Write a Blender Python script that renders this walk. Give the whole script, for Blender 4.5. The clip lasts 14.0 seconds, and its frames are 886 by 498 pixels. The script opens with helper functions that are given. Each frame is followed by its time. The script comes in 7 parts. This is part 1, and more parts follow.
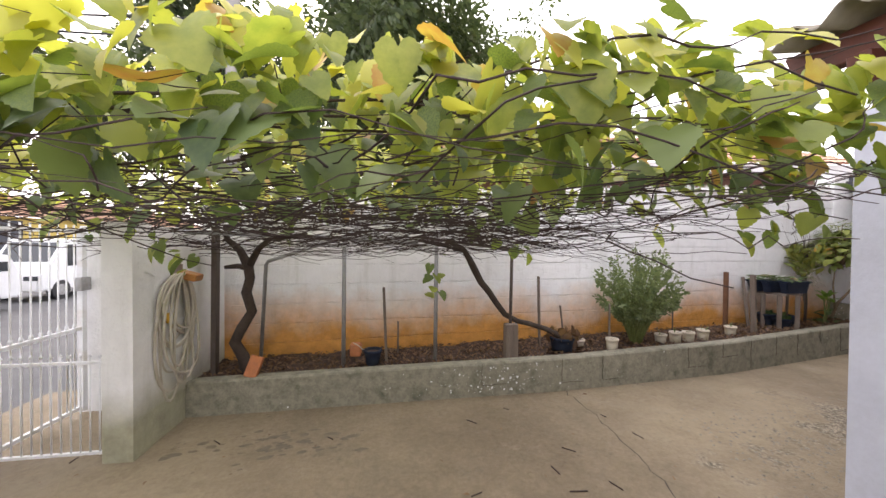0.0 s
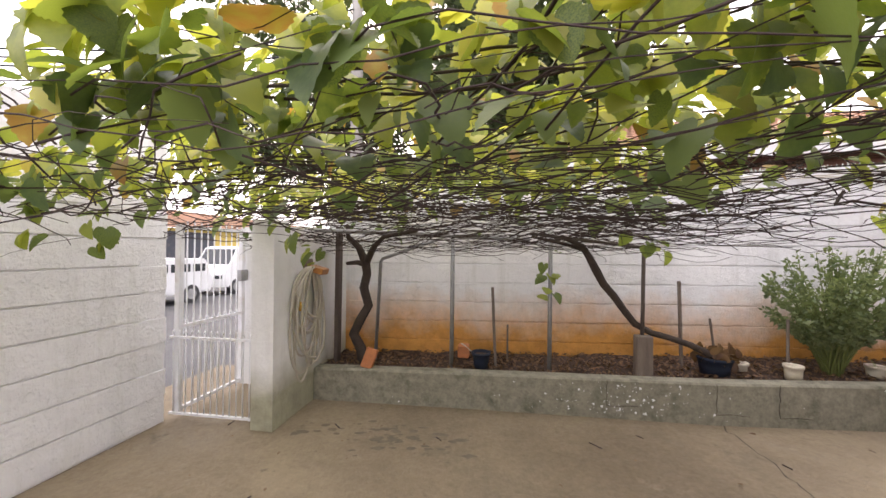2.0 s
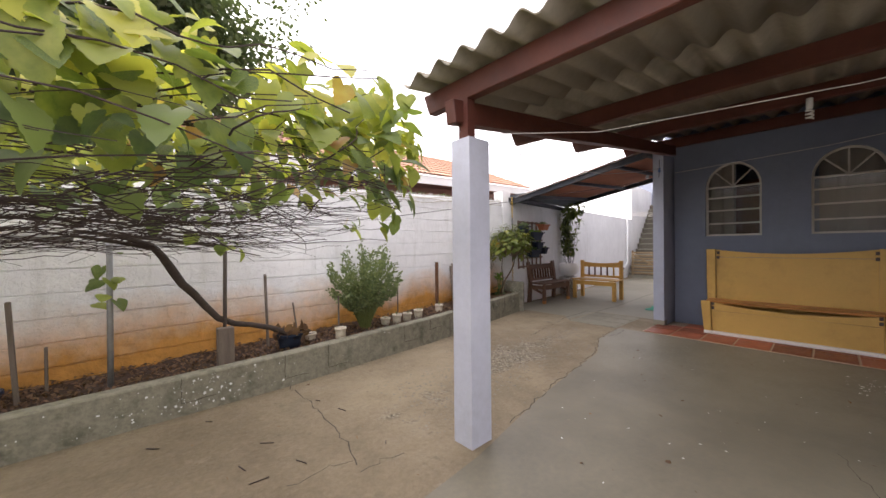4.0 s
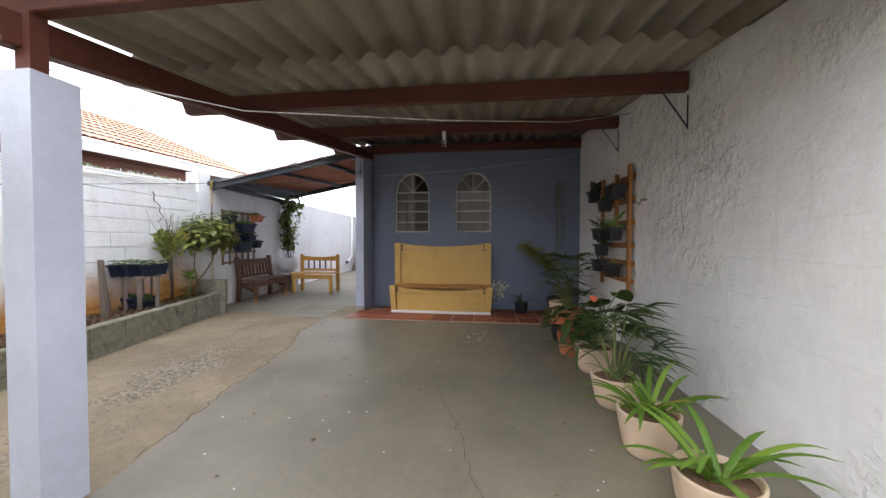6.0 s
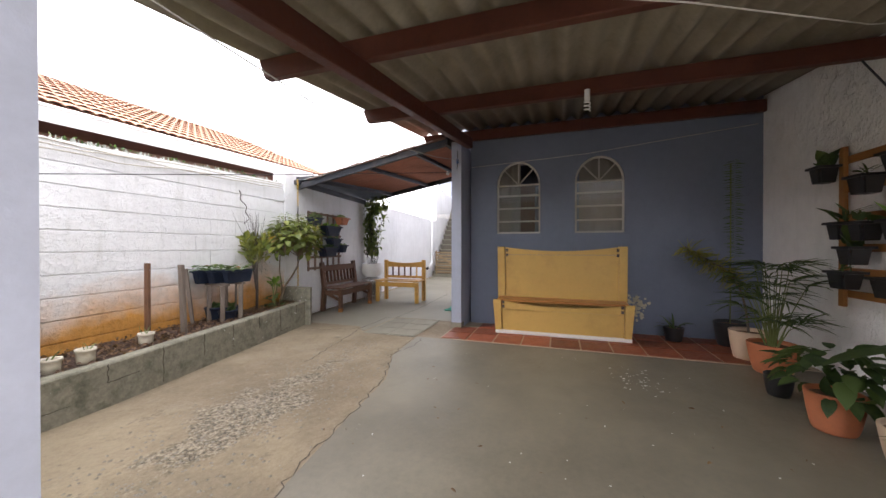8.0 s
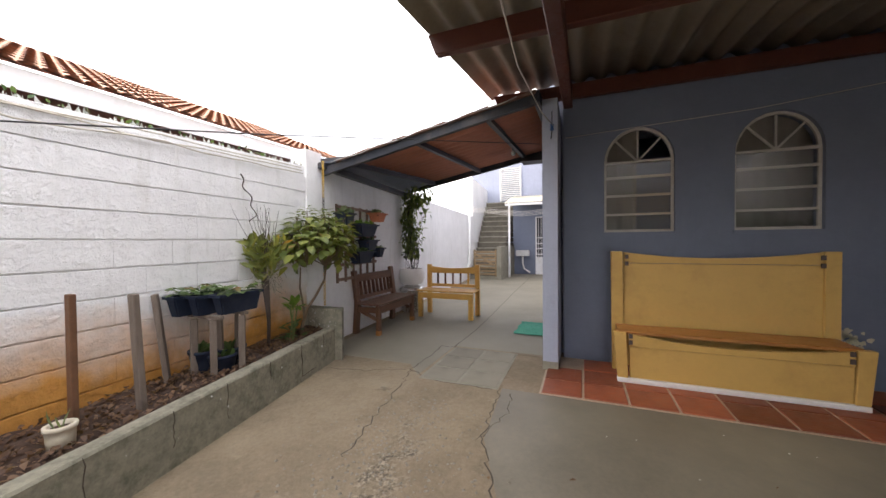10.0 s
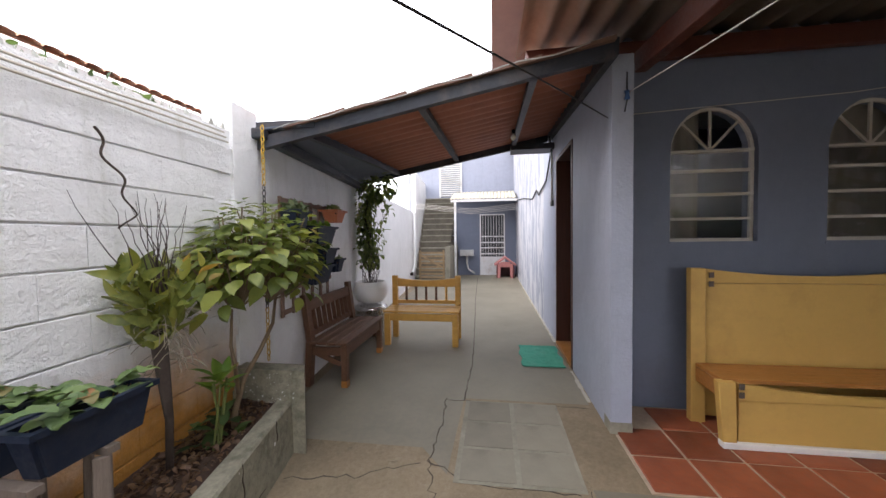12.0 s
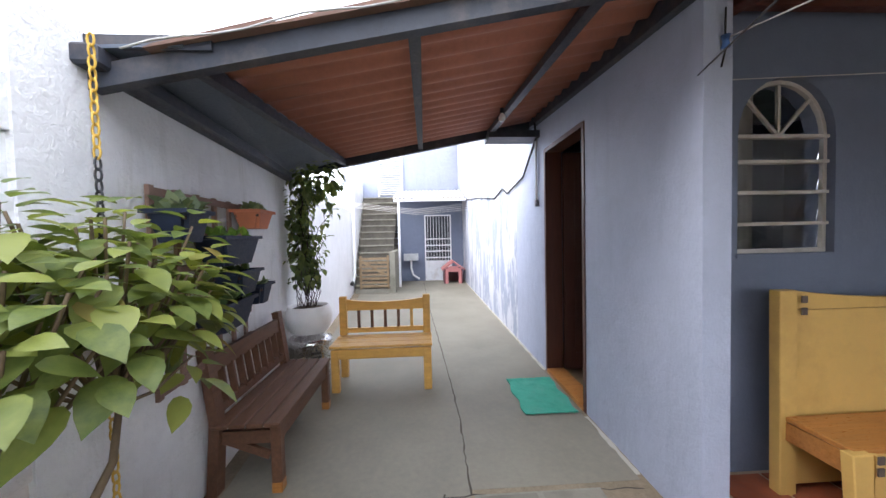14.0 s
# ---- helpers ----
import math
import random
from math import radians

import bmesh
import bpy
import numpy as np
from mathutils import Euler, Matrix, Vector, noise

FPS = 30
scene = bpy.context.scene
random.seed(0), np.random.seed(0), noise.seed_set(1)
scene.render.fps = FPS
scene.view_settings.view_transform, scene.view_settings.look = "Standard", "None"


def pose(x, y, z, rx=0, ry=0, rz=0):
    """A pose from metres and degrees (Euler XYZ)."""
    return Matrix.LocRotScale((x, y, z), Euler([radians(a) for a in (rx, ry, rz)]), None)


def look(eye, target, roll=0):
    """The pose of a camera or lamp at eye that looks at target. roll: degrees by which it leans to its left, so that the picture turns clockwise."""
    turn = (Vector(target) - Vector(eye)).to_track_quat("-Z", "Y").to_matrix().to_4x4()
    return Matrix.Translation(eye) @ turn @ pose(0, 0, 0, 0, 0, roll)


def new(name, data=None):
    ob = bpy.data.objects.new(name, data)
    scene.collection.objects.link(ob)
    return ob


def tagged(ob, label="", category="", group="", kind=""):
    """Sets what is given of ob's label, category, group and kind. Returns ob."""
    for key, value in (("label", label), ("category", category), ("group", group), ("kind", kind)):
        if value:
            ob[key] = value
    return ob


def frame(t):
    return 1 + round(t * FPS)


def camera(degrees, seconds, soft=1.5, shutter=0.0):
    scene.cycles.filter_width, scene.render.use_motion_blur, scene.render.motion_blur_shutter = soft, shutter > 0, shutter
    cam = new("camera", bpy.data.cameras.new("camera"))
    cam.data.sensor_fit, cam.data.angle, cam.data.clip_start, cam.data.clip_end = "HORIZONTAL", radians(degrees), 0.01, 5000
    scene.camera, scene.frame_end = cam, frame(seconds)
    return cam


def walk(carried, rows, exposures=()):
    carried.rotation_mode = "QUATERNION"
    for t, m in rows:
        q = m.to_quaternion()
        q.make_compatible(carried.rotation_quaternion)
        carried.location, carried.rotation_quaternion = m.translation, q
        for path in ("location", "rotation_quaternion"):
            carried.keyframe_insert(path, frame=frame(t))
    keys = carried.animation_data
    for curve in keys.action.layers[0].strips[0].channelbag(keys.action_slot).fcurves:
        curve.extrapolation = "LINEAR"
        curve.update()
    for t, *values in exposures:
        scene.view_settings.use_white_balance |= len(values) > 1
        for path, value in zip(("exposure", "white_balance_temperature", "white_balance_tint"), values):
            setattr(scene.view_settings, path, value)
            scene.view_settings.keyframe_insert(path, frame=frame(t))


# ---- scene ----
cam = camera(103.9, 14.0)
PATH = [
    (0, (1.373, 0.895, 1.197), (1.651, 2.876, 1.167), 0.5),
    (0.5, (1.282, 0.89, 1.109), (1.152, 2.886, 1.132), 0.9),
    (1, (1.258, 0.92, 1.092), (0.842, 2.876, 1.112), 0.8),
    (1.5, (1.274, 0.998, 1.106), (0.808, 2.943, 1.116), 0.6),
    (2, (1.341, 1.041, 1.111), (1.019, 3.015, 1.126), 0.5),
    (2.5, (1.436, 1.02, 1.137), (1.545, 3.017, 1.137), 0.0),
    (3, (1.53, 0.907, 1.112), (2.113, 2.82, 1.134), -0.3),
    (3.5, (1.74, 0.749, 1.148), (2.707, 2.5, 1.136), -0.7),
    (4, (1.812, 0.598, 1.132), (3.153, 2.082, 1.118), -0.6),
    (4.2, (1.824, 0.535, 1.167), (3.29, 1.894, 1.125), -0.4),
    (6.3, (2.177, 0.208, 1.087), (4.166, 0.411, 1.049), 0.0),
    (6.5, (2.24, 0.264, 1.085), (4.229, 0.465, 1.048), 0.0),
    (7, (2.468, 0.413, 1.067), (4.452, 0.666, 1.022), -0.2),
    (7.5, (2.792, 0.555, 1.107), (4.74, 1.006, 1.059), -0.3),
    (8, (2.958, 0.9, 1.055), (4.854, 1.537, 1.044), 0.0),
    (8.5, (3.188, 1.144, 1.081), (5.047, 1.882, 1.076), -0.1),
    (8.7, (3.274, 1.237, 1.073), (5.132, 1.977, 1.063), -0.3),
    (10.8, (4.543, 2.331, 1.226), (6.405, 3.058, 1.163), -0.4),
    (11, (4.64, 2.436, 1.241), (6.527, 3.094, 1.179), -0.5),
    (11.5, (4.789, 2.725, 1.256), (6.721, 3.242, 1.198), -0.5),
    (12, (4.934, 2.98, 1.288), (6.912, 3.268, 1.221), -0.7),
    (12.5, (5.206, 3.107, 1.308), (7.199, 3.245, 1.225), -1.0),
    (13, (5.457, 3.182, 1.314), (7.456, 3.213, 1.243), -1.2),
    (13.5, (5.648, 3.298, 1.336), (7.646, 3.29, 1.264), -1.1),
    (14, (5.847, 3.43, 1.37), (7.843, 3.326, 1.298), -1.3),
]
walk(cam, [(t, look(eye, target, roll)) for t, eye, target, roll in PATH],
     [(0.0, 0.46, 6750, 18), (2.5, 0.40, 6900, 21), (4.0, 0.38, 6850, 18), (6.5, 0.84, 6250, 12), (7.5, 0.90, 6400, 14), (8.5, 0.82, 6750, 15), (11.0, 0.54, 6750, 15), (12.5, 0.60, 6450, 14), (13.5, 1.08, 6150, 13), (14.0, 1.18, 6050, 13)])
# ---- light ----
world = bpy.data.worlds.new("sky")
scene.world = world
world.use_nodes = True
wn = world.node_tree.nodes
wl = world.node_tree.links
sky = wn.new("ShaderNodeTexSky")
sky.sky_type = "NISHITA"
sky.sun_disc = False
sky.sun_elevation = radians(34)
sky.sun_rotation = radians(-20)
sky.air_density, sky.dust_density, sky.ozone_density = 1.0, 6.0, 1.0
haze = wn.new("ShaderNodeMix")
haze.data_type = "RGBA"
haze.inputs[0].default_value = 0.86
haze.inputs[7].default_value = (9.6, 9.8, 10.3, 1)
wl.new(sky.outputs[0], haze.inputs[6])
wl.new(haze.outputs[2], wn["Background"].inputs[0])
wn["Background"].inputs[1].default_value = 0.25

sun = new("sun", bpy.data.lights.new("sun", "SUN"))
sun.data.energy, sun.data.angle, sun.data.color = 1.5, radians(50), (1.0, 0.97, 0.92)
sun.matrix_world = look((0.28, 12.0, 8.3), (4, 0.5, 0))
scene.view_settings.exposure = 0.0


# ---- building helpers ----
def box(bm, x0, x1, y0, y1, z0, z1):
    vs = [bm.verts.new(p) for p in ((x0, y0, z0), (x1, y0, z0), (x1, y1, z0), (x0, y1, z0),
                                    (x0, y0, z1), (x1, y0, z1), (x1, y1, z1), (x0, y1, z1))]
    for f in ((0, 3, 2, 1), (4, 5, 6, 7), (0, 1, 5, 4), (1, 2, 6, 5), (2, 3, 7, 6), (3, 0, 4, 7)):
        bm.faces.new([vs[i] for i in f])
    return vs


def bar(bm, a, b, w, h, up=(0, 0, 1)):
    """A squared bar from a to b, w wide and h high about its axis."""
    a, b = Vector(a), Vector(b)
    d = (b - a).normalized()
    s = d.cross(Vector(up))
    if s.length < 1e-4:
        s = d.cross(Vector((1, 0, 0)))
    s.normalize()
    u = s.cross(d)
    vs = [bm.verts.new(p + s * (i * w / 2) + u * (j * h / 2)) for p in (a, b) for i, j in ((-1, -1), (1, -1), (1, 1), (-1, 1))]
    for f in ((3, 2, 1, 0), (4, 5, 6, 7), (0, 1, 5, 4), (1, 2, 6, 5), (2, 3, 7, 6), (3, 0, 4, 7)):
        bm.faces.new([vs[i] for i in f])
    return vs


def tube(bm, pts, radii, sides=8, caps=True):
    """A round tube through the points; radii is one number or one a point."""
    pts = [Vector(p) for p in pts]
    if not isinstance(radii, (list, tuple)):
        radii = [radii] * len(pts)
    rings, ref = [], None
    for i, p in enumerate(pts):
        d = pts[min(i + 1, len(pts) - 1)] - pts[max(i - 1, 0)]
        d = d.normalized() if d.length > 1e-9 else Vector((0, 0, 1))
        if ref is None:
            ref = d.orthogonal().normalized()
        ref = ref - d * ref.dot(d)
        ref = ref.normalized() if ref.length > 1e-6 else d.orthogonal().normalized()
        s = d.cross(ref)
        rings.append([bm.verts.new(p + (ref * math.cos(k * math.tau / sides) + s * math.sin(k * math.tau / sides)) * radii[i]) for k in range(sides)])
    for r0, r1 in zip(rings, rings[1:]):
        for k in range(sides):
            bm.faces.new((r0[k], r0[(k + 1) % sides], r1[(k + 1) % sides], r1[k])).smooth = True
    if caps and sides > 2:
        bm.faces.new(list(reversed(rings[0])))
        bm.faces.new(rings[-1])


def lathe(bm, profile, at=(0, 0, 0), sides=28):
    """A turned shape from (radius, height) pairs, outside first and closed where the radius is 0."""
    rings = []
    for r, z in profile:
        if r < 1e-6:
            rings.append([bm.verts.new((at[0], at[1], at[2] + z))])
        else:
            rings.append([bm.verts.new((at[0] + r * math.cos(k * math.tau / sides), at[1] + r * math.sin(k * math.tau / sides), at[2] + z)) for k in range(sides)])
    for a, b in zip(rings, rings[1:]):
        for k in range(sides):
            k2 = (k + 1) % sides
            if len(a) == 1 and len(b) == 1:
                continue
            if len(a) == 1:
                f = bm.faces.new((a[0], b[k2], b[k]))
            elif len(b) == 1:
                f = bm.faces.new((a[k], a[k2], b[0]))
            else:
                f = bm.faces.new((a[k], a[k2], b[k2], b[k]))
            f.smooth = True


def bevelled(bm, w=0.004, seg=1):
    bmesh.ops.bevel(bm, geom=[e for e in bm.edges], offset=w, segments=seg, affect="EDGES", clamp_overlap=True)


def mesh_of(name, bm, material):
    bmesh.ops.recalc_face_normals(bm, faces=bm.faces)
    me = bpy.data.meshes.new(name)
    bm.to_mesh(me)
    bm.free()
    me.materials.append(material)
    return me


def part(name, bm, material, parent=None, label=""):
    """Links a bmesh as one mesh object, under a thing or a part."""
    ob = new(name, mesh_of(name, bm, material))
    if parent is not None:
        ob.parent = parent
    if label:
        ob["label"] = label
    return ob


def thing(name, label, category, m=None, group="", kind=""):
    ob = tagged(new(name), label, category, group, kind)
    if m is not None:
        ob.matrix_world = m
    return ob


def solid(name, bm, material, label, category, kind="structure", group=""):
    return tagged(part(name, bm, material), label, category, group, kind)


# ---- materials ----
def nodes_of(name):
    m = bpy.data.materials.new(name)
    m.use_nodes = True
    nt = m.node_tree
    return m, nt, nt.nodes, nt.links, nt.nodes["Principled BSDF"]


def noise_node(nt, scale, detail=6, rough=0.6, space="Object", stretch=None, offset=0.0):
    n = nt.nodes.new("ShaderNodeTexNoise")
    n.inputs["Scale"].default_value, n.inputs["Detail"].default_value, n.inputs["Roughness"].default_value = scale, detail, rough
    mp = nt.nodes.new("ShaderNodeMapping")
    mp.inputs["Location"].default_value = (offset, offset * 0.7, offset * 1.3)
    if stretch:
        mp.inputs["Scale"].default_value = stretch
    if space == "World":
        nt.links.new(nt.nodes.new("ShaderNodeNewGeometry").outputs["Position"], mp.inputs[0])
    else:
        nt.links.new(nt.nodes.new("ShaderNodeTexCoord").outputs[space], mp.inputs[0])
    nt.links.new(mp.outputs[0], n.inputs["Vector"])
    return n


def ramp(nt, src, stops):
    r = nt.nodes.new("ShaderNodeValToRGB")
    e = r.color_ramp.elements
    while len(e) < len(stops):
        e.new(0.5)
    for el, (p, c) in zip(e, stops):
        el.position = p
        el.color = (*c, 1) if len(c) == 3 else c
    nt.links.new(src, r.inputs[0])
    return r


def mix(nt, fac, a, b, mode="MIX"):
    m = nt.nodes.new("ShaderNodeMix")
    m.data_type = "RGBA"
    m.blend_type = mode
    for sock, v in ((m.inputs[0], fac), (m.inputs[6], a), (m.inputs[7], b)):
        if isinstance(v, (int, float)):
            sock.default_value = v
        elif isinstance(v, tuple):
            sock.default_value = (*v, 1) if len(v) == 3 else v
        else:
            nt.links.new(v, sock)
    return m.outputs[2]


def bump(nt, b, height, strength, distance=0.01):
    n = nt.nodes.new("ShaderNodeBump")
    n.inputs["Strength"].default_value, n.inputs["Distance"].default_value = strength, distance
    nt.links.new(height, n.inputs["Height"])
    nt.links.new(n.outputs[0], b.inputs["Normal"])


def rgb(c, k):
    return tuple(min(1.0, v * k) for v in c)


def plain(name, c, rough=0.6, metal=0.0, var=0.18, scale=6.0, grain=60.0, bumps=0.15, dirt=None, spec=0.4, stretch=None, vary=0.0):
    """A painted, cast or woody surface: colour varied at two scales, fine relief, and stains of the colour dirt."""
    m, nt, ns, lk, b = nodes_of(name)
    big = noise_node(nt, scale, 4, 0.6, stretch=stretch)
    fine = noise_node(nt, grain, 5, 0.65, stretch=stretch, offset=3.1)
    col = ramp(nt, big.outputs[0], [(0.3, rgb(c, 1 - var)), (0.7, rgb(c, 1 + var))]).outputs[0]
    col = mix(nt, 0.35, col, ramp(nt, fine.outputs[0], [(0.3, rgb(c, 1 - 1.3 * var)), (0.7, rgb(c, 1 + 1.3 * var))]).outputs[0])
    if dirt:
        st = noise_node(nt, scale * 0.45, 8, 0.7, offset=7.7)
        col = mix(nt, ramp(nt, st.outputs[0], [(0.52, (0, 0, 0)), (0.72, (0.75, 0.75, 0.75))]).outputs[0], col, dirt)
    if vary:
        oi = ns.new("ShaderNodeObjectInfo")
        col = mix(nt, 1.0, col, ramp(nt, oi.outputs["Random"], [(0, (1 - vary,) * 3), (1, (1, 1, 1))]).outputs[0], "MULTIPLY")
    lk.new(col, b.inputs["Base Color"])
    rr = ramp(nt, fine.outputs[0], [(0.3, (max(0.05, rough - 0.12),) * 3), (0.7, (min(1, rough + 0.12),) * 3)])
    lk.new(rr.outputs[0], b.inputs["Roughness"])
    b.inputs["Metallic"].default_value = metal
    b.inputs["Specular IOR Level"].default_value = spec
    bump(nt, b, fine.outputs[0], bumps, 0.006)
    return m


def lime_wall(name, c, low=None, low_z=0.75, rough_paint=0.5, mould=(0.56, 0.56, 0.51), lumps=0.5, depth=0.02, filler=None, blobs=False, reach=0.75):
    """Thick brushed paint on blockwork, streaked by rain, with earth splashed up from the soil where low is given."""
    m, nt, ns, lk, b = nodes_of(name)
    big = noise_node(nt, 1.6, 5, 0.6, space="World")
    mid = noise_node(nt, 9, 6, 0.7, offset=2, space="World")
    fine = noise_node(nt, 45, 6, 0.7, offset=5, space="World")
    col = ramp(nt, big.outputs[0], [(0.3, rgb(c, 0.9)), (0.65, rgb(c, 1.03))]).outputs[0]
    col = mix(nt, 0.3, col, ramp(nt, mid.outputs[0], [(0.3, rgb(c, 0.82)), (0.6, rgb(c, 1.05))]).outputs[0])
    streak = noise_node(nt, 3.2, 7, 0.7, stretch=(3.0, 3.0, 0.35), offset=9, space="World")
    col = mix(nt, ramp(nt, streak.outputs[0], [(0.53, (0, 0, 0)), (0.76, (0.5, 0.5, 0.5))]).outputs[0], col, mould)
    chip = noise_node(nt, 6.5, 9, 0.75, offset=13, space="World")
    col = mix(nt, ramp(nt, chip.outputs[0], [(0.66, (0, 0, 0)), (0.70, (0.5, 0.5, 0.5))]).outputs[0], col, rgb(mould, 0.9))
    if filler:
        pt = noise_node(nt, 2.6, 8, 0.72, stretch=(1.6, 1.6, 0.55), offset=31, space="World")
        col = mix(nt, ramp(nt, pt.outputs[0], [(0.47, (0, 0, 0)), (0.53, (1, 1, 1))]).outputs[0], col, filler)
    if low:
        place = ns.new("ShaderNodeNewGeometry")
        sp = ns.new("ShaderNodeSeparateXYZ")
        lk.new(place.outputs["Position"], sp.inputs[0])
        wob = noise_node(nt, 1.3, 6, 0.65, offset=21, space="World")
        ad = ns.new("ShaderNodeMath")
        ad.operation = "MULTIPLY_ADD"
        ad.inputs[1].default_value = -reach
        lk.new(wob.outputs[0], ad.inputs[0])
        lk.new(sp.outputs[2], ad.inputs[2])
        f = ramp(nt, ad.outputs[0], [(0.0, (1, 1, 1)), (max(0.05, low_z - reach / 2), (0, 0, 0))])
        f.color_ramp.elements[0].position = 0.0
        soilc = ramp(nt, mid.outputs[0], [(0.3, rgb(low, 0.75)), (0.7, rgb(low, 1.2))]).outputs[0]
        col = mix(nt, f.outputs[0], col, soilc)
    lk.new(col, b.inputs["Base Color"])
    b.inputs["Roughness"].default_value = rough_paint
    b.inputs["Specular IOR Level"].default_value = 0.3
    add = ns.new("ShaderNodeMath")
    add.operation = "MULTIPLY_ADD"
    add.inputs[1].default_value = 0.4
    lk.new(fine.outputs[0], add.inputs[0])
    lk.new(mid.outputs[0], add.inputs[2])
    height = add.outputs[0]
    if blobs:
        drip = noise_node(nt, 8.0, 7, 0.62, stretch=(1.0, 1.0, 0.8), offset=41, space="World")
        ridge = ramp(nt, drip.outputs[0], [(0.42, (0, 0, 0)), (0.54, (0.5, 0.5, 0.5)), (0.60, (1, 1, 1))]).outputs[0]
        where = noise_node(nt, 1.1, 3, 0.5, offset=57, space="World")
        ridge = mix(nt, ramp(nt, where.outputs[0], [(0.42, (0.05, 0.05, 0.05)), (0.60, (1, 1, 1))]).outputs[0], (0, 0, 0), ridge)
        height = mix(nt, 0.35, ridge, height)
    bump(nt, b, height, lumps, depth)
    return m


def leaf_mat(name, c, c2, old=None, rough=0.45, per="island", through_light=0.38):
    """Leaf blades: each with a green of its own, some turning to the colour old, letting light through."""
    m, nt, ns, lk, b = nodes_of(name)
    if per == "island":
        rnd = ns.new("ShaderNodeNewGeometry").outputs["Random Per Island"]
    else:
        rnd = ns.new("ShaderNodeObjectInfo").outputs["Random"]
    stops = [(0.0, rgb(c, 0.75)), (0.45, c), (0.85, c2)]
    if old:
        stops += [(0.955, c2), (0.975, old)]
    col = ramp(nt, rnd, stops).outputs[0]
    n = noise_node(nt, 28, 4, 0.6)
    col = mix(nt, ramp(nt, n.outputs[0], [(0.35, (0, 0, 0)), (0.75, (0.5, 0.5, 0.5))]).outputs[0], col, rgb(c2, 1.1))
    lk.new(col, b.inputs["Base Color"])
    b.inputs["Roughness"].default_value = rough
    b.inputs["Specular IOR Level"].default_value = 0.4
    tr = ns.new("ShaderNodeBsdfTranslucent")
    lk.new(mix(nt, 1.0, col, (1.5, 1.55, 0.75, 1), "MULTIPLY"), tr.inputs[0])
    ms = ns.new("ShaderNodeMixShader")
    ms.inputs[0].default_value = through_light
    lk.new(b.outputs[0], ms.inputs[1])
    lk.new(tr.outputs[0], ms.inputs[2])
    lk.new(ms.outputs[0], ns["Material Output"].inputs[0])
    bump(nt, b, noise_node(nt, 120, 3, 0.6).outputs[0], 0.2, 0.003)
    return m


WHITE = lime_wall("white_limewash", (0.87, 0.87, 0.87), lumps=0.9, depth=0.025)
WHITE_FOOT = lime_wall("white_limewash_green_foot", (0.80, 0.80, 0.79), low=(0.36, 0.35, 0.25), low_z=0.44, reach=0.42, lumps=0.7)
ROUGH = lime_wall("thick_lumpy_white_paint", (0.88, 0.88, 0.88), mould=(0.74, 0.74, 0.73), lumps=0.85, depth=0.03, blobs=True)
# earth splashes climb to about knee height above the soil
WHITE_EARTH = lime_wall("white_limewash_earth_splashed", (0.87, 0.87, 0.87), low=(0.60, 0.29, 0.07), low_z=0.80, lumps=0.8, depth=0.025)
BLUE = lime_wall("grey_blue_wall_paint", (0.165, 0.192, 0.262), mould=(0.14, 0.165, 0.235), lumps=0.25)
PALE_BLUE = lime_wall("pale_blue_wall_paint", (0.375, 0.41, 0.51), mould=(0.29, 0.32, 0.40), lumps=0.45)
PATCHY = lime_wall("patched_pale_paint", (0.29, 0.325, 0.41), mould=(0.24, 0.275, 0.35), lumps=0.4, filler=(0.52, 0.53, 0.57))
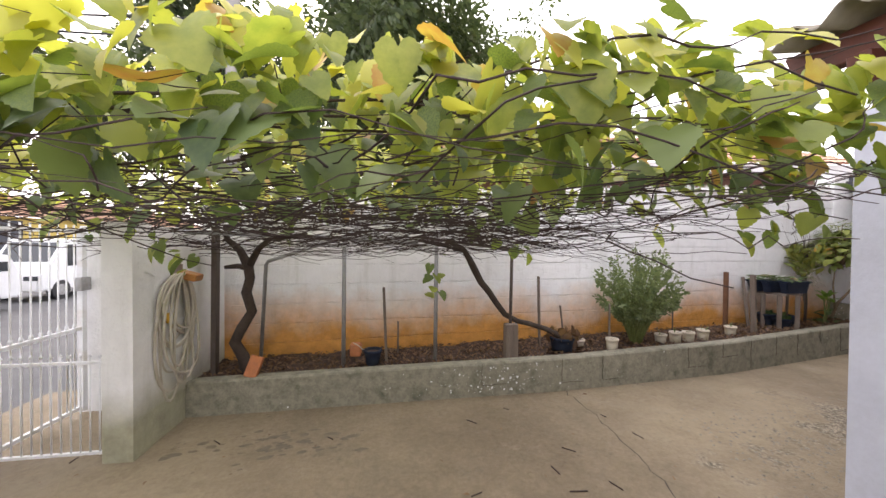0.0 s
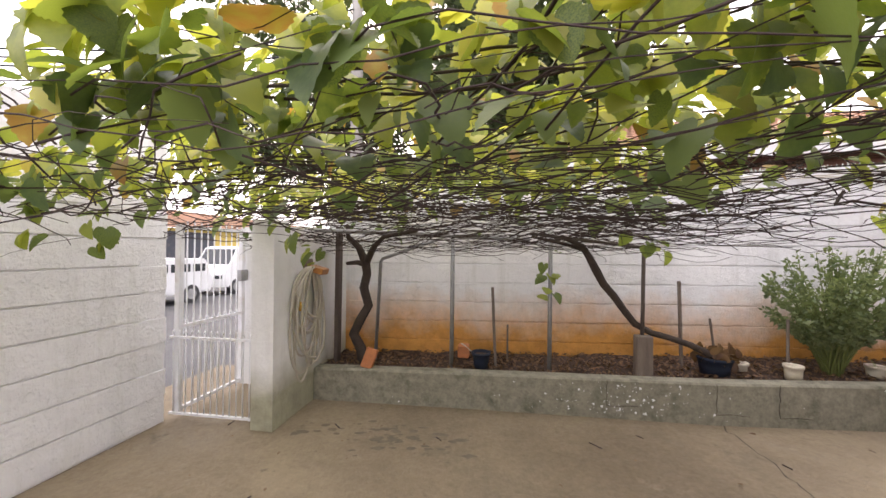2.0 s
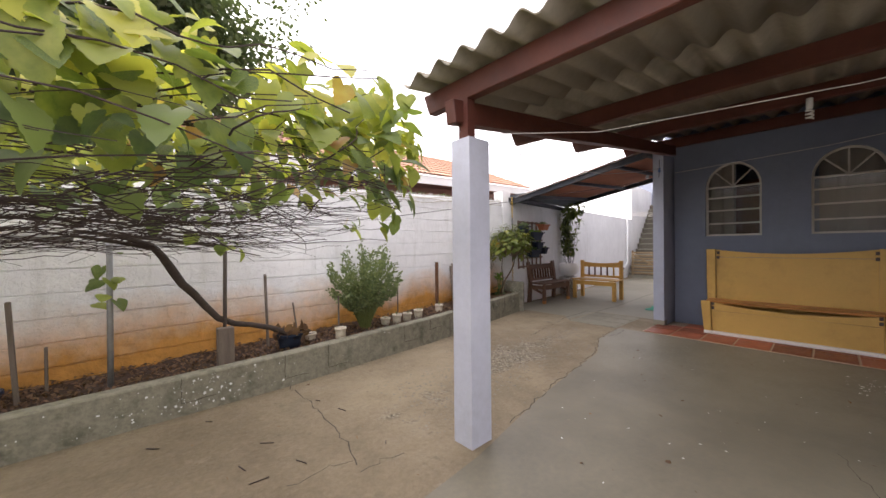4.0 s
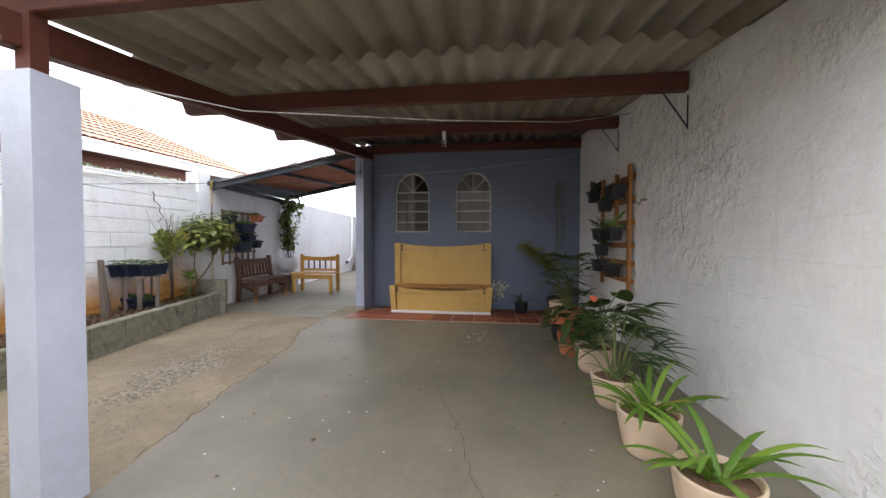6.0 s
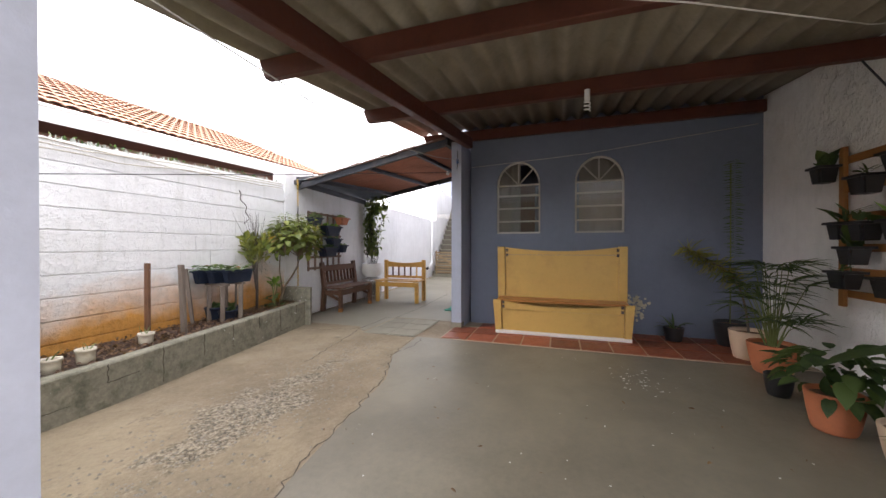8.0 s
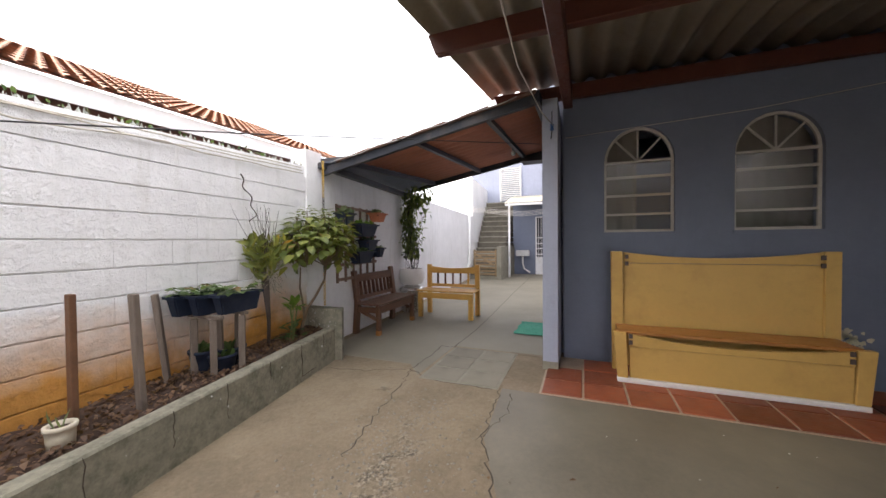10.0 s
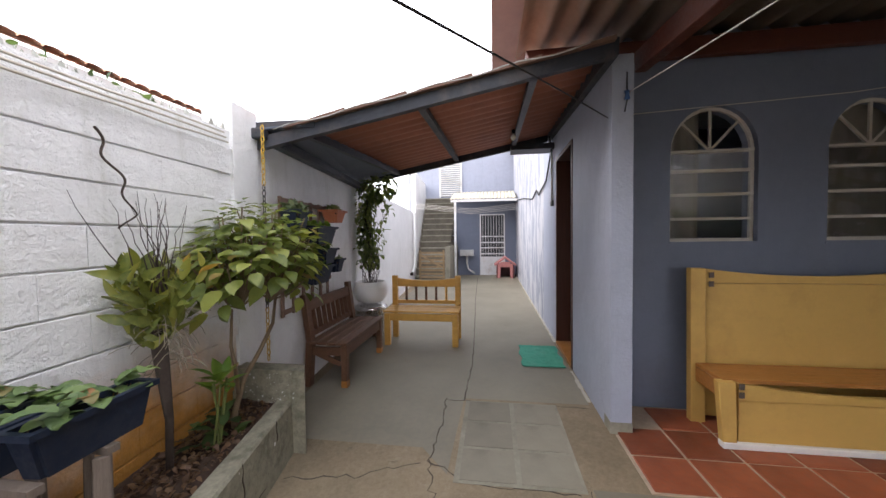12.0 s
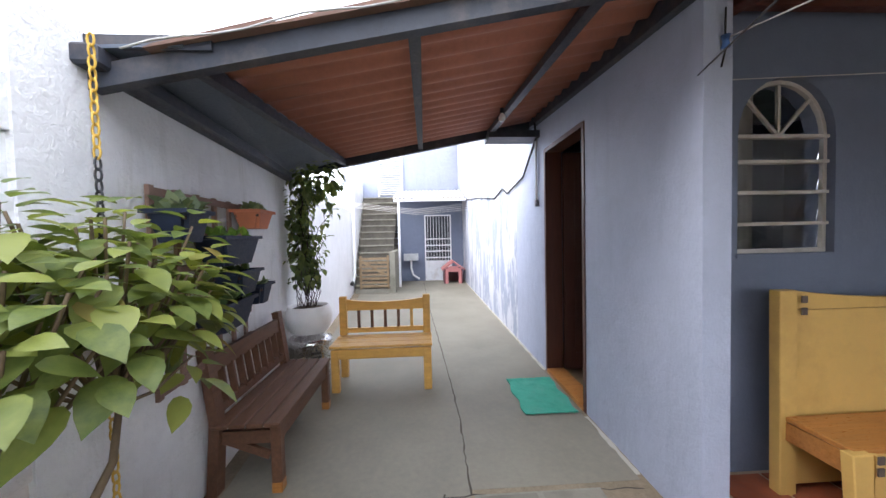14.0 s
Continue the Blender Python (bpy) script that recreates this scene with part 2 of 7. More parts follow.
def yard_floor():
    """Trowelled concrete: broad damp stains, small blots, and a band worn down to its grit."""
    m, nt, ns, lk, b = nodes_of("worn_yard_concrete")
    big = noise_node(nt, 0.55, 5, 0.6, space="World")
    mid = noise_node(nt, 2.2, 7, 0.7, offset=4, space="World")
    fine = noise_node(nt, 38, 6, 0.7, offset=9, space="World")
    col = ramp(nt, big.outputs[0], [(0.36, (0.140, 0.108, 0.072)), (0.5, (0.228, 0.186, 0.132)), (0.62, (0.285, 0.236, 0.166))]).outputs[0]
    col = mix(nt, ramp(nt, mid.outputs[0], [(0.5, (0, 0, 0)), (0.66, (0.7, 0.7, 0.7))]).outputs[0], col, (0.165, 0.14, 0.104))
    light = noise_node(nt, 3.1, 8, 0.75, offset=17, space="World")
    col = mix(nt, ramp(nt, light.outputs[0], [(0.6, (0, 0, 0)), (0.72, (0.5, 0.5, 0.5))]).outputs[0], col, (0.36, 0.33, 0.275))
    blot = noise_node(nt, 4.5, 9, 0.8, offset=29, space="World")
    col = mix(nt, ramp(nt, blot.outputs[0], [(0.60, (0, 0, 0)), (0.66, (0.75, 0.75, 0.75))]).outputs[0], col, (0.085, 0.072, 0.055))
    col = mix(nt, 0.30, col, ramp(nt, fine.outputs[0], [(0.3, (0.12, 0.105, 0.08)), (0.7, (0.34, 0.30, 0.235))]).outputs[0])
    pos = ns.new("ShaderNodeNewGeometry")
    sp = ns.new("ShaderNodeSeparateXYZ")
    lk.new(pos.outputs["Position"], sp.inputs[0])
    off = ns.new("ShaderNodeMath")
    off.operation = "MULTIPLY_ADD"
    off.inputs[1].default_value, off.inputs[2].default_value = -0.14, -2.10
    lk.new(sp.outputs[0], off.inputs[0])
    dist = ns.new("ShaderNodeMath")
    lk.new(sp.outputs[1], dist.inputs[0])
    lk.new(off.outputs[0], dist.inputs[1])
    ab = ns.new("ShaderNodeMath")
    ab.operation = "ABSOLUTE"
    lk.new(dist.outputs[0], ab.inputs[0])
    wob = ns.new("ShaderNodeMath")
    wob.operation = "MULTIPLY_ADD"
    wob.inputs[1].default_value = 1.3
    lk.new(mid.outputs[0], wob.inputs[0])
    lk.new(ab.outputs[0], wob.inputs[2])
    mid_x = ns.new("ShaderNodeMath")
    mid_x.inputs[1].default_value = -4.6
    lk.new(sp.outputs[0], mid_x.inputs[0])
    far_x = ns.new("ShaderNodeMath")
    far_x.operation = "ABSOLUTE"
    lk.new(mid_x.outputs[0], far_x.inputs[0])
    ends = ns.new("ShaderNodeMath")
    ends.operation = "MULTIPLY_ADD"
    ends.inputs[1].default_value = 0.22
    lk.new(far_x.outputs[0], ends.inputs[0])
    lk.new(wob.outputs[0], ends.inputs[2])
    worn = ramp(nt, ends.outputs[0], [(0.86, (1, 1, 1)), (1.0, (0, 0, 0))])
    grit = noise_node(nt, 48, 3, 0.75, offset=61, space="World")
    gcol = ramp(nt, grit.outputs[0], [(0.38, (0.05, 0.043, 0.033)), (0.49, (0.16, 0.138, 0.105)), (0.62, (0.34, 0.305, 0.25))]).outputs[0]
    col = mix(nt, mix(nt, 0.10, worn.outputs[0], (0, 0, 0)), col, gcol)
    col = mix(nt, 1.0, col, (1.12, 1.055, 0.955), "MULTIPLY")
    lk.new(col, b.inputs["Base Color"])
    b.inputs["Specular IOR Level"].default_value = 0.3
    lk.new(ramp(nt, mid.outputs[0], [(0.35, (0.55, 0.55, 0.55)), (0.6, (0.85, 0.85, 0.85))]).outputs[0], b.inputs["Roughness"])
    hgt = mix(nt, worn.outputs[0], fine.outputs[0], grit.outputs[0])
    bump(nt, b, hgt, 0.7, 0.012)
    return m


CONCRETE = yard_floor()
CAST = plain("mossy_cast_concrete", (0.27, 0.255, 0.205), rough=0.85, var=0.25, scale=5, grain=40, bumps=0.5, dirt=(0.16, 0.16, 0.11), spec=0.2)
PLANTER = plain("mouldy_planter_concrete", (0.25, 0.235, 0.18), rough=0.9, var=0.35, scale=16, grain=55, bumps=0.7, dirt=(0.06, 0.065, 0.04), spec=0.2)
SOIL = plain("dark_soil", (0.075, 0.05, 0.038), rough=0.95, var=0.5, scale=12, grain=50, bumps=0.9, spec=0.15)
FIBRE = plain("weathered_fibre_cement", (0.27, 0.243, 0.195), rough=0.8, var=0.2, scale=2.5, grain=30, bumps=0.2, dirt=(0.15, 0.135, 0.105), spec=0.2)
RED_WOOD = plain("red_brown_stained_timber", (0.098, 0.030, 0.020), rough=0.5, var=0.3, scale=5, grain=40, bumps=0.25, stretch=(1, 1, 1), dirt=(0.055, 0.022, 0.017))
RUST_SHEET = plain("red_brown_sheet", (0.47, 0.19, 0.125), rough=0.6, var=0.2, scale=3, grain=30, bumps=0.2, dirt=(0.42, 0.19, 0.13))
DARK_STEEL = plain("dark_painted_steel", (0.034, 0.039, 0.052), rough=0.5, var=0.25, scale=8, grain=60, bumps=0.15, dirt=(0.12, 0.10, 0.09))
PALE_POST = plain("pale_grey_blue_post_paint", (0.50, 0.52, 0.60), rough=0.6, var=0.1, scale=3, grain=30, bumps=0.35, dirt=(0.36, 0.37, 0.40))
ASPHALT = plain("asphalt", (0.085, 0.085, 0.088), rough=0.9, var=0.25, scale=1.5, grain=80, bumps=0.4)
EARTH = plain("street_ground", (0.22, 0.20, 0.17), rough=0.9, var=0.2, scale=0.8, grain=20, bumps=0.3)
TERRACOTTA_ROOF = plain("orange_clay_tile", (0.68, 0.40, 0.27), rough=0.8, var=0.3, scale=4, grain=30, bumps=0.3, dirt=(0.45, 0.22, 0.13), vary=0.2)
BROWN_WALL = plain("brown_plaster", (0.25, 0.135, 0.105), rough=0.8, var=0.2, scale=2)
WHITE_PAINT = plain("white_paint", (0.78, 0.78, 0.77), rough=0.5, var=0.06, scale=4, grain=40, bumps=0.1, dirt=(0.55, 0.54, 0.50))




def wall_y(x):
    """The boundary wall's inner face; the lot widens towards its back."""
    return 3.99 + 0.0845 * x


def slab(x0, x1, y0, y1, z0, z1):
    bm = bmesh.new()
    box(bm, x0, x1, y0, y1, z0, z1)
    return bm


def prism(pts, z0, z1):
    bm = bmesh.new()
    lo = [bm.verts.new((x, y, z0)) for x, y in pts]
    hi = [bm.verts.new((x, y, z1)) for x, y in pts]
    n = len(pts)
    bm.faces.new(lo)
    bm.faces.new(hi)
    for i in range(n):
        bm.faces.new((lo[i], lo[(i + 1) % n], hi[(i + 1) % n], hi[i]))
    return bm


# ---- ground ----
solid("ground", slab(-300, 300, -300, 300, -1.2, -0.75), EARTH, "bare dusty ground spreading beyond the walls", "ground")
solid("floor", prism([(-1.3, -1.6), (20, -1.6), (20, 5.9), (-0.3, 4.2), (-1.3, 4.0)], -0.9, 0.0), CONCRETE,
      "worn cracked concrete yard floor with stains", "floor")
SLAB = plain("smooth_trowelled_concrete", (0.183, 0.162, 0.120), rough=0.48, var=0.28, scale=1.6, grain=30, bumps=0.2, dirt=(0.15, 0.125, 0.09), spec=0.35)
solid("floor_slab", prism([(2.62, -1.205), (6.735, -1.205), (6.735, 2.49), (6.0, 2.44), (5.43, 2.21), (4.8, 2.14), (4.17, 2.05), (3.6, 1.94), (3.2, 1.86), (2.62, 1.80)], -0.05, 0.0012), SLAB, "smooth grey-green concrete slab under the carport", "floor")

PASSAGE = plain("damp_passage_concrete", (0.225, 0.205, 0.158), rough=0.6, var=0.22, scale=1.1, grain=26, bumps=0.2, dirt=(0.165, 0.15, 0.112), spec=0.3)
solid("floor_passage", prism([(6.76, 3.24), (7.66, 3.22), (7.66, 2.27), (16.6, 2.27), (16.6, 5.2), (6.98, 4.5), (6.98, 3.42)], -0.05, 0.0012), PASSAGE, "damp grey-green concrete floor of the passage", "floor")

# ---- boundary walls ----
def wall_top(x):
    """Top of the boundary wall, which climbs slowly towards the back."""
    return 1.83 + 0.047 * (x - 4.15)


bm = prism([(-0.19, wall_y(-0.19) + 0.012), (6.88, wall_y(6.88) + 0.012), (6.88, wall_y(6.88) + 0.18), (-0.19, wall_y(-0.19) + 0.18)], -0.3, 1.9)
for v in bm.verts:
    if v.co.z > 1:
        v.co.z = wall_top(v.co.x)
solid("wall_north", bm, WHITE_EARTH, "white limewashed block wall stained orange by earth low down", "wall")
solid("wall_passage", prism([(7.12, wall_y(7.12) + 0.005), (20, wall_y(20) + 0.005), (20, wall_y(20) + 0.18), (7.12, wall_y(7.12) + 0.18)], -0.3, 2.02), WHITE,
      "white painted wall along the passage", "wall")
solid("wall_pier", prism([(6.88, wall_y(6.88) - 0.01), (7.12, wall_y(7.12) - 0.02), (7.12, wall_y(7.12) + 0.2), (6.88, wall_y(6.88) + 0.2)], -0.3, 2.14), WHITE,
      "white wall pier with a broken grey top", "pier")
wall_north = bpy.data.objects["wall_north"]
# unseen wall, added this low so sky light reaches under the carport
solid("wall_street", slab(-0.98, -0.80, -1.6, 1.2, -0.3, 0.9), WHITE, "unseen low white wall added towards the street", "wall")
solid("wall_west", slab(-0.98, -0.792, 1.2, 2.97, -0.3, 1.82), WHITE, "white painted block wall with grooved courses", "wall")
wall_west = bpy.data.objects["wall_west"]
# also out of view, and kept low to let light in
solid("wall_south_low", slab(-0.98, 2.6, -1.42, -1.22, -0.3, 0.9), WHITE, "unseen low white wall added beside the open yard", "wall")
solid("wall_south", slab(2.6, 7.67, -1.42, -1.21, -0.3, 2.75), ROUGH, "white wall in thick lumpy paint", "wall")
solid("gate_pillar", slab(-0.17, -0.02, 2.97, 3.12, -0.1, 1.30), WHITE_FOOT, "white painted gate pillar with mossy foot", "pillar")
solid("wall_hose", slab(-0.14, -0.025, 3.12, 4.10, -0.1, 1.26), WHITE_FOOT, "short white wall beside the gate", "wall")

# ---- carport ----
solid("carport_post", slab(3.205, 3.37, 1.915, 2.055, -0.05, 1.74), PALE_POST, "pale grey-blue concrete carport post", "post", kind="")


def roof_z(x):
    return 2.29 + 0.124 * (x - 4.77)


def corrugated(x0, x1, y0, y1, zf, pitch, amp, along="x", thick=0.008, steps=10):
    """A corrugated sheet; its ridges run along the given axis."""
    bm = bmesh.new()
    lo, hi = (y0, y1) if along == "x" else (x0, x1)
    n = int((hi - lo) / pitch * steps)
    a0, a1 = (x0, x1) if along == "x" else (y0, y1)
    rows = []
    for dz in (0.0, thick):
        for a in (a0, (a0 + a1) / 2, a1):
            row = []
            for i in range(n + 1):
                c = lo + (hi - lo) * i / n
                x, y = (a, c) if along == "x" else (c, a)
                row.append(bm.verts.new((x, y, zf(x, y) + amp * math.sin((c - lo) / pitch * math.tau) + dz)))
            rows.append(row)
    for a, b in ((0, 1), (1, 2), (3, 4), (4, 5), (0, 3), (2, 5)):
        for i in range(n):
            bm.faces.new((rows[a][i], rows[a][i + 1], rows[b][i + 1], rows[b][i])).smooth = a in (0, 1, 3, 4) and abs(a - b) == 1
    return bm


roof = thing("carport_roof", "corrugated grey fibre-cement carport roof on red-brown beams", "roof")
part("roofing_sheet", corrugated(3.06, 4.22, -1.225, 2.32, lambda x, y: roof_z(x) + 0.03, 0.177, 0.030), FIBRE, roof, "weathered grey corrugated sheet")
part("roofing_sheet", corrugated(4.02, 7.75, -1.225, 2.80, lambda x, y: roof_z(x) + 0.042, 0.177, 0.030), FIBRE, roof, "weathered grey corrugated sheet")
for xb, ye in ((3.26, 2.34), (4.77, 2.78), (6.08, 2.80), (7.58, 2.74)):
    bm = bmesh.new()
    bar(bm, (xb, -1.19, roof_z(xb) - 0.07), (xb, ye, roof_z(xb) - 0.07), 0.06, 0.13)
    bmesh.ops.translate(bm, vec=(0, -0.05, 0), verts=[v for v in bm.verts if v.co.y > 2 and v.co.z < roof_z(xb) - 0.1])
    bevelled(bm, 0.005)
    part("beam", bm, RED_WOOD, roof, "red-brown stained timber beam")
bm = bmesh.new()
bar(bm, (3.16, 2.02, roof_z(3.16) - 0.20), (7.4, 2.02, roof_z(7.4) - 0.20), 0.075, 0.13)
bevelled(bm, 0.005)
part("main_beam", bm, RED_WOOD, roof, "long red-brown stained timber beam")
bm = bmesh.new()
bar(bm, (3.26, 1.985, 1.74), (3.26, 1.985, roof_z(3.26) - 0.13), 0.07, 0.06, (1, 0, 0))
part("post_block", bm, RED_WOOD, roof, "short timber block on the post")

# ---- house ----
HX, HY = 7.67, 2.235


def arch(cy, w, spring, top, n=14):
    """Outline of a round-headed opening, from its lower corner round over the head."""
    pts = [(cy - w / 2, 1.235)]
    for i in range(n + 1):
        a = math.pi - math.pi * i / n
        pts.append((cy + w / 2 * math.cos(a), spring + (top - spring) * math.sin(a)))
    pts.append((cy + w / 2, 1.235))
    return pts


def front_wall(holes, y0, y1, z0, z1, x0, x1):
    """A wall across x with round-headed openings through it."""
    bm = bmesh.new()
    for x in (x0, x1):
        edges = []
        for loop in [[(y0, z0), (y1, z0), (y1, z1), (y0, z1)]] + holes:
            vs = [bm.verts.new((x, y, z)) for y, z in loop]
            edges += [bm.edges.new((vs[i], vs[(i + 1) % len(vs)])) for i in range(len(vs))]
        bmesh.ops.triangle_fill(bm, use_beauty=True, use_dissolve=False, edges=edges)
    bm.verts.ensure_lookup_table()
    half = len(bm.verts) // 2
    at = 0
    for loop in [[0] * 4] + holes:
        n = len(loop)
        for i in range(n):
            a, b = at + i, at + (i + 1) % n
            bm.faces.new((bm.verts[a], bm.verts[b], bm.verts[b + half], bm.verts[a + half]))
        at += n
    return bm


WIN = [(1.425, 0.57), (0.43, 0.57)]
solid("wall_house_front", front_wall([arch(c, w, 1.885, 2.2) for c, w in WIN], -1.21, HY - 0.16, -0.1, 2.78, HX, HX + 0.16), BLUE,
      "grey-blue painted house front with two arched windows", "wall")
solid("house_pier", slab(7.28, HX + 0.16, HY - 0.13, HY, -0.1, 2.42), PALE_BLUE, "pale blue corner pier of the house", "pier")
solid("pier_foot", slab(7.277, 7.40, HY - 0.133, HY + 0.003, -0.05, 0.075), CAST, "bare concrete foot of the corner pier", "pier")
bm = bmesh.new()
for a in ((HX + 0.16, 8.375, -0.1, 2.9), (8.375, 9.237, 2.21, 2.9), (9.237, 10.3, -0.1, 2.9)):
    box(bm, a[0], a[1], HY - 0.16, HY - 0.001, a[2], a[3])
solid("wall_house_side", bm, PALE_BLUE, "pale blue house wall along the passage", "wall")
solid("wall_house_back", slab(10.3, 17.9, HY - 0.16, HY - 0.001, -0.1, 5.4), PATCHY, "pale wall patched with white filler", "wall")
solid("wall_inner", slab(HX + 0.16, 10.3, -1.4, -1.2, -0.1, 2.78), BLUE, "inner house wall", "wall")
solid("wall_inner_back", slab(10.1, 10.3, -1.2, HY - 0.16, -0.1, 2.78), BLUE, "inner house wall", "wall")
solid("ceiling", slab(HX + 0.16, 10.3, -1.4, HY - 0.16, 2.70, 2.78), WHITE_PAINT, "plain white ceiling inside the house", "ceiling")
# rear building
solid("wall_rear", front_wall([[(2.6, 0.0), (3.43, 0.0), (3.43, 2.05), (2.6, 2.05)]], HY - 0.001, 4.22, -0.05, 2.72, 16.7, 16.85), BLUE, "blue-grey rear wall behind the wash place", "wall")
solid("wall_rear_upper", slab(18.1, 18.3, 0, 6.2, -0.1, 5.4), PALE_BLUE, "pale blue upper wall of the rear building", "wall")

# ---- planter ----
FRONT = [(-0.025, 3.45), (1.16, 3.50), (2.76, 3.55), (4.5, 3.73), (5.9, 4.0), (6.93, 4.20)]


def front_y(x):
    for (xa, ya), (xb, yb) in zip(FRONT, FRONT[1:]):
        if x <= xb:
            return ya + (yb - ya) * (x - xa) / (xb - xa)
    return FRONT[-1][1]


def rim_z(x):
    return 0.235 + 0.012 * (x + 0.04)


bm = bmesh.new()
prev = None
for i in range(49):
    x = -0.025 + (6.93 + 0.025) * i / 48
    ring = [bm.verts.new((x, front_y(x) + d, z)) for d, z in ((0, -0.05), (0.004, rim_z(x) - 0.012), (0.014, rim_z(x)), (0.10, rim_z(x)), (0.11, rim_z(x) - 0.012), (0.11, -0.05))]
    if prev:
        for k in range(6):
            bm.faces.new((prev[k], prev[(k + 1) % 6], ring[(k + 1) % 6], ring[k]))
    else:
        bm.faces.new(ring)
    prev = ring
bm.faces.new(prev)
solid("planter_wall", bm, PLANTER, "low mossy concrete planter wall with flaked white paint", "planter")
bm = bmesh.new()
n, mrow = 150, 9
grid = []
for i in range(n + 1):
    x = -0.025 + 6.87 * i / n
    grid.append([bm.verts.new((x, front_y(x) + 0.10 + (wall_y(x) + 0.02 - front_y(x) - 0.10) * j / mrow,
                               rim_z(x) - 0.02 + 0.03 * noise.noise((x * 3, j * 0.5, 1)) + 0.02 * noise.noise((x * 11, j * 1.7, 5)) - (0.02 if j == 0 else 0))) for j in range(mrow + 1)])
for i in range(n):
    for j in range(mrow):
        bm.faces.new((grid[i][j], grid[i + 1][j], grid[i + 1][j + 1], grid[i][j + 1]))
solid("soil", bm, SOIL, "dark soil littered with dry leaves and bark", "soil", kind="stuff")
solid("planter_end", prism([(6.83, 4.10), (6.94, 4.16), (6.94, wall_y(6.94) + 0.01), (6.83, wall_y(6.83) + 0.01)], -0.05, 0.50), PLANTER, "raised concrete end block of the planter", "planter")

# ---- passage roof ----
def cover_z(y, x=9.5):
    return 2.10 + (4.55 - y) * 0.188 - 0.064 * (9.5 - x)


# sheet ends: the red-brown darkened in colour for the shade on their fronts
SHEET_END_SHADE = plain("shaded_sheet_end", (0.17, 0.10, 0.075), rough=0.85, var=0.3, scale=6, bumps=0.3, dirt=(0.10, 0.08, 0.07))
GALV_WIRE = plain("pale_wire", (0.45, 0.45, 0.44), 0.4)
cover = thing("passage_roof", "red-brown sheet roof on dark steel over the passage", "roof")
part("roofing_sheet", corrugated(7.12, 9.6, 2.26, 4.30, lambda x, y: cover_z(y, x) + 0.055, 0.16, 0.018, "y"), RUST_SHEET, cover, "red-brown corrugated sheet")
for xb in (7.15, 9.55):
    bm = bmesh.new()
    bar(bm, (xb, 2.27, cover_z(2.27, xb)), (xb, wall_y(xb) - 0.01, cover_z(wall_y(xb) - 0.01, xb)), 0.05, 0.08)
    part("rafter", bm, DARK_STEEL, cover)
for yb in (2.72, 3.45, 4.25):
    bm = bmesh.new()
    bar(bm, (7.18, yb, cover_z(yb, 7.18) + 0.005), (9.53, yb, cover_z(yb) + 0.005), 0.05, 0.05)
    part("purlin", bm, DARK_STEEL, cover)

for k in range(5):
    y0 = 4.36 - 0.415 * k
    y1 = y0 - 0.43
    top = cover_z(y0, 7.12) + 0.058
    bm = bmesh.new()
    prof = [(y0, cover_z(y0, 7.12) + 0.042), (y0, top - 0.012), (y0 - 0.03, top), (y1, cover_z(y1, 7.12) + 0.058 + 0.012), (y1, cover_z(y1, 7.12) + 0.042)]
    lo = [bm.verts.new((7.085 + 0.002 * k, y, z)) for y, z in prof]
    hi = [bm.verts.new((7.175, y, z)) for y, z in prof]
    bm.faces.new(lo)
    bm.faces.new(hi)
    for q in range(5):
        bm.faces.new((lo[q], lo[(q + 1) % 5], hi[(q + 1) % 5], hi[q]))
    part("sheet_end", bm, SHEET_END_SHADE, cover, "stepped end of an overlapping roof sheet")
bm = bmesh.new()
tube(bm, [(7.07, 4.42 - 0.1 * k, cover_z(4.42 - 0.1 * k, 7.1) + 0.045 + 0.010 * math.sin(k * 1.3)) for k in range(21)], 0.004, 5)
part("edge_wire", bm, GALV_WIRE, cover, "thin pale wire along the roof edge")
bm = bmesh.new()
for x0, x1 in ((7.10, 9.55),):
    vs = [bm.verts.new(p) for p in ((x0, 4.24, cover_z(4.24, x0) + 0.035), (x1, 4.24, cover_z(4.24, x1) + 0.035), (x1, wall_y(x1) - 0.005, 2.04), (x0, wall_y(x0) - 0.005, 2.03))]
    r = bmesh.ops.extrude_face_region(bm, geom=[bm.faces.new(vs)])
    bmesh.ops.translate(bm, vec=(0, 0, 0.012), verts=[v for v in r["geom"] if isinstance(v, bmesh.types.BMVert)])
part("flashing", bm, plain("blue_grey_sheet_metal", (0.10, 0.12, 0.155), 0.45, metal=0.2, var=0.15, scale=3), cover, "dark blue-grey metal flashing")
bm = bmesh.new()
bar(bm, (7.06, wall_y(7.06) - 0.05, 2.0), (9.6, wall_y(9.6) - 0.05, 1.975), 0.09, 0.07)
bevelled(bm, 0.01)
part("gutter", bm, DARK_STEEL, cover, "dark steel gutter along the wall")
bm = bmesh.new()
bar(bm, (7.115, 4.15, cover_z(4.15, 7.1) + 0.035), (7.115, wall_y(7.1) - 0.02, 2.06), 0.012, 0.05)
part("end_plate", bm, DARK_STEEL, cover)
bm = bmesh.new()
tube(bm, [(9.3, HY + 0.05, 2.62), (8.4, HY + 0.05, 2.60), (7.5, HY + 0.06, 2.55)], 0.016, 8)
part("conduit", bm, DARK_STEEL, cover)
bm = bmesh.new()
box(bm, 9.35, 9.62, HY + 0.002, HY + 0.52, 2.36, 2.43)
part("bearer", bm, DARK_STEEL, cover)
bm = bmesh.new()
bar(bm, (7.13, HY + 0.032, cover_z(2.27, 7.13) + 0.02), (9.6, HY + 0.032, cover_z(2.27, 9.6) + 0.02), 0.05, 0.10)
part("wall_trim", bm, DARK_STEEL, cover, "dark trim along the house wall")

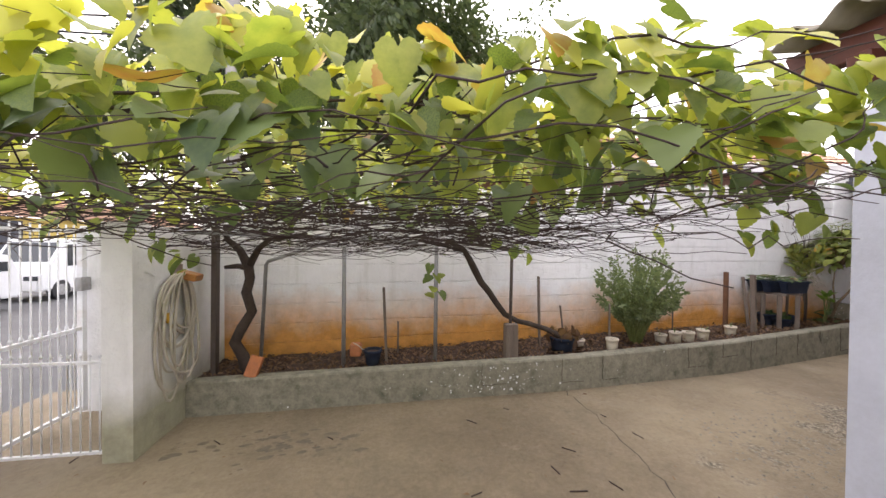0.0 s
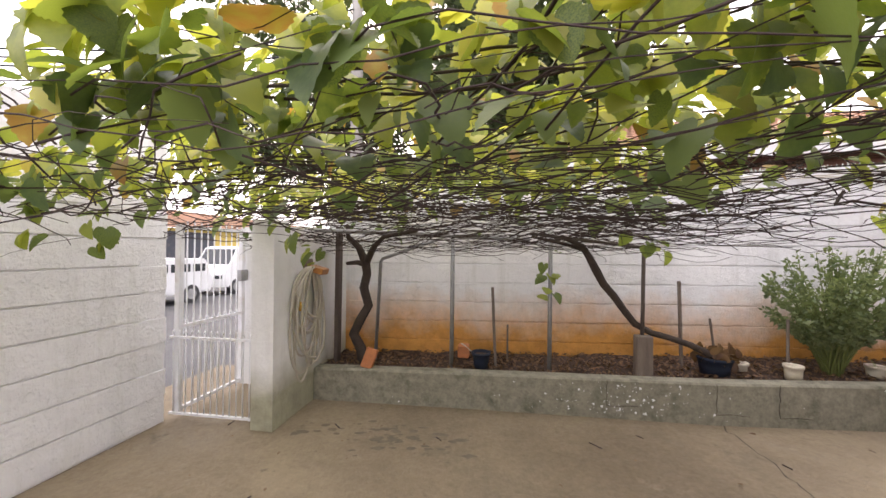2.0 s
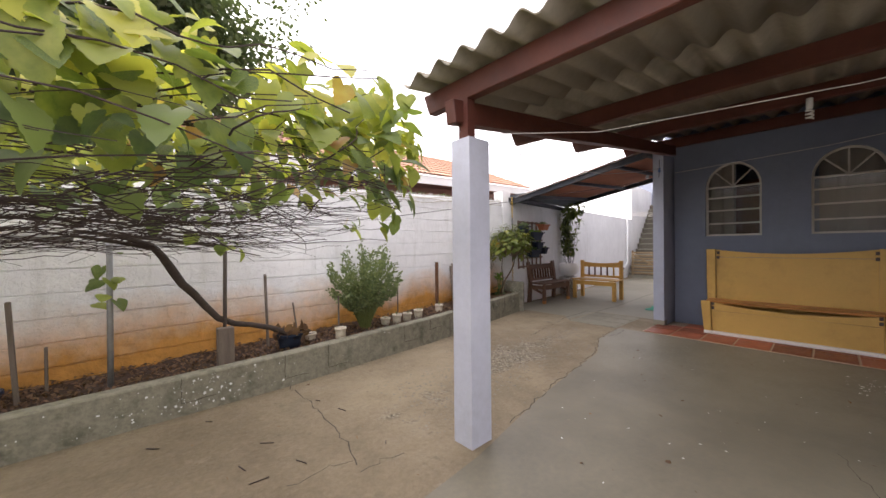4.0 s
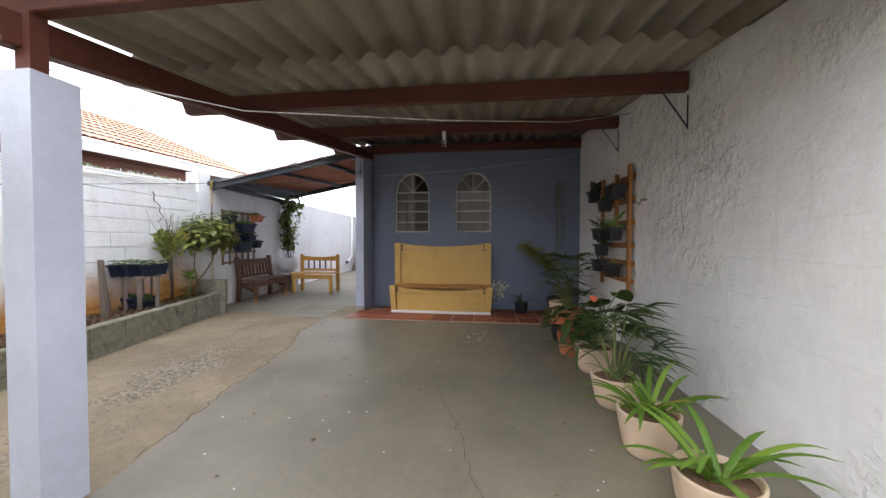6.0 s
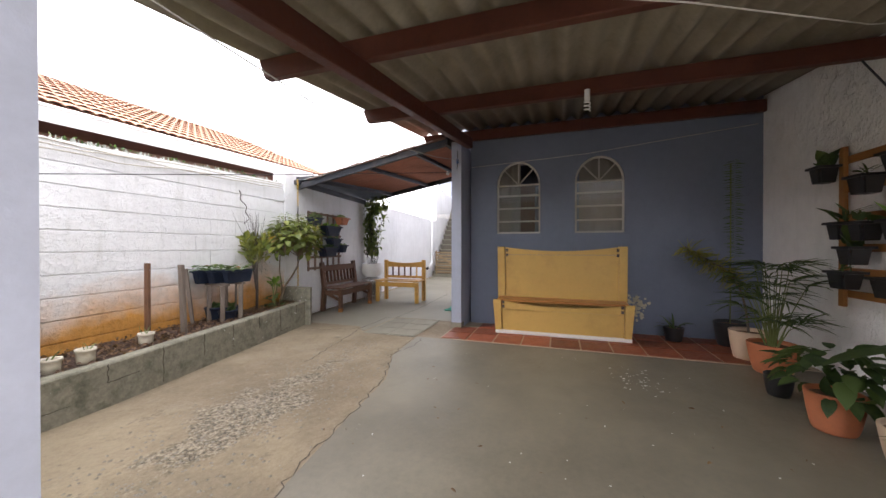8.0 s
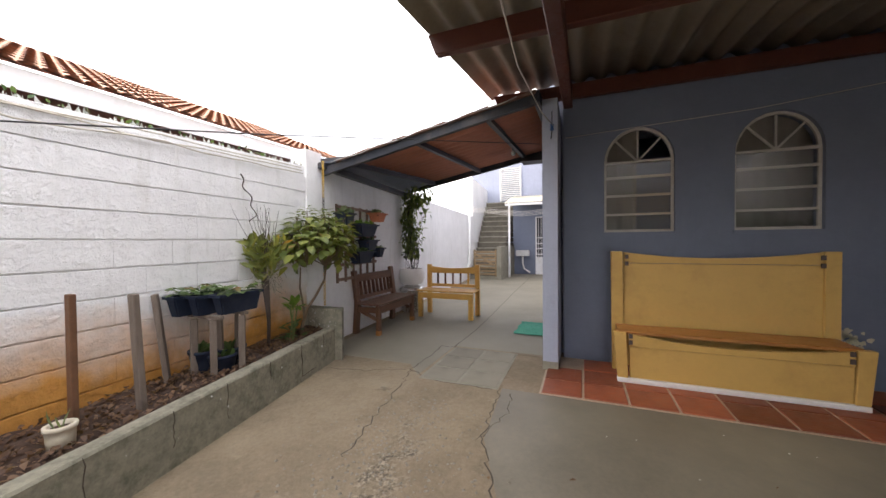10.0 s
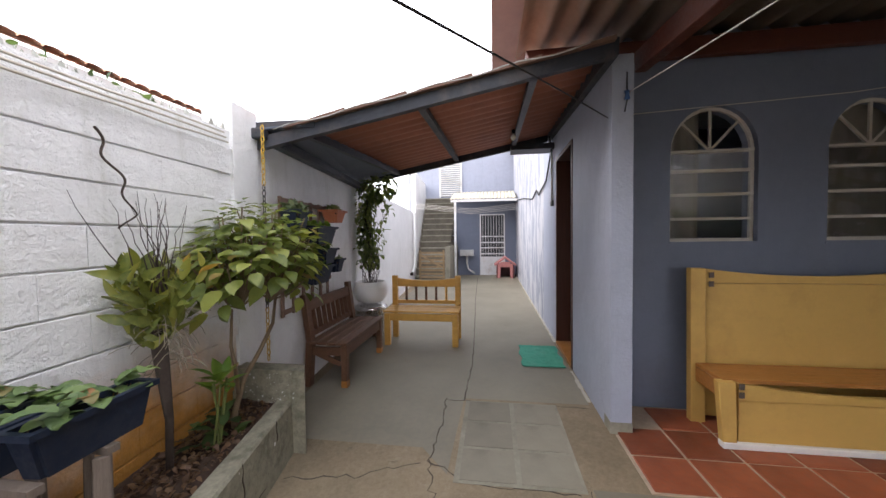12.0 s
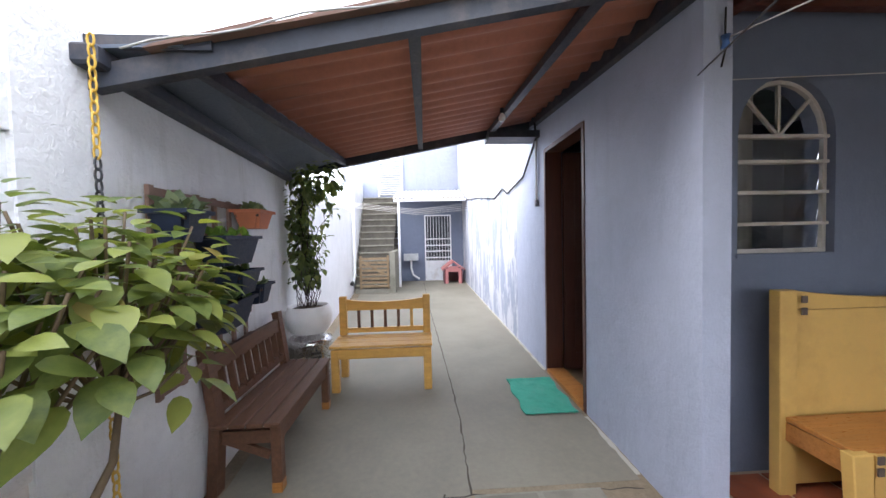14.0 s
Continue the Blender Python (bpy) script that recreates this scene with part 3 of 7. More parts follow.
# ---- plant helpers ----
def leaf_outline(kind):
    """Half outlines of leaf blades: (along, half width), base to tip, in units of the blade's length."""
    return {"vine": ((-0.16, 0.10), (-0.22, 0.26), (-0.14, 0.40), (-0.03, 0.46), (0.02, 0.54), (0.12, 0.52), (0.20, 0.60), (0.29, 0.55), (0.36, 0.56), (0.46, 0.46), (0.54, 0.47), (0.62, 0.36), (0.72, 0.35), (0.78, 0.24), (0.87, 0.20), (0.93, 0.09)),
            "ovate": ((0.10, 0.22), (0.30, 0.34), (0.52, 0.33), (0.74, 0.22), (0.90, 0.08)),
            "lance": ((0.12, 0.05), (0.40, 0.075), (0.70, 0.055), (0.90, 0.02)),
            "small": ((0.25, 0.22), (0.60, 0.25)),
            "round": ((-0.12, 0.26), (0.10, 0.42), (0.40, 0.46), (0.70, 0.36), (0.90, 0.16)),
            "needle": ((0.5, 0.05),)}[kind]


def leaf_geo(kind, fold=0.25, droop=0.25):
    """Vertices and faces of one folded, drooping blade of length 1 along +y, its face to +z."""
    half = leaf_outline(kind)
    vs, fs = [(0.0, 0.0, 0.0)], []

    def curve(y):
        return -droop * max(y, 0.0) ** 2
    for y, w in half:
        yy = max(y, 0.06)
        vs += [(0.0, yy, curve(yy)), (w, y, curve(y) + fold * w), (-w, y, curve(y) + fold * w)]
    vs.append((0.0, 1.0, curve(1.0)))
    tip = len(vs) - 1
    fs += [(0, 2, 1), (0, 1, 3)]
    for i in range(len(half) - 1):
        a, b = 1 + 3 * i, 4 + 3 * i
        fs += [(a, a + 1, b + 1, b), (a, b, b + 2, a + 2)]
    a = 1 + 3 * (len(half) - 1)
    fs += [(a, a + 1, tip), (a, tip, a + 2)]
    return vs, fs


def leaf_frame(place, tip, face, size, width=1.0):
    """The pose of a blade at place, pointing along tip and showing face."""
    y = Vector(tip).normalized()
    z = Vector(face) - y * Vector(face).dot(y)
    z = z.normalized() if z.length > 1e-4 else y.orthogonal().normalized()
    x = y.cross(z)
    m = Matrix((x * size * width, y * size, z * size)).transposed().to_4x4()
    m.translation = Vector(place)
    return m


def leaves_mesh(name, kind, frames_, material, fold=0.25, droop=0.25):
    vs, fs = leaf_geo(kind, fold, droop)
    base = np.array(vs)
    allv, allf, k = [], [], 0
    for m in frames_:
        a = np.array(m)
        allv.append(base @ a[:3, :3].T + a[:3, 3])
        allf += [tuple(i + k for i in f) for f in fs]
        k += len(vs)
    me = bpy.data.meshes.new(name)
    me.from_pydata(np.concatenate(allv).tolist(), [], allf)
    me.materials.append(material)
    for p in me.polygons:
        p.use_smooth = True
    return me


def leaves(name, kind, frames_, material, parent=None, fold=0.25, droop=0.25, label=""):
    ob = new(name, leaves_mesh(name, kind, frames_, material, fold, droop))
    if parent is not None:
        ob.parent = parent
    if label:
        ob["label"] = label
    return ob


def rnd(a, b):
    return random.uniform(a, b)


def unit():
    while True:
        v = Vector((rnd(-1, 1), rnd(-1, 1), rnd(-1, 1)))
        if 0.05 < v.length < 1:
            return v.normalized()


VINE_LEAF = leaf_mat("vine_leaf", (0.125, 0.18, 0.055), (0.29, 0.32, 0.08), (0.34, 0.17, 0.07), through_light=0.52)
# light from above put into the colour: bright top leaves, darker low ones
VINE_LIT = leaf_mat("lit_vine_leaf", (0.23, 0.285, 0.07), (0.46, 0.44, 0.11), (0.40, 0.22, 0.07), through_light=0.52)
VINE_SHADED = leaf_mat("shaded_vine_leaf", (0.075, 0.12, 0.058), (0.16, 0.21, 0.075), (0.30, 0.16, 0.07), rough=0.38, through_light=0.42)
POINS_LEAF = leaf_mat("poinsettia_leaf", (0.10, 0.14, 0.036), (0.24, 0.265, 0.062), (0.26, 0.17, 0.06), through_light=0.35)
DARK_LEAF = leaf_mat("dark_green_leaf", (0.038, 0.072, 0.028), (0.085, 0.13, 0.042))
LIME_LEAF = leaf_mat("fresh_green_leaf", (0.10, 0.20, 0.03), (0.20, 0.31, 0.05), (0.35, 0.28, 0.05))
GREY_LEAF = leaf_mat("grey_green_leaf", (0.12, 0.165, 0.085), (0.22, 0.26, 0.14))
TREE_LEAF = leaf_mat("dull_tree_leaf", (0.05, 0.075, 0.04), (0.09, 0.115, 0.06))
YELLOW_LEAF = leaf_mat("yellowing_leaf", (0.10, 0.13, 0.03), (0.27, 0.265, 0.06), (0.42, 0.24, 0.05), through_light=0.25)
CLIMBER_LEAF = leaf_mat("dull_climber_leaf", (0.07, 0.105, 0.035), (0.17, 0.20, 0.065), (0.22, 0.20, 0.06))
PALM_LEAF = leaf_mat("yellow_green_palm", (0.14, 0.15, 0.035), (0.25, 0.23, 0.06))
DRY_LEAF = leaf_mat("dry_leaf_litter", (0.10, 0.055, 0.035), (0.20, 0.12, 0.075))
BARK = plain("dark_vine_bark", (0.055, 0.04, 0.032), rough=0.9, var=0.4, scale=20, grain=90, bumps=0.9)
TWIG = plain("dry_vine_twig", (0.042, 0.026, 0.024), rough=0.8, var=0.4, scale=15, grain=80, bumps=0.5)
GREEN_STEM = plain("green_stem", (0.14, 0.17, 0.05), rough=0.6, var=0.2, scale=15)
GALV = plain("dull_galvanised_steel", (0.33, 0.33, 0.33), rough=0.5, metal=0.6, var=0.2, scale=10, dirt=(0.16, 0.13, 0.11))
GREY_WOOD = plain("weathered_grey_timber", (0.17, 0.135, 0.11), rough=0.85, var=0.3, scale=8, grain=60, bumps=0.5, stretch=(4, 4, 0.6))
DARK_POLE = plain("dark_rusted_pole", (0.09, 0.07, 0.06), rough=0.8, var=0.3, scale=12, bumps=0.4)
BRICK = plain("orange_brick", (0.50, 0.19, 0.08), rough=0.85, var=0.2, scale=18, bumps=0.5, dirt=(0.3, 0.13, 0.07))
NAVY = plain("navy_plastic", (0.012, 0.019, 0.038), rough=0.6, var=0.2, scale=8, bumps=0.05, dirt=(0.035, 0.04, 0.05), spec=0.25)
BLACK = plain("black_plastic", (0.016, 0.016, 0.018), rough=0.45, var=0.2, scale=8, bumps=0.05, spec=0.5)
CREAM = plain("cream_plastic", (0.66, 0.60, 0.48), rough=0.6, var=0.08, scale=8, bumps=0.1, dirt=(0.42, 0.34, 0.24))
HOSE = plain("pale_hose_rubber", (0.50, 0.46, 0.38), rough=0.5, var=0.12, scale=10, dirt=(0.34, 0.29, 0.22))
WHITE_STEEL = plain("white_painted_steel", (0.74, 0.75, 0.77), rough=0.4, var=0.08, scale=8, dirt=(0.5, 0.44, 0.38))


# ---- grape vine ----
def canopy_low(x, y):
    """Height of the mat of twigs under the vine."""
    return 1.165 + 0.066 * max(0.0, 3.6 - y) + 0.04 * noise.noise((x * 0.9, y * 0.9, 3.0)) - 0.03 * max(0, abs(x - 0.8) - 1.2)


vine = thing("grape_vine", "old grape vine with yellow-green leaves trained on wires", "vine", pose(0.26, 0.0, 0.0))
bm = bmesh.new()
tube(bm, [(0.04, 3.66, 0.20), (0.0, 3.66, 0.34), (-0.06, 3.66, 0.45), (-0.01, 3.66, 0.56), (0.06, 3.66, 0.68), (0.02, 3.66, 0.82), (0.05, 3.65, 0.93), (0.04, 3.64, 1.02),
          (0.0, 3.60, 1.14), (-0.08, 3.58, 1.22), (-0.05, 3.50, 1.30)], [0.05, 0.042, 0.04, 0.038, 0.036, 0.036, 0.034, 0.036, 0.026, 0.02, 0.015], 9)
tube(bm, [(0.06, 3.62, 1.03), (0.13, 3.60, 1.15), (0.22, 3.55, 1.22), (0.5, 3.45, 1.26)], [0.03, 0.022, 0.018, 0.014], 7)
tube(bm, [(0.05, 3.63, 1.0), (-0.03, 3.64, 1.02), (-0.12, 3.64, 1.01)], [0.024, 0.02, 0.014], 7)
part("trunk", bm, BARK, vine, "gnarled dark trunk")
bm = bmesh.new()
tube(bm, [(2.66, 3.80, 0.27), (2.55, 3.78, 0.40), (2.43, 3.77, 0.46), (2.28, 3.76, 0.51), (2.16, 3.75, 0.54), (2.05, 3.74, 0.60), (1.97, 3.73, 0.70), (1.90, 3.72, 0.80), (1.83, 3.71, 0.88), (1.77, 3.70, 0.99), (1.72, 3.68, 1.08), (1.66, 3.64, 1.16), (1.5, 3.5, 1.22)],
     [0.03, 0.026, 0.022, 0.021, 0.022, 0.024, 0.025, 0.027, 0.028, 0.030, 0.026, 0.02, 0.014], 9)
tube(bm, [(1.70, 3.66, 1.13), (1.55, 3.60, 1.17), (1.3, 3.5, 1.22)], [0.016, 0.013, 0.01], 7)
part("trunk", bm, BARK, vine, "leaning dark trunk")


def vine_right(y):
    """Right-hand limit of the canopy."""
    return min(2.72, 1.5 + 0.86 * (y - 0.6))


# bundles of old canes tied along the wires
bm = bmesh.new()
for y0, z0 in ((1.80, 1.52), (2.30, 1.46), (2.95, 1.36)):
    for i in range(3):
        x, y = rnd(-0.9, 0.2), y0 + rnd(-0.03, 0.03)
        z, pts = z0 + rnd(-0.03, 0.03), []
        n = random.randint(16, 24)
        for k in range(n):
            pts.append((x, y, z + 0.012 * math.sin(k * 0.7 + i)))
            x = min(vine_right(y) - 0.1, x + 0.12)
            y += rnd(-0.02, 0.02)
            z += rnd(-0.012, 0.012)
        tube(bm, pts, [0.0052 * (1 - 0.6 * k / n) for k in range(n)], 6)
tagged(part("cane_mass", bm, BARK, vine, "dark woody canes"), kind="stuff")
bm = bmesh.new()
# long thin canes running mostly along the wires
for i in range(300):
    x, y = rnd(-0.95, 1.7), 1.5 + 2.35 * random.random() ** 0.8
    a = rnd(-0.95, 0.95)
    lift = 0.30 * random.random() ** 1.7 - 0.025
    r, n, pts = rnd(0.0020, 0.0046) * (0.6 if y < 2.0 else 1.0), random.randint(8, 17), []
    for k in range(n):
        q = (x, y, canopy_low(x, y) + lift + 0.02 * math.sin(k * 0.5 + i) + rnd(-0.008, 0.008))
        if x < vine_right(y) - 0.1:
            pts.append(q)
        a += rnd(-0.26, 0.26) - a * 0.03
        lift += rnd(-0.02, 0.022)
        y = min(3.92, max(1.45, y + 0.11 * math.sin(a)))
        x = min(vine_right(y), x + 0.11 * math.cos(a))
    if len(pts) > 2:
        tube(bm, pts, [r * (1 - 0.6 * k / n) for k in range(len(pts))], 4, False)
# short crooked side shoots
for i in range(560):
    x, y = rnd(-0.85, 2.5), 1.5 + 2.35 * random.random() ** 0.8
    x = min(x, vine_right(y) - 0.2)
    a = rnd(0, math.tau)
    z, climb, r, pts = canopy_low(x, y) + rnd(-0.04, 0.22), rnd(-0.025, 0.035), rnd(0.0014, 0.003), []
    for k in range(random.randint(4, 7)):
        if k < 2 or x < vine_right(y) - 0.14:
            pts.append((x, y, z))
        a += rnd(-0.5, 0.5)
        y = min(3.92, max(1.45, y + 0.07 * math.sin(a)))
        x = min(vine_right(y) - 0.12, max(-0.95, x + 0.07 * math.cos(a)))
        z += climb + rnd(-0.02, 0.02)
    tube(bm, pts, [r * (1 - 0.1 * k) for k in range(len(pts))], 4, False)
# bare shoots that stick out of the rim and hang
for i in range(46):
    x, y = rnd(-0.9, 1.8), rnd(1.5, 2.0) if i % 2 else rnd(2.0, 3.8)
    z, a, pts = canopy_low(x, y) + 0.03, rnd(0, math.tau), []
    for k in range(6):
        pts.append((x, y, z))
        x, y, z = min(vine_right(y) - 0.05, x + 0.04 * math.cos(a)), max(1.44, y + 0.04 * math.sin(a)), z - rnd(0.0, 0.022)
        a += rnd(-0.5, 0.5)
    tube(bm, pts, [0.0024, 0.0022, 0.002, 0.0017, 0.0014, 0.001], 4, False)
tagged(part("twig_mass", bm, TWIG, vine, "tangle of thin dry twigs"), kind="stuff")


def vine_leaf_pose(x, y, z):
    side = Vector((0.5 * (x - 1.0), -0.9, 0)) * rnd(0.2, 1.0) + Vector((rnd(-0.5, 0.5), rnd(-0.5, 0.3), 0))
    face = side * rnd(0.3, 1.0) + Vector((rnd(-0.4, 0.4), 0, rnd(0.4, 1.4)))
    tip = Vector((side.x * 0.6 + rnd(-0.7, 0.7), side.y * 0.5 + rnd(-0.5, 0.5), rnd(-1.1, 0.1)))
    return leaf_frame((x, y, z), tip, face, random.choice((0.042, 0.050, 0.058, 0.066, 0.076, 0.090)) * rnd(0.85, 1.12), rnd(0.85, 1.1))


blades = [leaves_mesh("leaf", "vine", [Matrix.Identity(4)], VINE_LEAF, f, d) for f, d in ((0.3, 0.3), (0.1, 0.45), (0.5, 0.15), (-0.15, 0.4))]
VINE_ONE = leaf_mat("vine_leaf_single", (0.10, 0.155, 0.055), (0.30, 0.34, 0.08), (0.34, 0.17, 0.07), per="object", through_light=0.45)
for b in blades:
    b.materials[0] = VINE_ONE


def crest(x, y):
    """Top of the foliage."""
    return 1.60 + 0.08 * max(-0.6, min(1.0, x - 0.8)) - 0.12 * max(0.0, 0.3 - x) + 0.13 * noise.noise((x * 1.9, y * 1.9, 8.0)) + 0.08 * (y - 1.7) - 0.06 * max(0.0, x - 2.0)


near, far, top_lit, old = [], [], [], []
for i in range(6000):
    x = rnd(-0.95, 2.75)
    y = 1.47 + 0.05 * noise.noise((x * 3.0, 0, 0)) + 2.4 * random.random() ** 1.35
    if (x > 2.3 and y > 2.6) or x > vine_right(y) - 0.05:
        continue
    lo, hi = canopy_low(x, y) + 0.02, crest(x, y)
    z = lo + (hi - lo) * random.random() ** (0.6 if y < 2.1 else 0.5)
    if y > 2.3 and random.random() < 0.38:
        continue
    if noise.noise((x * 4.2, y * 4.2, z * 4.2)) < -0.28 or (z < lo + 0.2 and random.random() < (0.40 if y < 1.9 else 0.68)):
        continue
    # high leaves take the lit colour; those in old, low down, the shaded one
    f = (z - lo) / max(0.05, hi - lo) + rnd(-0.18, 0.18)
    (near if y < 2.0 and 0.3 < f < 0.8 and len(near) < 200 and random.random() < 0.6 else top_lit if f > 0.56 else old if f < 0.30 else far).append(vine_leaf_pose(x, y, z))
# trails of leaves that hang from the rim
for x0, y0, z0, dx, dy, dz, n in ((2.3, 1.85, 1.62, 0.2, 0.15, 0.15, 10), (2.2, 1.75, 1.45, 0.15, 0.0, -0.25, 9), (2.35, 1.95, 1.4, 0.22, 0.15, -0.22, 9),
                                  (-0.5, 2.0, 1.45, -0.35, 0.2, -0.30, 16), (-0.75, 2.3, 1.35, -0.12, 0.2, -0.22, 10), (1.9, 3.3, 1.22, 0.3, 0.3, -0.1, 8), (1.42, 3.72, 1.0, 0.02, 0.0, -0.2, 8), (-0.1, 3.0, 1.22, 0.0, 0.1, -0.15, 8), (-0.6, 1.9, 1.55, -0.3, 0.1, 0.02, 8), (-0.15, 2.7, 1.3, 0.12, 0.1, -0.18, 5),
                                  (2.5, 2.6, 1.35, 0.3, 0.3, -0.12, 7), (1.45, 3.68, 1.12, 0.06, 0.0, -0.34, 22), (1.62, 3.66, 1.06, 0.10, 0.0, -0.22, 12), (2.0, 3.6, 1.18, 0.3, 0.0, -0.06, 14), (0.4, 2.6, 1.24, 0.5, 0.0, -0.05, 16), (1.2, 2.4, 1.26, 0.6, 0.0, -0.06, 14), (-0.75, 1.95, 1.42, -0.15, 0.15, -0.22, 14), (0.72, 3.72, 1.05, 0.04, 0.0, -0.12, 4),
                                  (2.45, 2.0, 1.72, 0.2, 0.0, 0.12, 9), (-0.4, 2.95, 1.24, 0.1, 0.0, -0.16, 5)):
    for k in range(n):
        f = rnd(0, 1)
        near.append(vine_leaf_pose(x0 + dx * f + rnd(-0.05, 0.05), y0 + dy * f + rnd(-0.05, 0.05), z0 + dz * f + rnd(-0.04, 0.04)))
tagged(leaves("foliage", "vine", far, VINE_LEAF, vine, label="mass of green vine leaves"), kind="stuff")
tagged(leaves("young_foliage", "vine", top_lit, VINE_LIT, vine, 0.2, 0.35, label="yellow-green leaves on top, coloured as lit"), kind="stuff")
tagged(leaves("old_foliage", "vine", old, VINE_SHADED, vine, 0.15, 0.4, label="dark green leaves below, coloured as shaded"), kind="stuff")
for m in near[:300]:
    ob = new("leaf", random.choice(blades))
    ob.parent = vine
    ob.matrix_basis = m

# ---- props in the planter ----
def pole(name, pts, r, material, label, category, sides=8):
    bm = bmesh.new()
    tube(bm, pts, r, sides)
    return tagged(part(name, bm, material), label, category)


BROWN_STAKE = plain("brown_stake_timber", (0.14, 0.068, 0.036), rough=0.8, var=0.3, scale=8, bumps=0.4)


def stake(x, y, z0, z1, w, material, lean=(0, 0), label="weathered timber stake driven into the soil"):
    bm = bmesh.new()
    bar(bm, (x, y, z0), (x + lean[0], y + lean[1], z1), w, w * 0.6)
    bevelled(bm, 0.003)
    return tagged(part("stake", bm, material), label, "stake")


stake(0.06, 3.66, 0.15, 1.30, 0.06, DARK_POLE, (0.01, 0), "dark timber post in the corner of the planter")
pole("pipe", [(-0.08, 3.45, 1.265), (0.66, 3.55, 1.245), (1.56, 3.66, 1.20)], 0.016, GALV, "galvanised pipe carrying the vine along the wall", "pipe")
pole("pipe", [(0.35, 3.74, 0.20), (0.39, 3.74, 1.02), (0.41, 3.73, 1.05), (0.91, 3.70, 1.22)], 0.014, GALV, "bent galvanised pipe propping the vine", "pipe")
pole("pipe", [(0.98, 3.70, 0.18), (0.985, 3.70, 1.25)], 0.016, GALV, "upright galvanised pipe in the planter", "pipe")
pole("pipe", [(1.71, 3.71, 0.18), (1.715, 3.71, 1.24)], 0.016, GALV, "upright galvanised pipe in the planter", "pipe")
pole("pipe", [(2.35, 3.72, 0.40), (2.36, 3.72, 1.16)], 0.014, DARK_POLE, "dark steel pipe standing on a block", "pipe")
pole("pipe", [(2.365, 3.72, 1.15), (1.56, 3.66, 1.25)], 0.012, DARK_POLE, "dark rail carrying the vine", "pipe")
stake(1.32, 3.74, 0.15, 0.84, 0.035, GREY_WOOD, (-0.03, 0))
stake(1.41, 3.92, 0.20, 0.52, 0.025, GREY_WOOD, (0.0, 0))
stake(2.73, 3.98, 0.20, 0.90, 0.03, GREY_WOOD, (-0.02, 0))
stake(3.33, 3.82, 0.18, 0.66, 0.02, GREY_WOOD, (0.0, 0))
stake(3.04, 4.1, 0.2, 0.60, 0.02, GREY_WOOD, (-0.05, 0))
stake(4.24, 4.12, 0.2, 0.66, 0.016, GREY_WOOD)
stake(4.92, 4.17, 0.2, 0.92, 0.045, BROWN_STAKE, (0.0, 0), "red-brown timber stake beside a cut pot")
stake(5.14, 4.05, 0.2, 0.90, 0.05, GREY_WOOD, (-0.03, 0.0))
bm = bmesh.new()
bar(bm, (2.35, 3.70, 0.20), (2.35, 3.70, 0.53), 0.11, 0.07, (0, 1, 0))
bevelled(bm, 0.006)
tagged(part("block", bm, GREY_WOOD), "upright weathered block under a vine prop", "block")
bm = bmesh.new()
bar(bm, (0.36, 3.52, 0.235), (0.4, 3.56, 0.37), 0.085, 0.05, (0, 1, 0))
bevelled(bm, 0.004)
tagged(part("brick", bm, BRICK), "orange brick leaning on the planter rim", "brick")
bm = bmesh.new()
bar(bm, (1.06, 3.85, 0.26), (1.06, 3.85, 0.36), 0.09, 0.09)
bevelled(bm, 0.008)
tagged(part("brick", bm, BRICK), "broken orange brick lying in the soil", "brick")


def pot_profile(r0, r1, h, t=0.008, lip=0.012):
    return [(0, 0), (r0, 0), (r0 + (r1 - r0) * 0.5, h * 0.5), (r1, h - lip * 1.6), (r1 + lip * 0.5, h - lip * 1.5), (r1 + lip * 0.5, h), (r1 - t, h), (r1 - t, h * 0.82), (r0 * 0.9, h * 0.80)]


def small_pot(name, x, y, z, r0, r1, h, material, label, sides=20):
    ob = thing(name, label, "pot", pose(x, y, z))
    bm = bmesh.new()
    lathe(bm, pot_profile(r0, r1, h), sides=sides)
    part("pot_body", bm, material, ob)
    bm = bmesh.new()
    lathe(bm, [(r1 - 0.009, h * 0.82), (0, h * 0.86)], sides=sides)
    part("potting_soil", bm, SOIL, ob)
    return ob


b = small_pot("bucket", 1.21, 3.67, 0.245, 0.05, 0.068, 0.115, NAVY, "small navy plastic bucket with a wire handle")
bm = bmesh.new()
tube(bm, [(-0.07, 0, 0.11), (-0.12, 0.01, 0.15), (-0.15, 0.0, 0.17)], 0.004, 6)
part("handle", bm, HOSE, b, "pale handle")
p = small_pot("plant_pot", 2.86, 3.80, 0.25, 0.085, 0.105, 0.13, NAVY, "dark blue pot beside the vine trunk with withered leaves")
leaves("withered_leaves", "ovate", [leaf_frame((rnd(-0.1, 0.14), rnd(-0.1, 0.1), rnd(0.11, 0.17)), unit(), unit(), rnd(0.05, 0.09)) for i in range(60)], DRY_LEAF, p)
for x, y, h in ((3.32, 3.76, 0.10), (4.06, 3.88, 0.10), (4.22, 3.90, 0.09), (4.40, 3.92, 0.10), (4.82, 4.02, 0.095), (3.92, 3.90, 0.08), (3.09, 3.92, 0.06)):
    b = small_pot("cut_pot", x, y, rim_z(x) - 0.015, 0.046, 0.05, h, CREAM, "cut-off cream plastic pot half sunk in soil", 16)
    b["group"] = "cut cream pots in the planter"
    if x > 3.5:
        leaves("seedling", "lance", [leaf_frame((rnd(-0.02, 0.02), rnd(-0.02, 0.02), h * 0.8), (rnd(-0.6, 0.6), rnd(-0.6, 0.6), 1), unit(), rnd(0.04, 0.10)) for i in range(3)], GREY_LEAF, b)

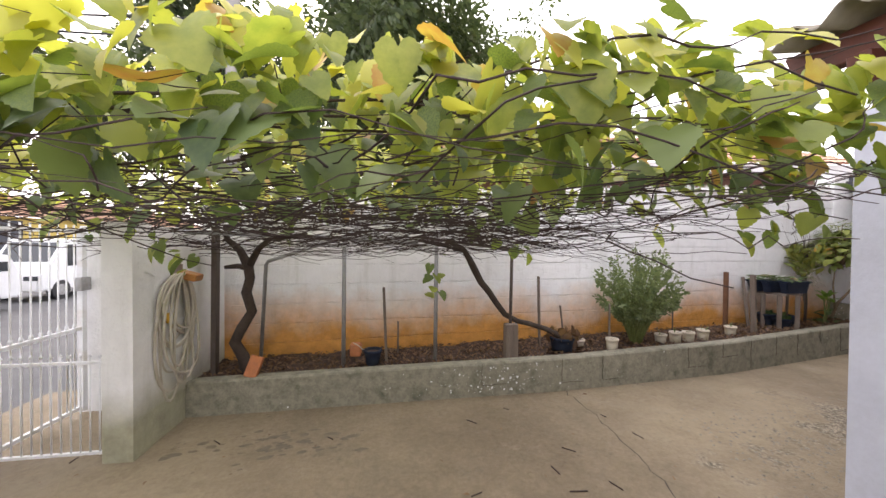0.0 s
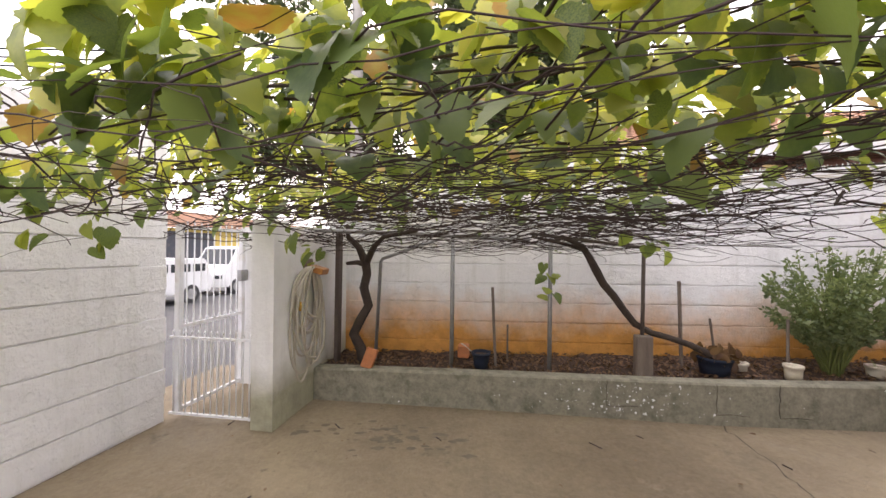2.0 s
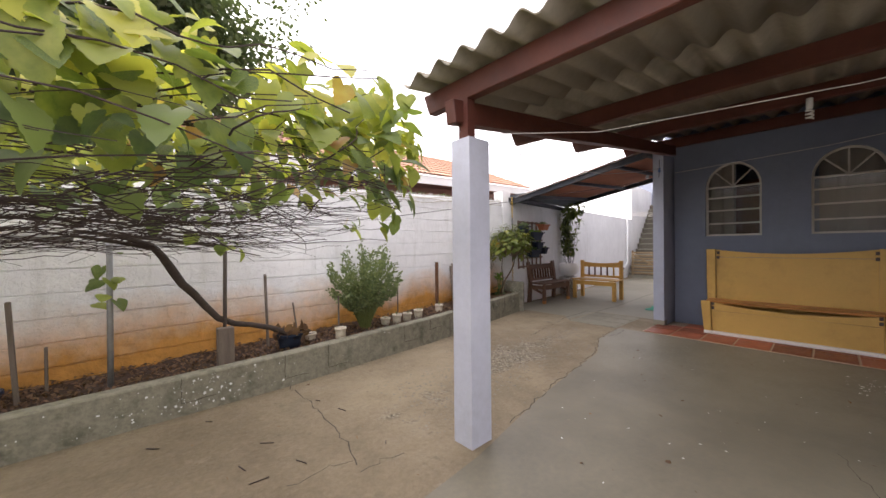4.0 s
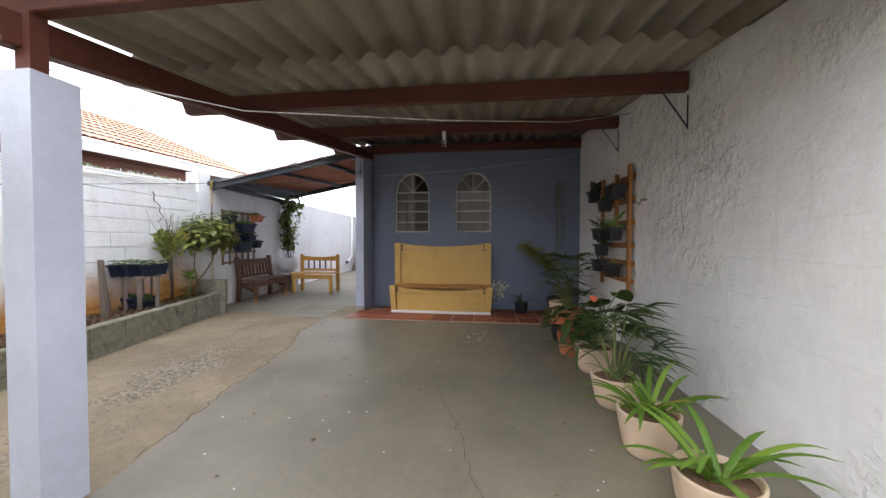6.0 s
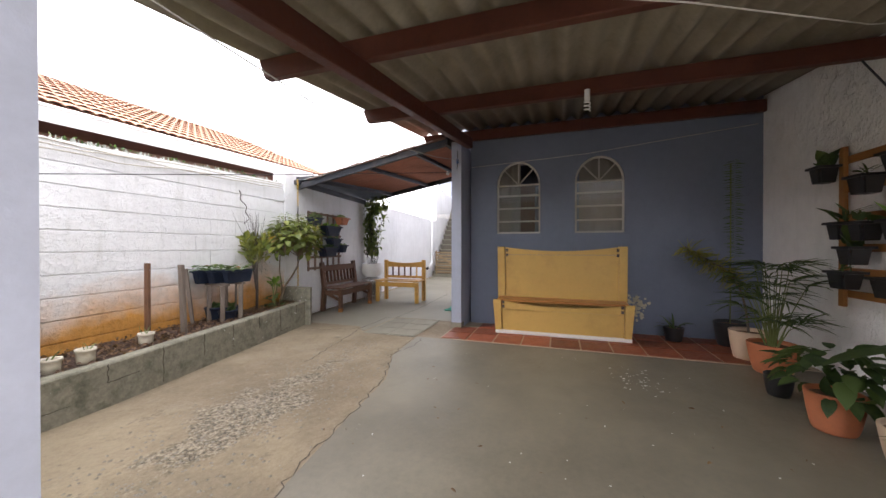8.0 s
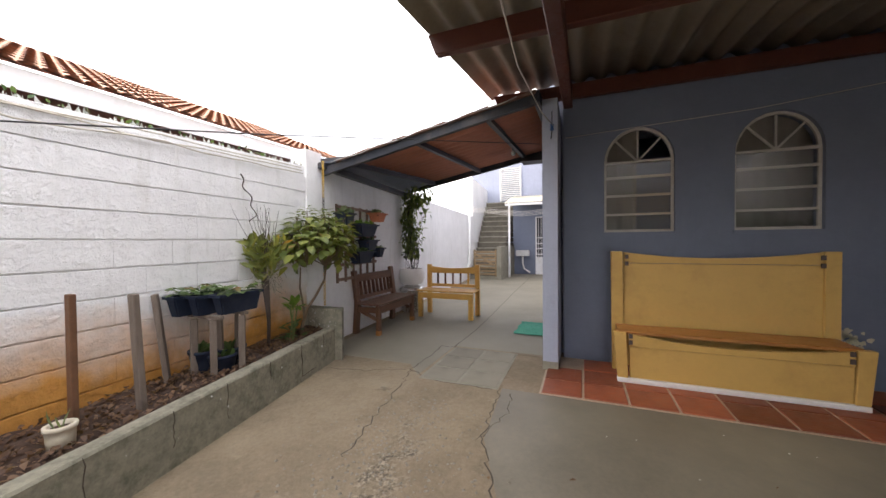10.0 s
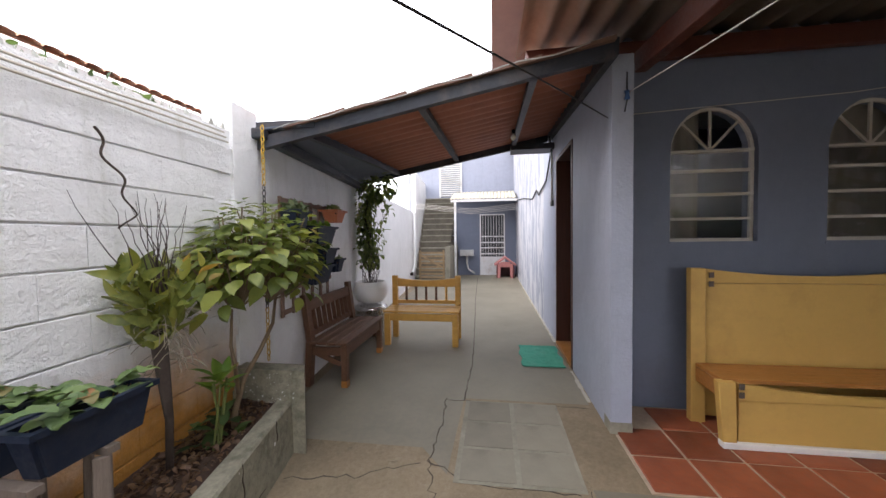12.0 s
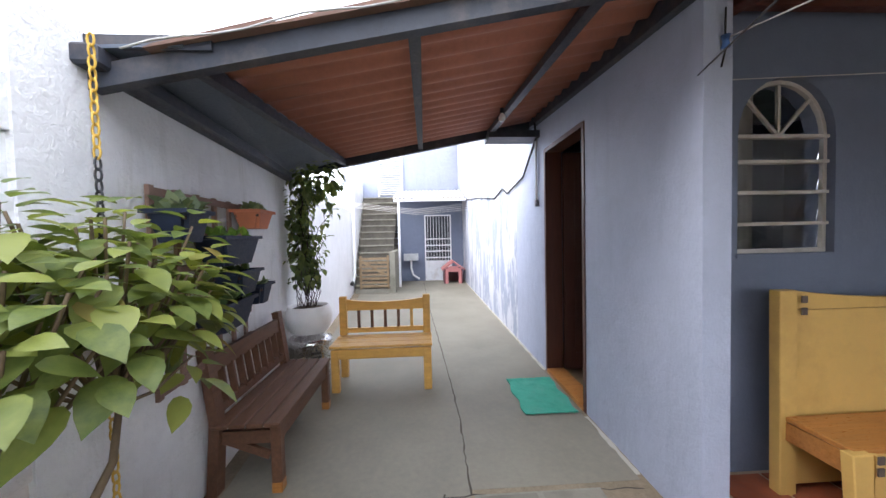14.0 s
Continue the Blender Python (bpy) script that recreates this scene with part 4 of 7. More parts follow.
# bushy shrub
shrub = thing("shrub", "bushy grey-green shrub with fine upright shoots", "shrub", pose(3.68, 3.92, 0.22))
bm = bmesh.new()
fr = []
for i in range(150):
    v = unit()
    end = Vector((v.x * 0.37, min(v.y * 0.30, 0.17), 0.56 + v.z * 0.30)) * rnd(0.85, 1.0)
    root = Vector((rnd(-0.04, 0.04), rnd(-0.03, 0.03), 0.02))
    up = max(0.0, v.z) * rnd(0.02, 0.16)
    pts = [root, root.lerp(end, 0.35) + Vector((0, 0, 0.08)), root.lerp(end, 0.7) + Vector((0, 0, 0.08)), end, end + Vector((v.x * 0.05, v.y * 0.05, 0.04 + up))]
    tube(bm, pts, [0.007, 0.005, 0.004, 0.0025, 0.0015], 4, False)
    for k in range(44):
        f = rnd(1.2, 3.99)
        q = pts[int(f)].lerp(pts[int(f) + 1], f % 1) + unit() * rnd(0, 0.03)
        w = unit()
        fr.append(leaf_frame(q, w + Vector((v.x, v.y, 0.9)) * 0.7, w.orthogonal() + Vector((0, 0, 0.5)), rnd(0.02, 0.042), 0.9))
tagged(part("stem_mass", bm, GREEN_STEM, shrub), kind="stuff")
tagged(leaves("foliage", "small", fr, GREY_LEAF, shrub, label="fine grey-green leaves"), kind="stuff")

# litter over the soil
fr = []
for i in range(4200):
    x = rnd(0.02, 6.8)
    y = rnd(front_y(x) + 0.12, wall_y(x) - 0.02)
    fr.append(leaf_frame((x, y, rim_z(x) - 0.008 + 0.02 * random.random()), (rnd(-1, 1), rnd(-1, 1), rnd(-0.3, 0.3)), (rnd(-0.5, 0.5), rnd(-0.5, 0.5), 1), rnd(0.014, 0.038)))
ob = leaves("leaf_litter", "ovate", fr, DRY_LEAF, None, 0.3, 0.5)
tagged(ob, "dry brown leaf litter and bark over the soil", "leaf litter", kind="stuff")

# ---- carport things ----
OCHRE = plain("ochre_lacquered_board", (0.598, 0.385, 0.115), rough=0.5, var=0.06, scale=3, grain=30, bumps=0.06, dirt=(0.42, 0.26, 0.08), spec=0.35)
SEAT_WOOD = plain("orange_varnished_wood", (0.36, 0.155, 0.04), rough=0.35, var=0.25, scale=6, grain=30, bumps=0.1, stretch=(6, 0.6, 6))
YELLOW_WOOD = plain("yellow_varnished_pine", (0.60, 0.34, 0.085), rough=0.35, var=0.15, scale=6, grain=40, bumps=0.1, stretch=(6, 1, 6), dirt=(0.42, 0.22, 0.06))
DARK_WOOD = plain("dark_weathered_bench_wood", (0.115, 0.055, 0.03), rough=0.55, var=0.35, scale=6, grain=40, bumps=0.25, stretch=(0.8, 6, 6), dirt=(0.06, 0.035, 0.025))
LATTICE_WOOD = plain("orange_brown_lattice_wood", (0.34, 0.15, 0.045), rough=0.6, var=0.2, scale=6, grain=40, bumps=0.2)
GREY_LATTICE = plain("grey_brown_lattice_wood", (0.20, 0.125, 0.09), rough=0.8, var=0.25, scale=6, grain=40, bumps=0.3)
TERRA = plain("terracotta_pot", (0.50, 0.17, 0.08), rough=0.7, var=0.12, scale=6, bumps=0.15, dirt=(0.34, 0.13, 0.07))
BEIGE = plain("beige_plastic_pot", (0.62, 0.47, 0.34), rough=0.5, var=0.06, scale=5, bumps=0.06, dirt=(0.46, 0.35, 0.25))
TILE = plain("terracotta_floor_tile", (0.34, 0.098, 0.046), rough=0.5, var=0.28, scale=5, grain=40, bumps=0.2, dirt=(0.22, 0.07, 0.04), vary=0.55)
GROUT = plain("sandy_grout", (0.42, 0.33, 0.25), rough=0.9, var=0.2, scale=10, bumps=0.4)
GREY_TILE = plain("grey_white_floor_tile", (0.265, 0.243, 0.192), rough=0.8, var=0.12, scale=5, bumps=0.15, dirt=(0.16, 0.14, 0.105), vary=0.2)
STEEL = plain("brushed_stainless_steel", (0.60, 0.59, 0.58), rough=0.25, metal=1.0, var=0.08, scale=5, bumps=0.05)
WHITE_CERAMIC = plain("white_ribbed_ceramic", (0.76, 0.75, 0.73), rough=0.35, var=0.05, scale=5, bumps=0.05, dirt=(0.6, 0.57, 0.52))
MAT_GREEN = plain("sea_green_woven_mat", (0.06, 0.34, 0.24), rough=0.9, var=0.15, scale=12, grain=160, bumps=0.8, dirt=(0.12, 0.34, 0.27))
DOOR_WOOD = plain("dark_brown_door_wood", (0.085, 0.032, 0.022), rough=0.45, var=0.25, scale=5, grain=40, bumps=0.15, stretch=(6, 6, 0.6))
CLOTH = plain("grey_curtain_cloth", (0.23, 0.212, 0.19), rough=0.9, var=0.12, scale=4, grain=80, bumps=0.3)
CLAY = plain("bark_mulch", (0.17, 0.095, 0.06), rough=0.9, var=0.5, scale=30, grain=60, bumps=0.9)
CABLE = plain("black_cable", (0.02, 0.02, 0.022), rough=0.6, var=0.2, scale=10)
ROPE = plain("pale_rope", (0.55, 0.53, 0.50), rough=0.8, var=0.1, scale=20)
RED_FLOWER = plain("red_flower", (0.55, 0.10, 0.04), rough=0.4, var=0.1, scale=20)
PINK = plain("faded_pink_plastic", (0.50, 0.20, 0.19), rough=0.5, var=0.1, scale=8)
glass, gnt, gns, glk, gb = nodes_of("window_glass")
gb.inputs["Base Color"].default_value = (0.9, 0.93, 0.95, 1)
gb.inputs["Roughness"].default_value = 0.03
gb.inputs["Transmission Weight"].default_value = 1.0
gb.inputs["IOR"].default_value = 1.45
bulb, bnt, bns, blk, bb = nodes_of("bulb_glass")
bb.inputs["Base Color"].default_value = (0.85, 0.85, 0.83, 1)
bb.inputs["Roughness"].default_value = 0.25

CREAM_STEEL = plain("cream_painted_steel", (0.50, 0.475, 0.43), rough=0.5, var=0.12, scale=8, dirt=(0.34, 0.30, 0.25))
# windows: steel frames with a fan head and four rows of panes
for i, (c, w) in enumerate(WIN):
    win = thing("window_%d" % (i + 1), "arched window with cream steel bars and grey curtains", "window", kind="structure")
    xf = HX + 0.055
    bm = bmesh.new()
    pts = [(xf, y, z) for y, z in arch(c, w - 0.02, 1.885, 2.19)]
    for a, b in zip(pts, pts[1:]):
        bar(bm, a, b, 0.024, 0.024, (1, 0, 0))
    bar(bm, (xf, c - w / 2 + 0.01, 1.247), (xf, c + w / 2 - 0.01, 1.247), 0.03, 0.024)
    part("window_frame", bm, CREAM_STEEL, win)
    for z in (1.40, 1.575, 1.745, 1.885):
        bm = bmesh.new()
        bar(bm, (xf - 0.012, c - w / 2 + 0.012, z), (xf - 0.012, c + w / 2 - 0.012, z), 0.045, 0.018)
        part("glazing_bar", bm, CREAM_STEEL, win)
    for dy, dz in ((0, 0.29), (-0.19, 0.215), (0.19, 0.215)):
        bm = bmesh.new()
        bar(bm, (xf, c, 1.89), (xf, c + dy, 1.885 + dz), 0.016, 0.016)
        part("fan_bar", bm, CREAM_STEEL, win)
    for z0, z1 in ((1.26, 1.39), (1.41, 1.565), (1.585, 1.735), (1.755, 1.875)):
        bm = bmesh.new()
        bar(bm, (xf + 0.012, c - w / 2 + 0.02, (z0 + z1) / 2), (xf + 0.012, c + w / 2 - 0.02, (z0 + z1) / 2), 0.004, z1 - z0 + 0.006, (-0.16, 0, 1))
        ob = part("pane", bm, glass, win)
        ob.visible_shadow = False
    bm = bmesh.new()
    box(bm, HX - 0.012, HX + 0.09, c - w / 2 - 0.01, c + w / 2 + 0.01, 1.212, 1.234)
    part("window_sill", bm, BLUE, win)
    bm = bmesh.new()
    cols = []
    y0, y1 = (c - 0.01, c + w / 2 + 0.12) if i == 0 else (c - w / 2 - 0.1, c + w / 2 - 0.06)
    for k in range(41):
        y = y0 + (y1 - y0) * k / 40
        x = HX + 0.215 + 0.004 * math.sin(k * 0.9) + 0.010 * math.sin(k * 0.45)
        cols.append([bm.verts.new((x, y, z)) for z in (1.12, 1.5, 1.9, 2.28)])
    for a, b in zip(cols, cols[1:]):
        for j in range(3):
            bm.faces.new((a[j], b[j], b[j + 1], a[j + 1])).smooth = True
    tagged(part("curtain", bm, CLOTH), "grey cloth curtain hanging behind an arched window", "curtain")


# bench made of a bed's headboard and footboard
def board(bm, y0, y1, z0, z1, x, t, dip, splay=0.0, n=16, lean=0.0):
    """A board across y with a dipped top edge."""
    front, back = [], []
    for k in range(n + 1):
        f = k / n
        dz = dip * (1 - (2 * f - 1) ** 2) if 0.0 < f < 1.0 else 0.0
        yb, yt = y0 + splay + (y1 - y0 - 2 * splay) * f, y0 + (y1 - y0) * f
        for lst, xx in ((front, x), (back, x + t)):
            lst.append((bm.verts.new((xx - lean, yb, z0)), bm.verts.new((xx + lean, yt, z1 - dz))))
    for k in range(n):
        bm.faces.new((front[k][0], front[k + 1][0], front[k + 1][1], front[k][1]))
        bm.faces.new((back[k][0], back[k][1], back[k + 1][1], back[k + 1][0]))
        bm.faces.new((front[k][1], front[k + 1][1], back[k + 1][1], back[k][1]))
        bm.faces.new((front[k][0], back[k][0], back[k + 1][0], front[k + 1][0]))
    for k in (0, n):
        bm.faces.new((front[k][0], front[k][1], back[k][1], back[k][0]))


bench = thing("storage_bench", "ochre bench made from a bed headboard on terracotta tiles", "bench")
bm = bmesh.new()
board(bm, 0.235, 1.565, 0.05, 0.955, 7.50, 0.03, 0.0, 0.0)
part("backrest", bm, OCHRE, bench, "ochre headboard panel")
bm = bmesh.new()
board(bm, 0.235, 1.565, 0.959, 1.055, 7.496, 0.034, 0.05, 0.0)
part("top_rail", bm, OCHRE, bench)
for y in (0.19, 1.61):
    bm = bmesh.new()
    s = 1 if y > 1 else -1
    vs = [bm.verts.new(p) for p in ((7.475, y - 0.045 * 1, 0.0), (7.475, y + 0.045, 0.0), (7.475, y + 0.052 + 0.005 * s, 1.06), (7.475, y - 0.042 + 0.005 * s, 1.06))]
    r = bmesh.ops.extrude_face_region(bm, geom=[bm.faces.new(vs)])
    bmesh.ops.translate(bm, vec=(0.06, 0, 0), verts=[v for v in r["geom"] if isinstance(v, bmesh.types.BMVert)])
    bevelled(bm, 0.004)
    part("back_post", bm, OCHRE, bench)
bm = bmesh.new()
box(bm, 7.20, 7.48, 0.17, 1.63, 0.395, 0.42)
bevelled(bm, 0.004)
part("seat", bm, SEAT_WOOD, bench, "varnished orange-brown seat")
bm = bmesh.new()
board(bm, 0.230, 1.550, 0.055, 0.302, 7.182, 0.030, 0.0, 0.0)
part("front_panel", bm, OCHRE, bench)
bm = bmesh.new()
board(bm, 0.225, 1.555, 0.306, 0.405, 7.176, 0.03, 0.055, 0.0)
part("front_rail", bm, OCHRE, bench)
for y, s in ((0.19, -1), (1.60, 1)):
    bm = bmesh.new()
    vs = [bm.verts.new(p) for p in ((7.168, y - 0.038, 0.05), (7.168, y + 0.038, 0.05), (7.168, y + 0.048 + 0.022 * s, 0.415), (7.168, y - 0.048 + 0.022 * s, 0.415))]
    r = bmesh.ops.extrude_face_region(bm, geom=[bm.faces.new(vs)])
    bmesh.ops.translate(bm, vec=(0.05, 0, 0), verts=[v for v in r["geom"] if isinstance(v, bmesh.types.BMVert)])
    bevelled(bm, 0.004)
    part("front_post", bm, OCHRE, bench)
    for z in (0.34, 0.39):
        bm = bmesh.new()
        box(bm, 7.163, 7.17, y - 0.055 * s - 0.014, y - 0.055 * s + 0.014, z - 0.017, z + 0.017)
        part("bolt_slot", bm, DARK_POLE, bench, "dark slot with a steel bolt")
    for z in (0.955, 1.015):
        bm = bmesh.new()
        box(bm, 7.468, 7.476, y - 0.058 * s - 0.014, y - 0.058 * s + 0.014, z - 0.018, z + 0.018)
        part("bolt_slot", bm, DARK_POLE, bench, "dark slot with a steel bolt")
for y in (0.16, 1.60):
    bm = bmesh.new()
    box(bm, 7.22, 7.478, y, y + 0.03, 0.30, 0.393)
    part("side_apron", bm, SEAT_WOOD, bench)
bm = bmesh.new()
box(bm, 7.162, 7.22, 0.15, 1.64, 0.014, 0.052)
bevelled(bm, 0.005)
part("plinth", bm, WHITE_PAINT, bench, "white painted foot strip")

# spiral lamp under the roof
lamp = thing("ceiling_lamp", "white spiral energy-saving bulb hanging from a beam", "lamp", pose(5.98, 0.69, 2.29))
bm = bmesh.new()
lathe(bm, [(0, 0.03), (0.022, 0.03), (0.022, -0.05), (0.018, -0.06), (0, -0.06)], sides=16)
part("socket", bm, WHITE_PAINT, lamp)
bm = bmesh.new()
tube(bm, [(0.022 * math.cos(k * 0.6), 0.022 * math.sin(k * 0.6), -0.06 - 0.0028 * k) for k in range(30)], 0.0075, 7)
part("tube", bm, bulb, lamp, "white spiral tube")

# clothes line across the carport
pole("clothes_line", [(3.27, 1.99, 1.78), (3.75, 1.45, 1.76), (4.3, 0.5, 1.86), (5.1, -0.45, 2.08), (5.77, -1.2, 2.36)], 0.003, ROPE, "pale clothes line sagging across the carport", "clothes line", 5)
pole("clothes_line", [(7.29, 2.14, 2.18), (6.5, 2.16, 2.03), (5.5, 2.15, 1.87), (4.5, 2.08, 1.78), (3.36, 1.99, 1.76)], 0.003, ROPE, "pale line from the corner pier to the carport post", "clothes line", 5)
pole("wire", [(7.62, 2.05, 2.15), (7.64, 0.6, 2.22), (7.64, -1.15, 2.40)], 0.003, ROPE, "thin white wire along the house front", "wire", 5)
for xb in (4.77, 6.08):
    br = thing("beam_bracket", "black iron bracket under a roof beam", "bracket", group="roof beam brackets")
    bm = bmesh.new()
    bar(bm, (xb, -1.195, roof_z(xb) - 0.16), (xb, -1.195, roof_z(xb) - 0.40), 0.012, 0.006, (0, 1, 0))
    part("upright", bm, DARK_STEEL, br)
    bm = bmesh.new()
    bar(bm, (xb, -1.19, roof_z(xb) - 0.38), (xb, -1.03, roof_z(xb) - 0.14), 0.012, 0.006)
    part("brace", bm, DARK_STEEL, br)
bm = bmesh.new()
tube(bm, [(5.43, -1.215, 1.47), (5.43, -1.17, 1.47), (5.45, -1.165, 1.44), (5.47, -1.17, 1.43), (5.49, -1.165, 1.45)], 0.006, 6)
lathe(bm, [(0, 0), (0.03, 0), (0.03, 0.01), (0, 0.01)], (5.43, -1.2, 1.46), 12)
tagged(part("wall_hook", bm, GALV), "steel hook on the white wall", "hook")

# wall lattice with orchid pots
lat = thing("wall_lattice", "orange-brown wooden lattice holding black pots on the wall", "lattice")
for x, z0, z1 in ((5.68, 0.60, 1.84), (6.02, 1.22, 1.80), (6.46, 0.60, 1.82)):
    bm = bmesh.new()
    bar(bm, (x, -1.165, z0), (x, -1.165, z1), 0.05, 0.03, (0, 1, 0))
    bevelled(bm, 0.003)
    part("stile", bm, LATTICE_WOOD, lat)
for z in (1.72, 1.50, 1.28, 1.05, 0.87, 0.70):
    bm = bmesh.new()
    bar(bm, (5.64, -1.192, z), (6.52, -1.192, z), 0.022, 0.055)
    bevelled(bm, 0.003)
    part("rail", bm, LATTICE_WOOD, lat)


def square_pot(name, x, y, z, w, d, h, material, label, plant=None, n=10, size=0.14, kind="lance", group="", taper=0.8, yaw=0):
    ob = thing(name, label, "plant pot", pose(x, y, z, 0, 0, yaw), group)
    bm = bmesh.new()
    t = taper
    lo = [bm.verts.new((sx * w / 2 * t, sy * d / 2 * t, 0)) for sx, sy in ((-1, -1), (1, -1), (1, 1), (-1, 1))]
    hi = [bm.verts.new((sx * w / 2, sy * d / 2, h - 0.02)) for sx, sy in ((-1, -1), (1, -1), (1, 1), (-1, 1))]
    l1 = [bm.verts.new((sx * (w / 2 + 0.012), sy * (d / 2 + 0.012), h - 0.018)) for sx, sy in ((-1, -1), (1, -1), (1, 1), (-1, 1))]
    l2 = [bm.verts.new((sx * (w / 2 + 0.012), sy * (d / 2 + 0.012), h)) for sx, sy in ((-1, -1), (1, -1), (1, 1), (-1, 1))]
    l3 = [bm.verts.new((sx * (w / 2 - 0.006), sy * (d / 2 - 0.006), h)) for sx, sy in ((-1, -1), (1, -1), (1, 1), (-1, 1))]
    l4 = [bm.verts.new((sx * (w / 2 - 0.01), sy * (d / 2 - 0.01), h - 0.03)) for sx, sy in ((-1, -1), (1, -1), (1, 1), (-1, 1))]
    bm.faces.new(lo)
    for a, b in ((lo, hi), (hi, l1), (l1, l2), (l2, l3), (l3, l4)):
        for k in range(4):
            bm.faces.new((a[k], a[(k + 1) % 4], b[(k + 1) % 4], b[k]))
    bmesh.ops.bevel(bm, geom=[e for e in bm.edges if abs(e.verts[0].co.z - e.verts[1].co.z) > h * 0.5], offset=min(w, d) * 0.12, segments=2, affect="EDGES")
    part("pot_body", bm, material, ob)
    bm = bmesh.new()
    box(bm, -w / 2 + 0.012, w / 2 - 0.012, -d / 2 + 0.012, d / 2 - 0.012, h - 0.045, h - 0.028)
    part("potting_soil", bm, SOIL, ob)
    if plant:
        fr = []
        for k in range(n):
            v = Vector((rnd(-1, 1), rnd(-1, 1), rnd(0.2, 1.4)))
            fr.append(leaf_frame((rnd(-w, w) * 0.38, rnd(-d, d) * 0.3, h - 0.02 + rnd(0, size * 0.5)), v, unit() + Vector((0, 0, 0.8)), size * rnd(0.6, 1.2)))
        leaves("foliage", kind, fr, plant, ob)
    return ob


for x, z, w, kind, s, mat in ((6.52, 1.56, 0.13, "ovate", 0.13, DARK_LEAF), (5.80, 1.52, 0.26, "small", 0.04, GREY_LEAF), (6.12, 1.42, 0.15, "lance", 0.10, DARK_LEAF),
                              (6.32, 1.11, 0.14, "lance", 0.18, DARK_LEAF), (6.12, 1.10, 0.13, "ovate", 0.10, DARK_LEAF), (5.84, 1.10, 0.17, "lance", 0.17, LIME_LEAF),
                              (6.22, 0.93, 0.14, "ovate", 0.12, DARK_LEAF), (6.30, 0.75, 0.17, "lance", 0.10, DARK_LEAF), (5.90, 0.73, 0.20, "lance", 0.08, GREY_LEAF)):
    square_pot("orchid_pot", x, -1.08, z, w, 0.13, 0.13, BLACK, "black plastic orchid pot hung on the lattice", mat, 9, s, kind, "pots on the wall lattice")


# row of potted plants
def floor_pot(x, y, r, h, material, label, foot=0.68):
    ob = thing("potted_plant", label, "potted plant", pose(x, y, 0.0), "")
    bm = bmesh.new()
    prof = [(0, 0.0), (r * foot, 0.0), (r * (foot + 0.06), 0.012)]
    for k in range(1, 8):
        f = k / 7
        prof.append((r * (foot + (1 - foot) * (f ** 0.6)), h * f * 0.97))
    prof += [(r, h), (r - 0.006, h + 0.004), (r - 0.014, h), (r - 0.018, h * 0.88)]
    lathe(bm, prof, sides=36)
    part("pot_body", bm, material, ob)
    bm = bmesh.new()
    lathe(bm, [(r - 0.016, h * 0.88), (r * 0.5, h * 0.91), (0, h * 0.90)], sides=24)
    part("potting_soil", bm, CLAY, ob)
    return ob


def strap_leaves(ob, n, z, length, width, mat, lift=(0.5, 1.6), spread=0.05, name="leaf_mass", bend=1.0):
    """Long arching blades from one crown."""
    bm = bmesh.new()
    for k in range(n):
        a = k * 2.399 + rnd(-0.4, 0.4)
        L, up = length * rnd(0.65, 1.1), rnd(*lift)
        p = Vector((rnd(-spread, spread), rnd(-spread, spread), z))
        d = Vector((math.cos(a), math.sin(a), up)).normalized()
        side = Vector((-math.sin(a), math.cos(a), 0))
        rows = []
        for s in range(9):
            f = s / 8
            w = width * (0.5 + 1.6 * f) * (1 - f ** 2.2) + 0.001
            nrm = side.cross(d).normalized()
            rows.append([bm.verts.new(p + side * w + nrm * w * 0.35), bm.verts.new(p), bm.verts.new(p - side * w + nrm * w * 0.35)])
            p = p + d * (L / 8)
            d = (d + Vector((0, 0, -0.20 * bend * (0.4 + f)))).normalized()
        for r0, r1 in zip(rows, rows[1:]):
            for j in (0, 1):
                bm.faces.new((r0[j], r0[j + 1], r1[j + 1], r1[j])).smooth = True
    return tagged(part(name, bm, mat, ob), kind="stuff")


def fan_palm(ob, n, z, height, mat, spread, frond=0.24, fingers=8):
    """Thin canes, each ending in fans of narrow fingers."""
    bm = bmesh.new()
    fr = []
    for k in range(n):
        a = rnd(0, math.tau)
        top = Vector((math.cos(a) * spread * rnd(0.2, 1), math.sin(a) * spread * rnd(0.2, 1), z + height * rnd(0.25, 1.0)))
        base = Vector((top.x * 0.15, top.y * 0.15, z))
        tube(bm, [base, base.lerp(top, 0.5) + Vector((0, 0, 0.05)), top], [0.006, 0.004, 0.003], 5, False)
        out = Vector((math.cos(a), math.sin(a), rnd(0.1, 1.1))).normalized()
        side = out.cross(Vector((0, 0, 1))).normalized()
        for q in range(fingers):
            g = (q - (fingers - 1) / 2) / fingers * 2.6
            d = out * math.cos(g) + side * math.sin(g) + Vector((0, 0, -0.15))
            fr.append(leaf_frame(top, d, Vector((0, 0, 1)) + out * 0.3, frond * rnd(0.75, 1.1), rnd(0.36, 0.56)))
    part("cane", bm, GREEN_STEM, ob)
    return tagged(leaves("fronds", "lance", fr, mat, ob, 0.4, 0.35), kind="stuff")


